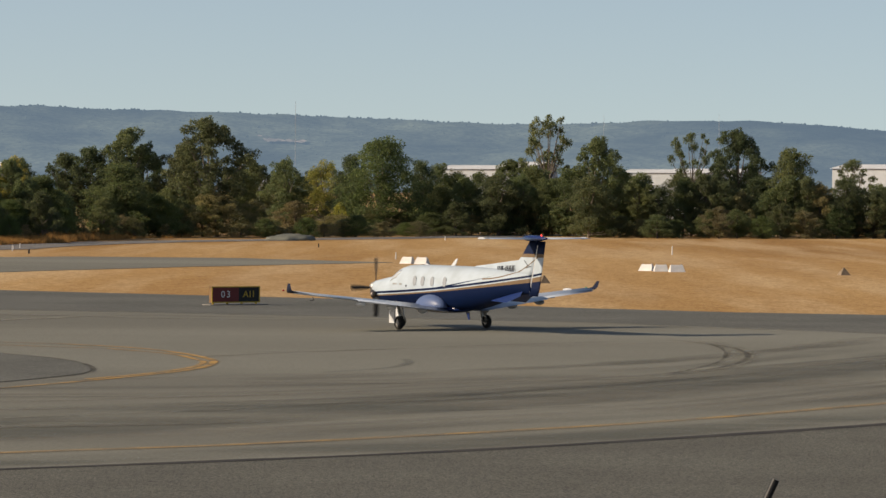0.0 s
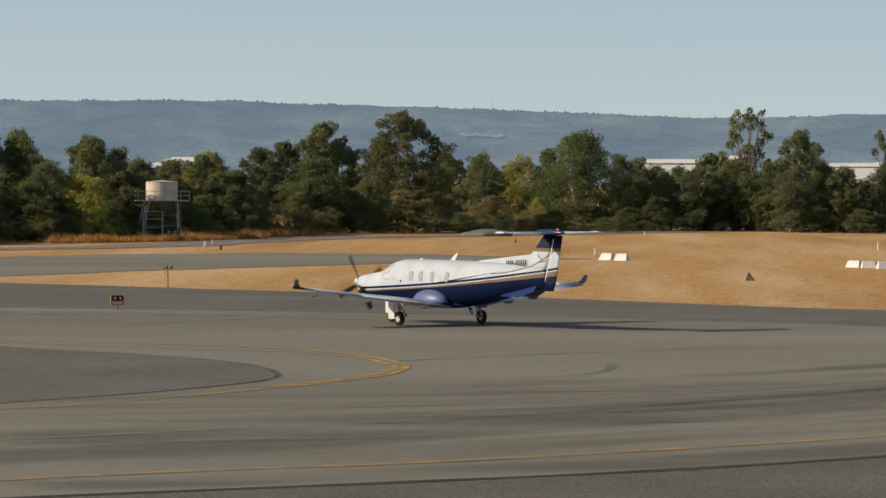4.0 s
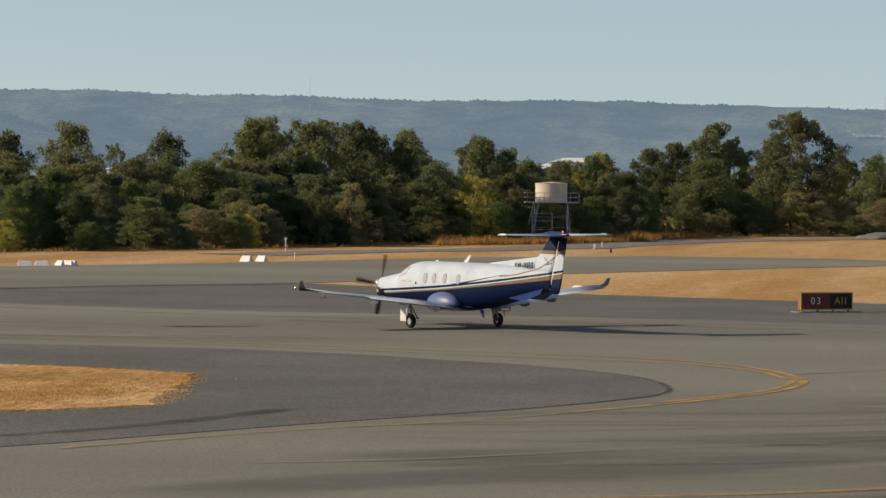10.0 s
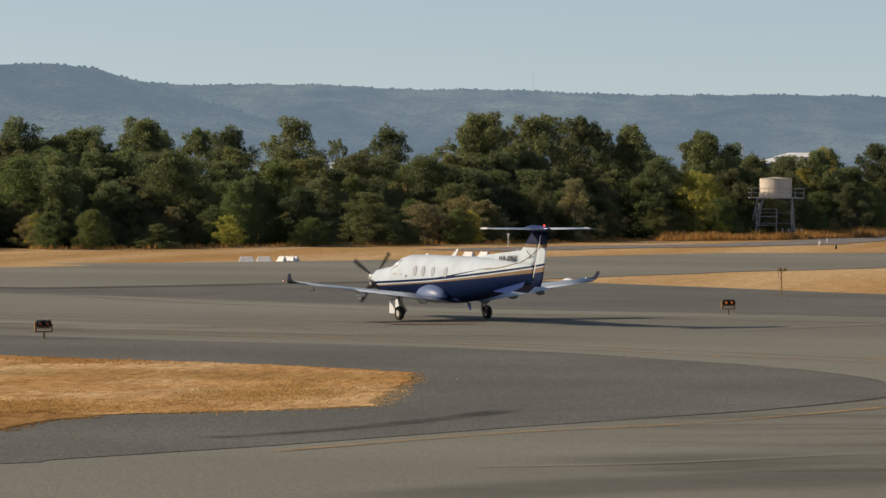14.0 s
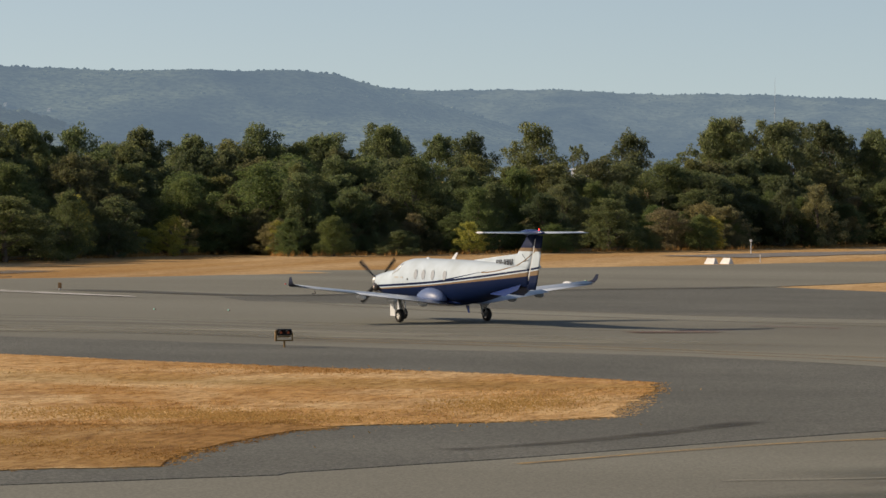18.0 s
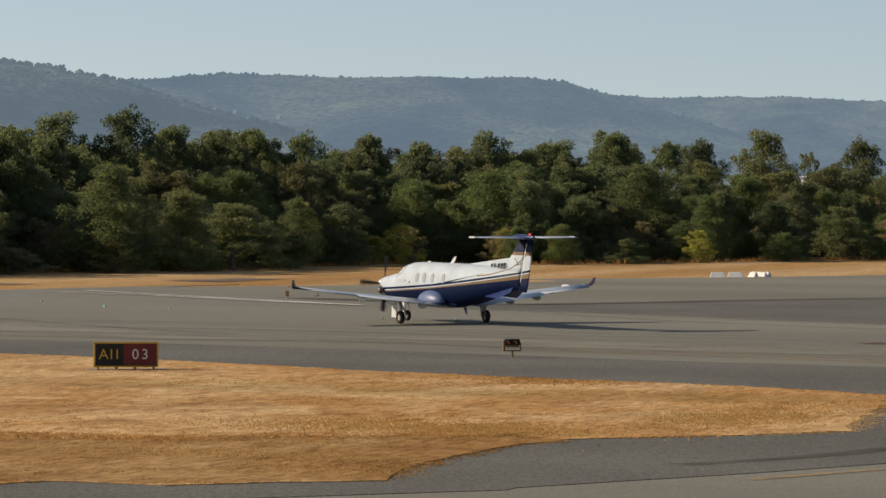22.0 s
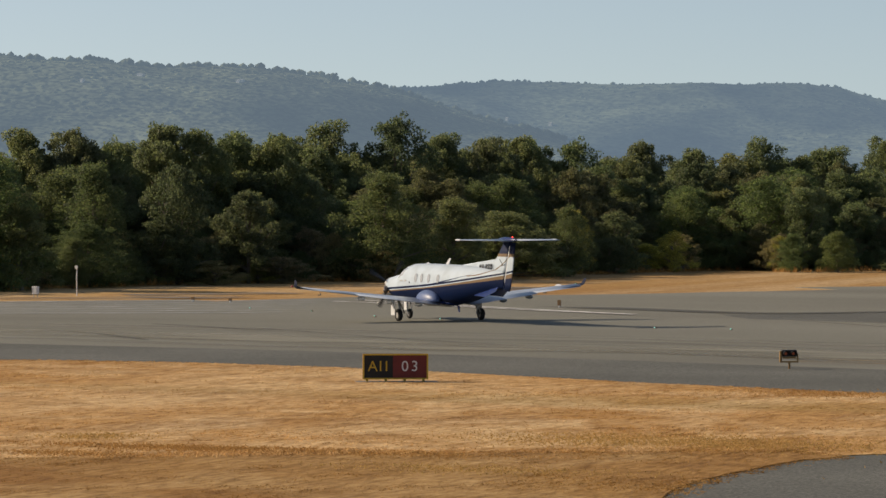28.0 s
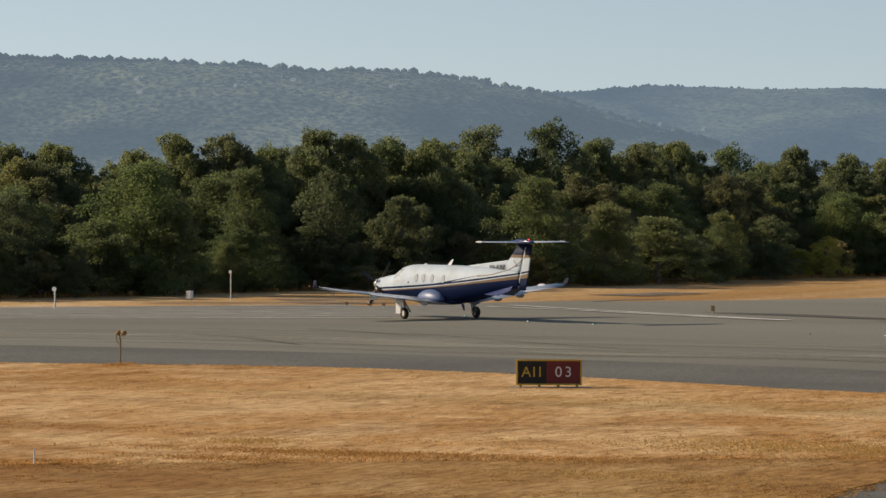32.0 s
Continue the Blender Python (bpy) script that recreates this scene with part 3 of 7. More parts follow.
# old turning marks on the right
stripe("worn_ring", [(10.6, 151.0), (12.05, 149.6), (12.7, 146.6), (13.1, 142.6), (13.15, 138.4), (13.0, 135.6), (12.55, 131.4), (11.85, 127.5), (10.9, 124.4), (10.0, 121.7), (8.6, 118.6)], 1.5, -0.04, PALE_LANE, "pale band of a removed marking")
stripe("worn_ring_mark", [(12.5, 146.8), (13.1, 143.1), (13.28, 139.5), (13.2, 136.1), (12.75, 131.6), (12.25, 128.8), (11.4, 125.3), (10.3, 122.3)], 0.32, -0.032, CRACK, "dark trace of a removed marking", wobble=0.4)
stripe("worn_ring_edge", [(12.25, 148.1), (12.6, 144.3), (12.55, 139.4), (12.35, 135.9), (11.9, 131.5), (11.25, 127.6), (10.4, 124.2), (9.6, 121.2)], 0.2, -0.032, CRACK, "thin dark trace of a removed marking", wobble=0.4)
stripe("tyre_mark", [(-2.38, 119.48), (-0.18, 123.31), (0.59, 127.43), (0.42, 131.01)], 0.5, -0.032, WORN_LANE, "curved tyre mark", wobble=0.4)
for pts, w in (([(-8.12, 130.55), (-0.02, 140.48), (9.07, 149.05)], 0.25), ([(-3.22, 112.52), (3.93, 113.24), (8.51, 115.03)], 0.3), ([(-21.07, 163.34), (-14.26, 176.65), (-8.66, 176.38), (-0.47, 173.84)], 0.6),
               ([(-60.54, 198.99), (-49.90, 189.07), (-36.90, 181.90), (-24.58, 177.35), (-13.30, 177.15)], 0.8), ([(-35.13, 181.23), (-21.00, 179.09), (-7.61, 172.05), (5.94, 176.67)], 0.5)):
    stripe("worn_line", pts, w * 1.6, -0.036, PALE_LANE, "faint pale worn line on the asphalt", wobble=0.5)
for pts, w in (([(1.51, 97.43), (3.71, 98.26), (6.34, 100.88)], 0.3), ([(-64.58, 161.70), (-55.93, 159.21), (-44.78, 154.69)], 0.5), ([(-89.03, 170.71), (-75.59, 166.56), (-69.53, 164.98)], 0.4)):
    stripe("crack_seal", pts, w * 1.3, -0.038, CRACK, "dark sealed joint in the asphalt", wobble=0.8)
for pts in ([(-5.5, 135.4), (0.5, 140.3), (5.5, 144.0), (13.9, 149.7)], [(-2.5, 112.5), (0.7, 113.2), (4.8, 115.0), (9.5, 118.6)], [(-16.1, 87.1), (-12.5, 89.3), (-8.9, 93.2), (-6.6, 95.1), (-3.9, 97.0)]):
    stripe("worn_line", pts, 0.22, -0.031, PALE_JOINT, "thin pale joint in the asphalt")
stripe("crack_seal", [(-6.6, 95.0), (-3.9, 97.3), (-1.1, 100.7), (1.8, 105.0), (4.6, 108.9), (8.0, 113.8), (14.0, 124.0)], 0.34, -0.031, CRACK, "dark sealed joint in the asphalt", wobble=0.5)
# soft streaks left by turning wheels, between the shoulder and the taxiway's edge line
INNER = [(-17.93, 112.73), (-12.47, 113.87), (-5.25, 116.72), (2.15, 122.59), (10.52, 134.11), (20.39, 155.32), (31.48, 176.11)]
OUTER = [(-11.77, 76.22), (-8.33, 79.19), (-3.30, 82.69), (2.13, 87.75), (8.24, 94.45), (14.91, 104.03), (21.93, 113.83)]
streak_rng = random.Random(9)
for k in range(16):
    f = (k + streak_rng.random() * 0.7) / 16
    i0 = streak_rng.choice((0, 0, 1, 2))
    i1 = streak_rng.choice((5, 6, 7, 7))
    pts = [Vector(p).lerp(Vector(q), f + 0.03 * streak_rng.uniform(-1, 1)) for p, q in zip(INNER, OUTER)][i0:i1]
    stripe("wheel_streak", pts, streak_rng.uniform(0.8, 2.6), -0.041, STREAK_DARK if k % 2 else STREAK_PALE, "faint streak left by turning wheels", wobble=0.5)
LOW, HIGH = [(-108.53, 172.31), (-93.40, 178.86), (-77.79, 177.47), (-61.16, 174.87), (-50.19, 173.47), (-40.61, 175.26), (-28.75, 172.58)], [(-96.28, 153.41), (-82.30, 158.16), (-67.69, 155.01), (-54.81, 157.12), (-43.89, 152.24), (-34.09, 147.89), (-23.56, 142.58)]
for k in range(9):
    f = (k + streak_rng.random() * 0.7) / 9
    pts = [Vector(p).lerp(Vector(q), f + 0.04 * streak_rng.uniform(-1, 1)) for p, q in zip(LOW, HIGH)][streak_rng.choice((0, 1, 2)):streak_rng.choice((5, 6, 7))]
    stripe("wheel_streak", pts, streak_rng.uniform(0.6, 2.0), -0.041, STREAK_DARK if k % 2 else STREAK_PALE, "faint streak left by turning wheels", wobble=0.5)
for pts, w in (([(-79.7, 176.46), (-76.23, 173.97), (-72.31, 170.52), (-67.2, 166.68), (-60.99, 162.59)], 0.5), ([(-87.88, 170.77), (-84.31, 168.19), (-80.99, 165.01), (-77.47, 161.24)], 0.5), ([(-86.53, 179.56), (-83.05, 177.67), (-77.3, 173.61)], 0.6), ([(-42.49, 158.33), (-40.67, 160.74), (-38.45, 164.33)], 0.5)):
    stripe("skid_mark", pts, w, -0.035, SKID, "thin dark tyre mark across the asphalt", wobble=0.5)
# runway: darker far lane, edge line, threshold bars, pale middle
stripe("runway_dark_lane", [(-80.0, 214.5), (-73.0, 211.8), (-65.5, 208.3), (-60.3, 213.0), (-52.4, 225.6), (-45.4, 233.4), (-42.9, 238.0)], 3.2, -0.038, RUBBER, "rubber-darkened lane of the runway", wobble=0.5)
stripe("runway_pale_lane", [(-112.36, 155.10), (-94.84, 165.19), (-78.29, 166.46), (-62.50, 160.36), (-51.24, 160.84), (-41.09, 158.13), (-35.33, 157.60), (-25.22, 152.20)], 9.0, -0.042, PALE_LANE, "pale worn asphalt along the runway", wobble=0.3)
stripe("runway_edge_line", [(-70.39, 203.35), (-77.76, 208.73), (-86.58, 215.39), (-93.71, 221.26)], 0.55, -0.03, WHITE_PAINT, "white runway edge line")
stripe("runway_edge_line", [(-70.44, 203.09), (-78.35, 208.08), (-87.52, 214.48), (-93.81, 217.85)], 0.5, -0.03, WHITE_PAINT, "white runway edge line")
for k in range(7):
    a, b = Vector((-132.56, 191.42)), Vector((-91.66, 222.06))
    c, d = Vector((-122.29, 176.97)), Vector((-86.22, 198.48))
    p, q = a.lerp(c, k / 6), b.lerp(d, k / 6)
    stripe("threshold_bar", [p, p.lerp(q, 0.33), p.lerp(q, 0.66), q], 1.3, -0.03, KEY_PAINT, "worn white painted runway threshold bar", smooth=False)
for pts, w in (([(-35.33, 166.22), (-33.56, 167.07), (-31.51, 169.72)], 1.6), ([(-35.62, 166.01), (-34.11, 167.46), (-32.08, 170.94)], 1.5), ([(-32.20, 175.22), (-29.55, 174.56), (-27.66, 174.04)], 1.5), ([(-35.80, 166.00), (-32.74, 167.06), (-31.93, 169.32)], 1.4)):
    stripe("red_marking", pts, w, -0.03, RED_PAINT, "faded red painted runway holding mark", wobble=0.8)
# perimeter road, dirt and scrub at the foot of the trees
stripe("perimeter_road", [(17.42, 519.27), (2.38, 487.88), (-17.64, 451.99), (-35.32, 416.83), (-44.37, 368.29), (-56.88, 343.00), (-61.02, 331.13), (-64.04, 323.12)], 9.0, -0.06, GRAVEL, "grey gravel perimeter road", wobble=0.3)
stripe("dirt_patch", [(-96.68, 244.92), (-95.65, 249.44), (-95.45, 255.29)], 5.0, -0.055, GRAVEL_PATCH, "bare grey patch in the dry grass", wobble=0.8)
stripe("dirt_strip", [(-115.0, 214.75), (-111.3, 216.84), (-107.81, 219.38), (-104.29, 221.95), (-101.59, 224.66)], 7.0, -0.055, GRAVEL_PATCH, "rough stony strip beyond the runway", wobble=0.5)
stripe("dirt_patch", [(-111.05, 224.79), (-107.59, 228.67), (-103.44, 234.58)], 6.0, -0.055, GRAVEL_PATCH, "bare dirt beside the runway", wobble=0.6)
stripe("dirt_patch", [(-96.95, 244.57), (-96.03, 249.09), (-95.38, 253.45)], 5.0, -0.055, GRAVEL_PATCH, "bare grey patch in the dry grass", wobble=0.8)


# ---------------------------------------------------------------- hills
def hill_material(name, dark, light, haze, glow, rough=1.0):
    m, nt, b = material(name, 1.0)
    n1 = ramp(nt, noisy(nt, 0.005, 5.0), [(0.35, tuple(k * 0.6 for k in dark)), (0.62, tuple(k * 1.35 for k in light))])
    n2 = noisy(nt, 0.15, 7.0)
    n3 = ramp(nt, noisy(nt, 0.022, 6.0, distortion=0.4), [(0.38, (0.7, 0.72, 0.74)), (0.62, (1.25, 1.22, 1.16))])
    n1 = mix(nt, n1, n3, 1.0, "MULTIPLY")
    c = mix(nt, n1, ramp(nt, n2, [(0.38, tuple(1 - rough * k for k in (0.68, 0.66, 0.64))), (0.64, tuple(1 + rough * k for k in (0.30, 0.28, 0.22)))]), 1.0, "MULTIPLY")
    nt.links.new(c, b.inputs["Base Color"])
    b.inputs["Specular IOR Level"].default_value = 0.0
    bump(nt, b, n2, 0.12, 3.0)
    # distance haze is put in here as an even blue emission
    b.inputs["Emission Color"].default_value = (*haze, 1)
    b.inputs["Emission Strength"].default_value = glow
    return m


HILLS = []


def hill(name, ridge, mat, label, foot=420.0, rough=2.0, seed=0, size=1.7, drop=0.0):
    """A forested ridge: the crest through the points, sloping down towards the airfield."""
    bm = bmesh.new()
    crest = []
    for (x0, y0, z0), (x1, y1, z1) in zip(ridge, ridge[1:]):
        n = max(2, int(math.hypot(x1 - x0, y1 - y0) / 7))
        crest += [(x0 + (x1 - x0) * i / n, y0 + (y1 - y0) * i / n, z0 + (z1 - z0) * i / n) for i in range(n)]
    crest = [(x, y, z - drop) for x, y, z in crest]
    rows, m = [], 16
    for j in range(m + 1):
        s = j / m
        row = []
        for x, y, z in crest:
            r = math.hypot(x, y)
            k = 1 - foot * s ** 1.2 / r
            px, py = x * k, y * k
            h = z * (1 - s ** 1.15) * (1 + 0.12 * math.sin(math.pi * s)) + 4 * s * (1 - s) * (18 * noise.noise((px * 0.0016, py * 0.0016, seed)) + 16 * noise.noise((px * 0.0055, py * 0.0055, seed + 2)))
            if j == 0:
                h += rough * (noise.noise((x * 0.035, y * 0.035, seed + 5)) + 0.8 * abs(noise.noise((x * 0.11, y * 0.11, seed + 9))))
            else:
                h += 5 * noise.noise((px * 0.02, py * 0.02, seed + 3)) * (1 - s)
            row.append(bm.verts.new((px, py, max(h, -2))))
        rows.append(row)
    for a, b in zip(rows, rows[1:]):
        for i in range(len(a) - 1):
            bm.faces.new((a[i], a[i + 1], b[i + 1], b[i]))
    bm.normal_update()
    slope = np.array([[v.co[:] for v in row] for row in rows])
    ob = part(name, bm, mat, smooth=True)
    HILLS.append(BVHTree.FromPolygons([v.co[:] for v in ob.data.vertices], [p.vertices[:] for p in ob.data.polygons]))
    # crowns of the forest on the slope, thickest along the crest
    rng = np.random.default_rng(seed + 20)
    ico = bmesh.new()
    bmesh.ops.create_icosphere(ico, subdivisions=1, radius=1.0)
    v0 = np.array([v.co[:] for v in ico.verts])
    f0 = np.array([[v.index for v in f.verts] for f in ico.faces])
    ico.free()
    n = int(len(crest) * (24 if size > 2.5 else 12))
    jj = np.where(rng.random(n) < 0.14, 0, (rng.random(n) ** 1.3 * 14).astype(int))
    ii = rng.integers(0, slope.shape[1] - 1, n)
    f = rng.random((n, 1))
    at = slope[jj, ii] * (1 - f) + slope[jj, ii + 1] * f
    at = at * 1.0 + (slope[jj + 1, ii] - slope[jj, ii]) * rng.random((n, 1)) * (jj > 0)[:, None]
    s = size * np.where(jj == 0, 0.3 + (1.9 if size > 2.5 else 1.2) * rng.random(n) ** 3, 0.5 + 0.9 * rng.random(n) ** 2)
    co = at[:, None] + v0[None] * (s[:, None, None] * np.where(jj[:, None, None] == 0, np.array([1.0, 1.0, 0.95]), np.array([1.1, 1.1, 0.42]))) * (0.86 + 0.28 * rng.random((n, len(v0), 1)))
    me = bpy.data.meshes.new("far_woods")
    me.from_pydata(co.reshape(-1, 3).tolist(), [], (f0[None] + np.arange(n)[:, None, None] * len(v0)).reshape(-1, 3).tolist())
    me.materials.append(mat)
    me.polygons.foreach_set("use_smooth", [True] * len(me.polygons))
    tagged(new("far_woods", me), "hazy crowns of the forest on the far hills", "woods", kind="stuff")
    return tagged(ob, label, "hill", kind="structure")


# hillside colours, each with its own strength of haze glowing in it
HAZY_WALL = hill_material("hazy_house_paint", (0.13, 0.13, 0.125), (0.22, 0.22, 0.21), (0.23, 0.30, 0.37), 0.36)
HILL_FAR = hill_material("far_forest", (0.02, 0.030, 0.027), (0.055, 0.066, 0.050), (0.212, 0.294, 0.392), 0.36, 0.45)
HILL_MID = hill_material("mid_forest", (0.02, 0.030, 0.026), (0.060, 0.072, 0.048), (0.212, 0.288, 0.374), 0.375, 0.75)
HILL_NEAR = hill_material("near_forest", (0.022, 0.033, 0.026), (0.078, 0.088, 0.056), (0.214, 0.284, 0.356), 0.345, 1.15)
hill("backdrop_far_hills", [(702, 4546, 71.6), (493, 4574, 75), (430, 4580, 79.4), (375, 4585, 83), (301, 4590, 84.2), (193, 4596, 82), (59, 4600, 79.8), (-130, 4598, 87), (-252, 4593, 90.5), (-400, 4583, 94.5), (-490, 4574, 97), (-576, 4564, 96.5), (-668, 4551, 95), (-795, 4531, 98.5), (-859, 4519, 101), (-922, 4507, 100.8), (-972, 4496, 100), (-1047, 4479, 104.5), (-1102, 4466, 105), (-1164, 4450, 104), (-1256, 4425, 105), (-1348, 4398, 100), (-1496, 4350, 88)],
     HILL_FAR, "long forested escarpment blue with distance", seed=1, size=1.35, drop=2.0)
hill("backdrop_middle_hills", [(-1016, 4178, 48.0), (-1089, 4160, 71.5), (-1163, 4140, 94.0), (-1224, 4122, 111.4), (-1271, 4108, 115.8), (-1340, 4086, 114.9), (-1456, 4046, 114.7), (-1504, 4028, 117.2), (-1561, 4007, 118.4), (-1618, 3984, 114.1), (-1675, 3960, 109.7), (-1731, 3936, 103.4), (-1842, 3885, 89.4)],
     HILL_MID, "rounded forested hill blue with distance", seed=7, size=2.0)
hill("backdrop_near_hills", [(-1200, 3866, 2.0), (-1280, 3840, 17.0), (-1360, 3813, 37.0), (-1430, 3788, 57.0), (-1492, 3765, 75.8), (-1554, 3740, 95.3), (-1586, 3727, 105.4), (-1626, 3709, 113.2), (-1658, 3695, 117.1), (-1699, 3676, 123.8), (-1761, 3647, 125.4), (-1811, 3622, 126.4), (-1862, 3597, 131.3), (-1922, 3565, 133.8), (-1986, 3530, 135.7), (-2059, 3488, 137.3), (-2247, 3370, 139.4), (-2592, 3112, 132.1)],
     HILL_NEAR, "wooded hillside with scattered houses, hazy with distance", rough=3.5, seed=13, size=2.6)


# ---------------------------------------------------------------- trees
def leaf_material(name, low, high, tint):
    m, nt, b = material(name, 0.6)
    geo = nt.nodes.new("ShaderNodeNewGeometry")
    info = nt.nodes.new("ShaderNodeObjectInfo")
    c = ramp(nt, geo.outputs["Random Per Island"], [(0.0, low), (0.75, high), (1.0, tint)])
    v = ramp(nt, info.outputs["Random"], [(0.0, (0.64, 0.72, 0.70)), (0.35, (0.96, 0.92, 0.90)), (0.65, (0.94, 1.03, 0.90)), (1.0, (1.14, 1.10, 0.90))])
    n = ramp(nt, noisy(nt, 0.35, 2.0), [(0.3, (0.82, 0.84, 0.86)), (0.7, (1.1, 1.08, 0.97))])
    c = mix(nt, mix(nt, c, v, 1.0, "MULTIPLY"), n, 1.0, "MULTIPLY")
    nt.links.new(c, b.inputs["Base Color"])
    b.inputs["Specular IOR Level"].default_value = 0.28
    tr = nt.nodes.new("ShaderNodeBsdfTranslucent")
    nt.links.new(mix(nt, c, (1.6, 1.65, 1.4), 1.0, "MULTIPLY"), tr.inputs["Color"])   # light through a leaf is brighter and yellower
    ms = nt.nodes.new("ShaderNodeMixShader")
    ms.inputs[0].default_value = 0.55
    nt.links.new(b.outputs[0], ms.inputs[1])
    nt.links.new(tr.outputs[0], ms.inputs[2])
    nt.links.new(ms.outputs[0], nt.nodes["Material Output"].inputs["Surface"])
    return m


BARK = surface("grey_bark", [(0.3, (0.12, 0.095, 0.07)), (0.7, (0.26, 0.22, 0.18))], 1.5, 10.0, bump_by=0.8, depth=0.03)
LEAF_GUM = leaf_material("gum_leaves", (0.099, 0.117, 0.068), (0.133, 0.146, 0.079), (0.173, 0.175, 0.098))
LEAF_DENSE = leaf_material("dense_leaves", (0.090, 0.118, 0.056), (0.120, 0.141, 0.062), (0.158, 0.165, 0.075))
LEAF_DARK = leaf_material("dark_leaves", (0.097, 0.118, 0.070), (0.133, 0.145, 0.077), (0.173, 0.171, 0.098))
LEAF_OLIVE = leaf_material("olive_leaves", (0.106, 0.115, 0.064), (0.145, 0.146, 0.075), (0.188, 0.171, 0.094))
LEAF_YELLOW = leaf_material("wattle_leaves", (0.170, 0.170, 0.055), (0.370, 0.330, 0.090), (0.550, 0.420, 0.130))
LEAF_GREY = leaf_material("grey_scrub_leaves", (0.135, 0.125, 0.080), (0.240, 0.205, 0.125), (0.330, 0.265, 0.160))


def leaves(name, clumps, per, size, mat, rng, squash=0.82):
    """Many small leaf sprays on the shells of the clumps, as one mesh. clumps: rows x, y, z, radius."""
    c = np.repeat(clumps[:, :3], per, axis=0)                # per: sprays in each clump
    r = np.repeat(clumps[:, 3], per)
    n = rng.normal(size=(len(c), 3))
    n[:, 2] = n[:, 2] * 0.85 + 0.25
    n /= np.linalg.norm(n, axis=1)[:, None]
    p = c + n * (r * (0.45 + 0.62 * rng.random(len(c)) ** 0.8 + 0.22 * rng.random(len(c)) ** 5))[:, None] * np.array([1, 1, squash])
    nn = n + rng.normal(scale=1.0, size=n.shape)
    nn /= np.linalg.norm(nn, axis=1)[:, None]
    t = np.cross(nn, rng.normal(size=n.shape))
    t /= np.linalg.norm(t, axis=1)[:, None]
    b = np.cross(nn, t)
    s = (size * (0.55 + 0.9 * rng.random(len(c))))[:, None]
    quad = np.stack([p - t * s, p + t * s * 0.8 - b * s * 0.5, p + b * s * 0.9 + t * s * 0.3], 1).reshape(-1, 3)
    me = bpy.data.meshes.new(name)
    me.vertices.add(len(quad))
    me.vertices.foreach_set("co", quad.ravel())
    me.loops.add(len(quad))
    me.loops.foreach_set("vertex_index", np.arange(len(quad), dtype=np.int32))
    me.polygons.add(len(c))
    me.polygons.foreach_set("loop_start", np.arange(0, len(quad), 3, dtype=np.int32))
    me.materials.append(mat)
    me.update(calc_edges=True)
    return me


def tree_kind(kind, seed):
    """A tree ten high and eight wide as an Empty with trunk and crown; the copies are scaled."""
    rng = np.random.default_rng(seed)
    H, W = 10.0, 8.0
    # leaf material, masses, sprays in a mass, spray size, lowest and highest middle of a mass, least and most radius
    mat, n, per, size, low, high, r0, r1 = {
        "gum": (LEAF_GUM, 62, 240, 0.18, 0.20, 0.93, 0.55, 1.15), "dense": (LEAF_DENSE, 64, 230, 0.16, 0.04, 0.88, 0.9, 1.5), "dark": (LEAF_DARK, 50, 230, 0.18, 0.06, 0.92, 0.7, 1.35),
        "olive": (LEAF_OLIVE, 56, 230, 0.17, 0.05, 0.92, 0.65, 1.25), "yellow": (LEAF_YELLOW, 36, 230, 0.17, 0.06, 0.88, 0.7, 1.3), "scrub": (LEAF_GREY, 36, 230, 0.17, 0.03, 0.84, 0.7, 1.3), "sparse": (LEAF_GUM, 34, 190, 0.19, 0.30, 0.96, 0.42, 0.85)}[kind]
    top = thing(kind + "_tree", Matrix(), "", "tree")
    bm = bmesh.new()
    lean = rng.normal(scale=0.25, size=2)
    rod(bm, (0, 0, -0.2), (lean[0], lean[1], H * 0.5), 0.24, 0.13, 7)
    clumps = []
    for i in range(n):
        z = low + (high - low) * ((i + rng.random()) / n)
        t = (z - low) / (high - low)
        prof = {"gum": 0.75 + 0.75 * t - 1.12 * t ** 3, "sparse": 0.85 + 0.5 * t - 0.75 * t ** 3}.get(kind, math.sqrt(max(0.03, 1 - (1.0 * t) ** 2.4)))
        a = i * 2.39996 + rng.random() * 0.9
        r = r0 + (r1 - r0) * rng.random() * (1.0 if kind == "sparse" else 1.1 - 0.35 * t)
        rr = max(0.0, (W * 0.5 * prof * (0.15 + 1.0 * rng.random() ** (0.75 if t < 0.8 else 1.3))) - r * 0.5)
        p = Vector((lean[0] * z + math.cos(a) * rr, lean[1] * z + math.sin(a) * rr, min(z * H, H - r * 0.75)))
        root = Vector((lean[0] * 0.7, lean[1] * 0.7, H * min(z * 0.55, 0.42)))
        mid = root.lerp(p, 0.5) + Vector((0, 0, -0.25 * rng.random()))
        if kind == "sparse" or i % 3 == 0:
            rod(bm, root, mid, 0.10, 0.07, 5)
            rod(bm, mid, p, 0.07, 0.02, 5)
        clumps.append((p.x, p.y, p.z, r * 0.86))
        for k in range(7):                                   # smaller tufts that break the outline
            d = rng.normal(size=3)
            d[2] = abs(d[2]) * 0.9 - 0.15
            d = d / np.linalg.norm(d) * r * (0.75 + 0.35 * rng.random())
            clumps.append((p.x + d[0], p.y + d[1], min(p.z + d[2] * 0.85, H - 0.25), r * (0.26 + 0.22 * rng.random())))
    part("trunk", bm, BARK, top)
    clumps = np.array(clumps)
    share = np.maximum(16, (per * (0.6 if kind == "sparse" else 1.0) * 1.9 * clumps[:, 3] ** 2 / (clumps[::8, 3] ** 2).mean() * 0.45).astype(int))
    crown = new("crown", leaves("crown", clumps, (share * 1.2).astype(int), size * 0.5, mat, rng))
    crown.parent = top
    return top


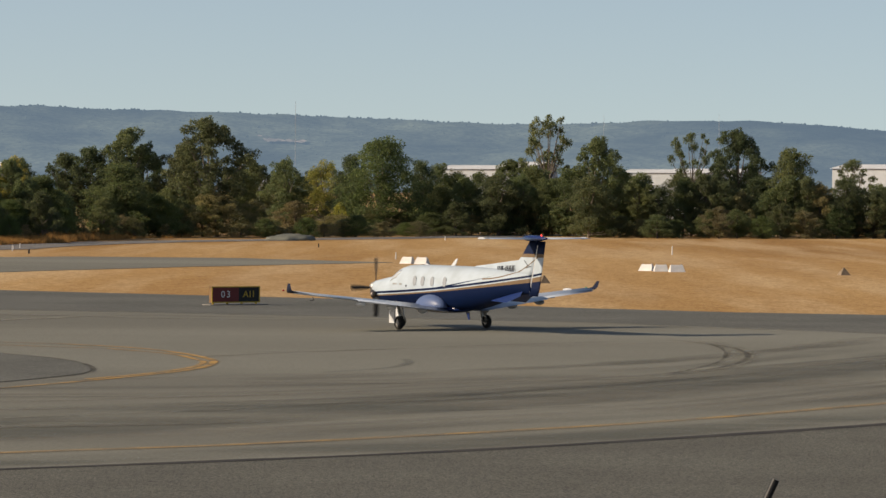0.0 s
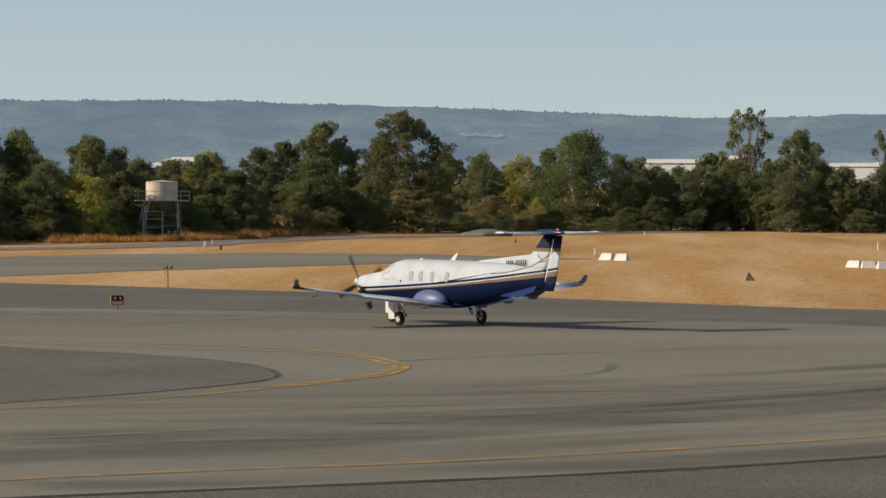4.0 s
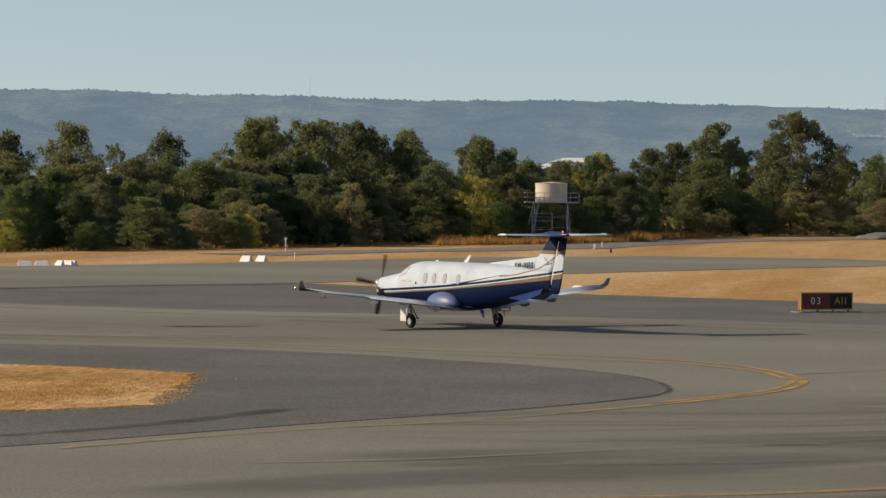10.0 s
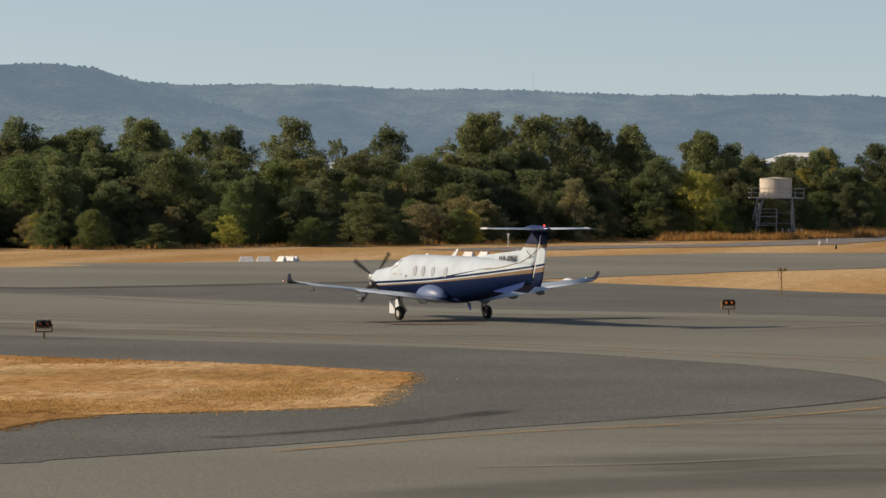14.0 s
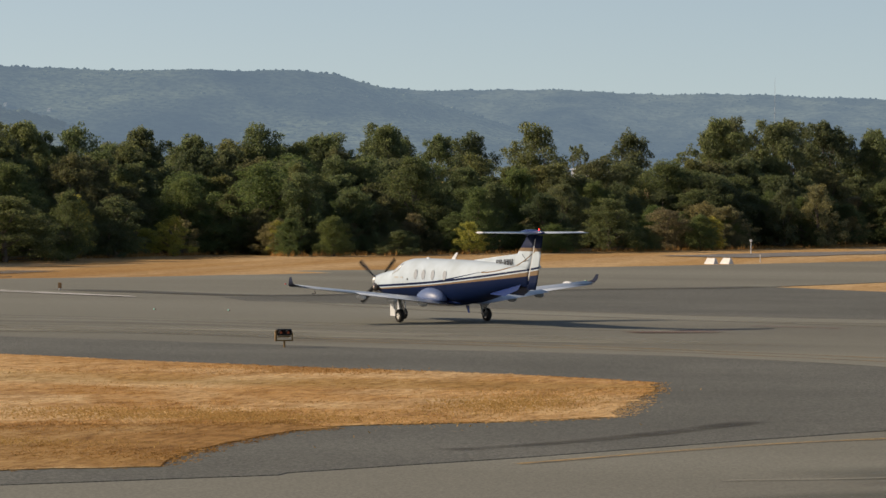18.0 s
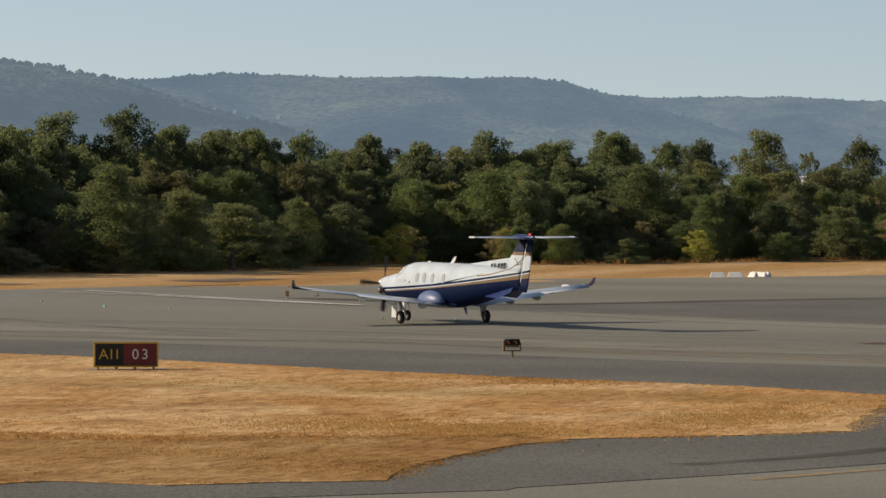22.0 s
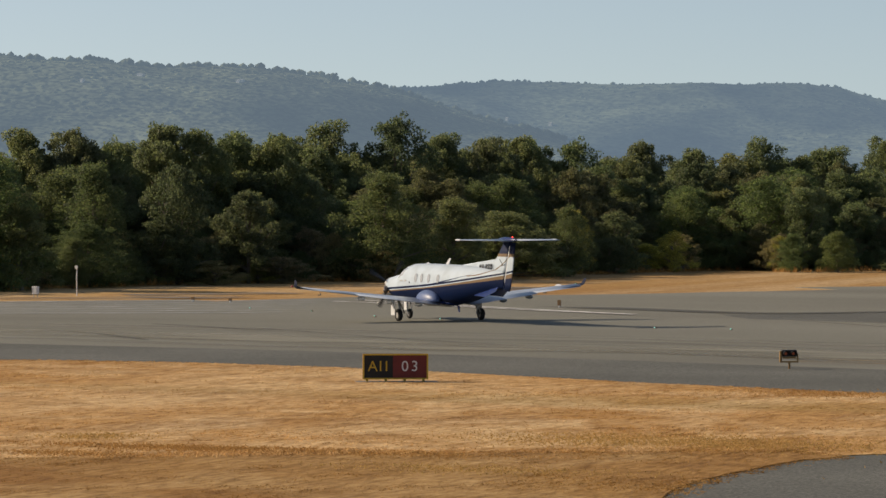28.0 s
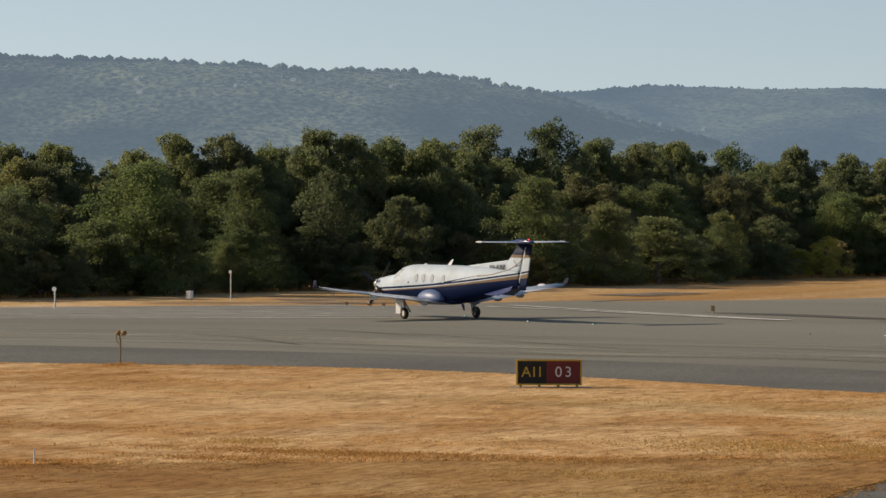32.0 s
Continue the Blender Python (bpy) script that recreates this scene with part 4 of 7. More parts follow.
KINDS = {k: [tree_kind(k, 11 * i + 5 + 97 * j) for j in range(3)] for i, k in enumerate(("gum", "dense", "dark", "yellow", "scrub", "sparse", "olive"))}
LABELS = {"gum": "tall eucalypt with an open olive-green crown", "dense": "dense rounded dark green tree", "dark": "broad dark green tree in the woodland belt", "olive": "rounded olive-brown tree in the woodland belt", "yellow": "low wattle bush with yellowish green leaves",
          "scrub": "low grey-green scrub bush at the woodland's edge", "sparse": "tall thin eucalypt with a sparse crown and bare limbs"}
for k, v in KINDS.items():
    for ob in v:
        tagged(ob, LABELS[k], "tree", "woodland belt behind the airfield")
USED, COUNT = set(), {}
tree_rng = random.Random(4)


def plant(kind, x, y, height, width, turn=None):
    COUNT[kind] = COUNT.get(kind, -1) + 1
    src = KINDS[kind][COUNT[kind] % 3]
    m = pose(x, y, -0.1, 0, 0, tree_rng.random() * 360 if turn is None else turn)
    if src.name in USED:
        ob = copy_thing(src, m)
    else:
        ob, src.matrix_world = src, m
        USED.add(src.name)
    width = max(width, 0.66 * height if kind not in ("sparse",) else 0.4 * height)
    wide = {"gum": 8.4, "sparse": 8.0}.get(kind, 8.0)
    ob.scale = (width / wide, width / wide, height / 9.9)
    return ob


# kind and place, height, width, in stretches from right to left
TREES = [
    ("sparse", (14.6, 523.8, 15.88, 7.92)), ("gum", (20.7, 504.6, 12.81, 8.00)), ("sparse", (33.3, 513.9, 13.54, 5.93)), ("gum", (40.0, 518.5, 14.17, 8.23)), ("dark", (46.0, 512.9, 11.63, 8.89)), ("sparse", (55.9, 527.0, 10.28, 7.24)),
    ("dark", (17.0, 503.7, 8.70, 8.71)), ("dark", (19.2, 493.6, 8.09, 7.83)), ("dark", (26.3, 513.3, 8.28, 8.14)), ("dark", (31.6, 513.0, 8.09, 8.14)), ("dark", (36.7, 512.7, 8.13, 8.88)), ("dark", (42.4, 512.2, 7.87, 8.88)),
    ("dark", (49.9, 516.6, 6.89, 8.21)), ("dark", (53.6, 511.2, 6.24, 7.40)), ("dark", (57.8, 510.7, 7.01, 8.13)), ("gum", (63.3, 520.2, 8.92, 8.29)), ("dark", (66.5, 509.7, 7.43, 8.87)), ("dense", (2.4, 524.0, 8.72, 7.54)), ("dark", (7.9, 503.9, 8.28, 8.71)),
    ("dark", (12.8, 513.8, 9.18, 8.14)), ("gum", (9.6, 519.9, 10.12, 4.49)), ("dense", (-6.8, 504.0, 13.18, 11.98)), ("dark", (-2.1, 514.0, 9.65, 6.66)), ("dark", (-19.7, 509.6, 10.05, 7.34)), ("yellow", (-15.2, 523.8, 9.92, 7.54)), ("gum", (-27.8, 479.2, 14.58, 11.43)), ("gum", (-31.4, 489.0, 11.37, 7.77)),
    ("dense", (-37.2, 462.9, 8.95, 10.60)), ("gum", (-38.8, 488.5, 13.39, 4.66)), ("gum", (-36.7, 493.6, 11.29, 5.71)), ("gum", (-43.1, 488.1, 11.03, 7.77)), ("gum", (-45.7, 482.8, 10.14, 7.00)), ("dark", (-51.8, 482.2, 9.52, 7.70)), ("yellow", (-49.2, 455.6, 7.44, 5.96)), ("dark", (-45.4, 453.9, 6.00, 4.94)),
    ("scrub", (-26.5, 475.6, 6.08, 8.25)), ("scrub", (-21.3, 488.0, 2.52, 5.64)), ("scrub", (-18.4, 504.4, 4.89, 6.91)), ("scrub", (-12.9, 497.4, 2.99, 7.89)), ("scrub", (-7.9, 502.5, 4.06, 9.41)), ("yellow", (-12.3, 504.9, 4.47, 3.27)), ("scrub", (-3.5, 507.2, 3.32, 8.04)), ("scrub", (-30.5, 470.9, 4.60, 5.45)), ("dark", (-31.9, 469.1, 6.06, 6.11)),
    ("scrub", (2.0, 532.1, 2.13, 3.83)), ("scrub", (27.6, 582.9, 1.28, 3.35)), ("scrub", (-24.0, 497.5, 4.95, 7.18)), ("dark", (-24.9, 499.4, 8.38, 6.48)), ("gum", (-24.3, 519.4, 9.65, 5.99)), ("dark", (-11.0, 509.9, 10.36, 7.34)),
    ("dark", (-52.7, 421.7, 8.70, 4.76)), ("dark", (-49.6, 427.1, 8.38, 4.21)), ("gum", (-47.5, 437.4, 9.14, 4.92)), ("dark", (0.2, 524.0, 9.34, 5.28)), ("dark", (5.4, 519.0, 8.56, 5.23)), ("dark", (24.5, 523.4, 8.84, 6.03)), ("dark", (-55.4, 476.8, 8.55, 6.23)),
    ("gum", (-83.2, 432.1, 12.90, 7.47)), ("gum", (-77.1, 433.2, 12.69, 8.09)), ("dark", (-72.5, 439.1, 11.97, 7.55)), ("dark", (-67.4, 434.8, 11.51, 7.47)), ("gum", (-61.7, 445.7, 11.21, 7.63)), ("dark", (-58.1, 446.2, 9.76, 5.09)), ("yellow", (-50.4, 467.3, 9.77, 5.31)), ("dark", (-65.8, 381.8, 6.29, 6.86)), ("dark", (-64.3, 425.2, 8.77, 7.91)),
    ("yellow", (-55.4, 403.6, 6.97, 7.21)), ("dark", (-69.1, 370.0, 5.12, 5.33)), ("scrub", (-62.4, 389.8, 5.02, 6.15)), ("dark", (-52.8, 411.4, 4.74, 5.87)), ("yellow", (-49.0, 437.3, 7.76, 5.60)), ("dark", (-43.3, 432.2, 5.50, 4.91)), ("dark", (-54.1, 446.7, 7.26, 5.72)), ("scrub", (-59.5, 393.8, 4.03, 5.64)), ("scrub", (-66.5, 373.0, 2.91, 5.37)),
    ("dark", (-111.2, 373.8, 10.40, 6.28)), ("gum", (-105.3, 375.5, 11.39, 7.09)), ("gum", (-102.2, 381.6, 10.45, 4.42)), ("dark", (-97.8, 377.5, 10.68, 5.46)), ("dark", (-90.6, 374.2, 11.44, 7.54)), ("sparse", (-89.6, 389.8, 9.58, 3.92)), ("dark", (-83.0, 381.1, 11.04, 6.55)), ("gum", (-75.6, 387.7, 12.21, 7.18)), ("gum", (-70.9, 393.7, 12.03, 6.71)), ("gum", (-67.7, 404.4, 12.10, 5.74)), ("dark", (-63.3, 405.1, 11.30, 6.31)), ("gum", (-56.9, 416.1, 10.77, 7.05)),
    ("dark", (-111.6, 363.3, 8.99, 5.85)), ("dense", (-91.3, 334.6, 8.49, 7.28)), ("dark", (-83.3, 360.5, 6.90, 6.73)), ("dense", (-75.9, 367.2, 8.40, 7.87)), ("dense", (-84.9, 331.3, 5.71, 4.55)), ("dark", (-80.3, 336.6, 5.06, 5.57)), ("dark", (-76.0, 342.3, 4.57, 5.64)), ("dark", (-65.3, 367.5, 5.90, 3.66)), ("scrub", (-62.7, 370.6, 6.33, 5.26)), ("dark", (-93.6, 322.2, 5.38, 6.10)), ("dark", (-96.0, 316.5, 6.60, 5.55)), ("scrub", (-69.1, 358.8, 4.40, 6.13)), ("scrub", (-72.6, 350.5, 4.15, 5.51)), ("yellow", (-55.2, 396.1, 6.83, 6.15)), ("dark", (-59.0, 395.6, 8.18, 6.15)), ("dark", (-72.3, 383.2, 8.36, 6.55)),
    ("dark", (-128.5, 320.2, 11.00, 5.52)), ("gum", (-125.5, 321.4, 10.67, 4.32)), ("gum", (-122.1, 322.7, 10.78, 5.28)), ("dark", (-118.4, 324.0, 10.79, 5.28)), ("gum", (-114.6, 330.7, 10.58, 6.33)), ("gum", (-112.0, 336.9, 9.96, 5.43)), ("dark", (-108.3, 343.3, 10.99, 6.51)), ("gum", (-104.9, 349.6, 9.98, 3.55)), ("dark", (-103.4, 350.0, 10.19, 5.08)), ("gum", (-98.5, 351.4, 10.99, 5.58)),
    ("dark", (-118.5, 308.0, 8.01, 6.42)), ("gum", (-112.7, 315.5, 8.31, 6.99)), ("dense", (-100.1, 318.5, 7.81, 8.82)), ("dense", (-104.9, 312.9, 6.47, 5.51)), ("dark", (-108.4, 283.2, 4.76, 8.85)), ("yellow", (-106.9, 292.2, 5.36, 4.11)), ("dense", (-103.4, 312.0, 3.60, 5.03)), ("yellow", (-105.2, 304.6, 2.36, 4.03)), ("dark", (-98.6, 326.5, 4.85, 7.11)), ("dark", (-105.7, 298.7, 4.87, 5.29)), ("scrub", (-110.0, 274.7, 3.44, 4.11)), ("dense", (-94.1, 345.1, 8.43, 7.46)),
    ("dark", (-132.0, 286.0, 10.68, 4.36)), ("gum", (-129.0, 287.4, 10.56, 4.79)), ("dark", (-126.6, 291.7, 11.64, 4.62)), ("dark", (-121.9, 293.7, 12.32, 6.38)), ("gum", (-119.9, 298.9, 10.74, 4.23)), ("gum", (-118.0, 302.8, 10.48, 3.60)), ("gum", (-116.9, 308.6, 10.64, 5.48)), ("gum", (-116.7, 255.7, 6.36, 5.05)), ("dense", (-119.2, 269.8, 5.41, 4.89)), ("dense", (-110.9, 265.7, 7.83, 7.55)), ("dark", (-108.5, 271.9, 5.87, 6.07)), ("dark", (-106.7, 278.1, 4.85, 7.82)), ("dense", (-104.5, 285.2, 5.48, 3.78)), ("scrub", (-110.1, 264.2, 2.48, 4.35)), ("scrub", (-114.7, 257.0, 2.12, 5.05)), ("scrub", (-116.6, 250.1, 1.81, 4.57)), ("scrub", (-108.8, 271.7, 2.00, 4.04)),
    ("gum", (-142.4, 246.9, 9.90, 3.91)), ("gum", (-140.2, 248.1, 9.84, 3.52)), ("gum", (-134.8, 251.1, 9.47, 3.52)), ("gum", (-133.5, 255.2, 10.54, 4.34)), ("gum", (-130.3, 256.8, 10.55, 4.34)), ("dark", (-129.1, 259.7, 10.03, 3.18)), ("gum", (-127.1, 262.9, 11.06, 6.00)), ("gum", (-124.6, 264.1, 10.78, 4.00)), ("dark", (-123.3, 268.0, 10.43, 3.84)), ("gum", (-121.1, 269.0, 10.28, 3.64)), ("dense", (-124.1, 232.2, 8.89, 8.29)), ("dark", (-134.6, 239.8, 7.93, 6.03)), ("dense", (-123.3, 245.8, 8.35, 5.65)), ("dark", (-119.7, 250.9, 8.30, 5.71)), ("dark", (-124.8, 228.4, 4.86, 6.76)), ("scrub", (-121.4, 234.0, 1.37, 2.24)), ("dense", (-121.2, 240.8, 4.45, 5.17)), ("gum", (-119.0, 261.1, 6.30, 4.92)), ("dark", (-120.2, 248.8, 4.22, 5.30)), ("scrub", (-119.4, 255.0, 3.42, 4.63)), ("gum", (-143.0, 240.7, 9.63, 4.22)), ("dark", (-128.0, 222.6, 6.78, 5.97)), ("dark", (-121.6, 232.3, 5.39, 5.38)), ("scrub", (-126.6, 223.8, 3.29, 4.57)), ("gum", (-146.2, 238.8, 9.81, 4.61)), ("dark", (-130.1, 218.2, 6.76, 5.91)), ("dark", (-132.3, 213.9, 6.74, 5.85)),
]
for kind, (x, y, h, w) in TREES:
    plant(kind, x, y, h, w)
for (x0, y0, h0, w0), (x1, y1, h1, w1), n in (((-0.5, 509.0, 8.03, 5.86), (30.2, 501.1, 7.74, 5.78), 11), ((30.4, 505.1, 8.05, 5.83), (62.7, 502.1, 7.25, 5.83), 12)):
    for i in range(n):
        f = (i + 0.6 * tree_rng.random()) / n
        plant(("dark", "gum", "dark", "scrub")[i % 4], x0 + (x1 - x0) * f, y0 + (y1 - y0) * f, (h0 + (h1 - h0) * f) * tree_rng.uniform(0.8, 1.08), w0)
# understorey along the foot of the belt and a rear rank that closes it
EDGE = [(-29.39, 463.59), (-44.64, 421.12), (-57.26, 379.60), (-69.02, 350.84), (-69.67, 351.03), (-83.56, 323.14), (-93.92, 306.48), (-98.11, 317.65), (-104.63, 294.40), (-109.31, 270.84), (-111.18, 290.47), (-112.84, 263.96), (-117.27, 253.31), (-118.64, 251.71), (-120.81, 237.65), (-125.93, 217.79), (-130.55, 206.27)]
edge = spline(EDGE, 6)
for i, p in enumerate(edge):
    r = p.length
    out = p.normalized()
    for back, lo, hi, kinds in ((4, 1.6, 3.4, ("scrub", "scrub", "dense", "olive")), (8, 2.6, 4.8, ("dense", "olive", "scrub", "dense")), (12, 4.5, 7.0, ("olive", "dark", "dense")), (18, 5.5, 7.6, ("olive", "dense", "gum")), (26, 6.5, 8.6, ("gum", "olive", "dark"))):
        q = p + out * (back + 6 * tree_rng.random()) + Vector((out.y, -out.x)) * tree_rng.uniform(-2.5, 2.5)
        k = tree_rng.choice(kinds)
        h = tree_rng.uniform(lo, hi) * (1.15 if i > 40 else 1.0)
        if i < 6 and back > 15:
            continue
        plant(k, q.x, q.y, h, tree_rng.uniform(0.8, 1.15) * min(h * 1.05, 7.5))

for i in range(26):
    f = i / 25
    plant(("dense", "olive", "scrub", "dark")[i % 4], -1.0 + 66 * f + tree_rng.uniform(-1, 1), 498 + 6 * math.sin(9 * f) + tree_rng.uniform(-3, 3), tree_rng.uniform(2.4, 4.6), tree_rng.uniform(3.6, 5.4))
for x, y, h in ((-21.0, 530, 8.4), (-17.2, 541, 8.8), (-13.0, 534, 8.2), (-25.0, 541, 8.6)):
    plant("olive", x, y, h, 6.5)
for i in range(12):
    plant(("scrub", "dense", "scrub")[i % 3], -23.0 + 1.9 * i + tree_rng.uniform(-0.6, 0.6), 470 + 2.2 * i + tree_rng.uniform(-3, 3), tree_rng.uniform(1.4, 3.0), tree_rng.uniform(3.4, 5.6))
for i, p in enumerate(edge[20::2]):
    q = p + p.normalized() * tree_rng.uniform(0.3, 3.0)
    plant(("dense", "yellow", "dark", "dense")[i % 4], q.x, q.y, tree_rng.uniform(2.0, 3.6), tree_rng.uniform(2.4, 4.0))
# rear ranks added behind the belt to keep the low sun off it
for i, p in enumerate(edge[34:]):
    out = p.normalized()
    for back in (38, 52):
        q = p + out * (back + 8 * tree_rng.random()) + Vector((out.y, -out.x)) * tree_rng.uniform(-3, 3)
        plant(tree_rng.choice(("olive", "gum", "dark")), q.x, q.y, tree_rng.uniform(7.5, 9.3), tree_rng.uniform(5.5, 7.5))
# unseen trees added past the left end, to shade the belt
for k in range(40):
    az, far = radians(33.0 + 2.6 * (k % 8) + 1.4 * tree_rng.random()), 268 + 19 * (k // 8) + 8 * tree_rng.random()
    plant(tree_rng.choice(("olive", "gum", "dark", "olive")), -far * math.sin(az), far * math.cos(az), tree_rng.uniform(9.0, 11.5), tree_rng.uniform(6.0, 8.0))


def loft_roof(w):
    bm = bmesh.new()
    v = [bm.verts.new(p) for p in ((-w / 2 - 0.4, -3.4, 2.2), (w / 2 + 0.4, -3.4, 2.2), (w / 2 + 0.4, 6.4, 2.2), (-w / 2 - 0.4, 6.4, 2.2), (-w / 2, 1.5, 3.8), (w / 2, 1.5, 3.8))]
    for f in ((0, 1, 5, 4), (2, 3, 4, 5), (1, 2, 5), (3, 0, 4), (3, 2, 1, 0)):
        bm.faces.new([v[i] for i in f])
    return bm


def on_hill(p):
    """Where the line of sight from the mound through p meets the hills."""
    eye = Vector((0, 0, 6.4))
    d = (Vector(p) - eye).normalized()
    hits = [h[0] for h in (tree.ray_cast(eye, d) for tree in HILLS) if h[0]]
    return min(hits, key=lambda h: h.length) if hits else None


# a pale bare clearing on the escarpment
CLEARING = hill_material("bare_hillside", (0.10, 0.085, 0.075), (0.17, 0.14, 0.12), (0.215, 0.305, 0.395), 0.36)
for (p0, p1, q0, q1) in (((-216, 4595, 60.0), (-166, 4597, 57.9), (-214, 4595, 56.7), (-169, 4597, 55.3)), ((-224, 4595, 64.0), (-208, 4595, 61.3), (-222, 4595, 62.7), (-207, 4595, 60.0))):
    bm = bmesh.new()
    last = None
    for i in range(13):
        f = i / 12
        pair = []
        for u, v, s in ((p0, p1, 1), (q0, q1, -1)):
            at = on_hill(Vector(u).lerp(Vector(v), f) + Vector((0, 0, 1.6 * noise.noise((i * 0.6, s, 2)))))
            if at:
                pair.append(bm.verts.new(at * 0.9975 + Vector((0, 0, 0.4))))
        if last and len(pair) == 2:
            bm.faces.new((last[0], last[1], pair[1], pair[0]))
        last = pair if len(pair) == 2 else None
    tagged(part("clearing", bm, CLEARING), "pale bare clearing on the far wooded hillside", kind="structure")
# a lone tree and small houses high on the wooded hill
x, y, z = (-1620, 3696, 111.1)
lone = thing("ridge_tree", Matrix.Translation((x, y, z - 3)), "lone hazy tree standing above the ridge", "tree")
part("trunk", rod(bmesh.new(), (0, 0, -6), (0, 0, 5), 0.6, 0.4, 6), HILL_NEAR, lone)
bm = bmesh.new()
for dx, dz, r in ((-2, 5.5, 2.2), (2.2, 6.2, 2.4), (0, 8.0, 2.6), (-1.6, 9.4, 1.6), (1.4, 9.8, 1.7)):
    ball(bm, (dx, 0, dz), r, r, r * 0.75, 8, 6)
for v in bm.verts:
    v.co += noise.noise_vector(v.co * 0.9) * 0.9
part("crown", bm, HILL_NEAR, lone)
for p, w in (((-1915, 3512, 115.5), 7), ((-1822, 3544, 108.9), 4), ((-1893, 3478, 101.8), 9), ((-1411, 3636, 71.1), 4), ((-1372, 3651, 66.3), 5), ((-1691, 3625, 109.1), 5), ((-1777, 3583, 114.5), 6), ((-1779, 3583, 114.9), 6), ((-1684, 3617, 109.3), 6)):
    at = on_hill(p)
    if not at:
        continue
    ob = thing("house", Matrix.Translation((at.x, at.y - 4, at.z)), "tiny pale house on the wooded hillside", "house", "houses on the hill")
    part("wall", box(bmesh.new(), -w / 2, w / 2, -3, 6, -4, 2.2), HAZY_WALL, ob)
    ob.scale = (0.7, 0.6, 0.55)
    part("roof", loft_roof(w), HAZY_WALL, ob)


# ---------------------------------------------------------------- the aeroplane (x forward, y left, z up; origin between the main wheels)
def livery(name, rough=0.5, gloss=0.06, coat=0.0):
    """White over dark blue, with a gold and a blue line sweeping up towards the tail, and a blue fin top."""
    m, nt, b = material(name, rough)
    b.inputs["Specular IOR Level"].default_value = gloss
    b.inputs["Coat Weight"].default_value, b.inputs["Coat Roughness"].default_value = coat, 0.06
    tc = nt.nodes.new("ShaderNodeTexCoord")
    sx = nt.nodes.new("ShaderNodeSeparateXYZ")
    nt.links.new(tc.outputs["Object"], sx.inputs[0])
    x, z = sx.outputs[0], sx.outputs[2]
    dx = maths(nt, "SUBTRACT", 4.4, x)
    base = maths(nt, "ADD", 1.36, maths(nt, "MULTIPLY", dx, 0.045))
    base = maths(nt, "ADD", base, maths(nt, "MULTIPLY", maths(nt, "POWER", maths(nt, "MAXIMUM", dx, 0.0), 2.0), 0.0025))
    d = maths(nt, "SUBTRACT", z, base)                       # height over the lower edge of the gold band

    def within(v, lo, hi):
        return maths(nt, "MULTIPLY", maths(nt, "GREATER_THAN", v, lo), maths(nt, "LESS_THAN", v, hi))
    wide = maths(nt, "ADD", 0.05, maths(nt, "MULTIPLY", maths(nt, "POWER", maths(nt, "MAXIMUM", maths(nt, "SUBTRACT", dx, 4.0), 0.0), 2.0), 0.0022))   # the gold band widens aft
    e = maths(nt, "SUBTRACT", d, wide)
    aft = maths(nt, "MAXIMUM", maths(nt, "SUBTRACT", -0.8, x), 0.0)
    e2 = maths(nt, "SUBTRACT", e, maths(nt, "ADD", 0.10, maths(nt, "MULTIPLY", aft, 0.055)))   # upper blue line that parts and tapers
    w2 = maths(nt, "SUBTRACT", 0.045, maths(nt, "MULTIPLY", aft, 0.011))
    white, blue, gold = (0.405, 0.466, 0.526), (0.0035, 0.010, 0.040), (0.165, 0.115, 0.070)
    c = mix(nt, white, blue, maths(nt, "LESS_THAN", d, 0.0))
    c = mix(nt, c, gold, within(d, -0.01, wide))
    c = mix(nt, c, blue, within(e, 0.045, 0.14))
    c = mix(nt, c, blue, maths(nt, "LESS_THAN", maths(nt, "ABSOLUTE", e2), w2))
    rise = maths(nt, "SUBTRACT", z, maths(nt, "ADD", 2.30, maths(nt, "MULTIPLY", maths(nt, "POWER", maths(nt, "MAXIMUM", maths(nt, "SUBTRACT", -4.2, x), 0.0), 2.0), 0.085)))
    c = mix(nt, c, gold, maths(nt, "MULTIPLY", maths(nt, "LESS_THAN", maths(nt, "ABSOLUTE", rise), 0.028), within(x, -7.6, -4.2)))
    c = mix(nt, c, blue, maths(nt, "GREATER_THAN", z, 3.42))
    c = mix(nt, c, gold, within(z, 3.27, 3.42))
    dirt = ramp(nt, noisy(nt, 1.2, 5.0), [(0.3, (0.86, 0.85, 0.83)), (0.6, (1, 1, 1))])
    nt.links.new(mix(nt, c, dirt, 1.0, "MULTIPLY"), b.inputs["Base Color"])
    return m


LIVERY = livery("aircraft_livery")
FIN_LIVERY = livery("fin_livery", 0.6, 0.10, 0.0)
AIR_WHITE = surface("aircraft_white", [(0.3, (0.50, 0.51, 0.52)), (0.7, (0.57, 0.58, 0.59))], 1.0, 20.0, rough=0.25, dark=0.05, bump_by=0.02)
AIR_BLUE = surface("aircraft_blue", [(0.3, (0.010, 0.022, 0.085)), (0.7, (0.014, 0.03, 0.12))], 1.0, 20.0, rough=0.22, dark=0.05, bump_by=0.02)
WING_SKIN = surface("wing_skin", [(0.3, (0.30, 0.35, 0.43)), (0.7, (0.40, 0.44, 0.51))], 0.7, 15.0, rough=0.3, dark=0.08, bump_by=0.02)
WINGLET = surface("winglet_paint", [(0.3, (0.008, 0.012, 0.03)), (0.7, (0.012, 0.017, 0.04))], 1.0, 20.0, rough=0.9, dark=0.05, bump_by=0.02)
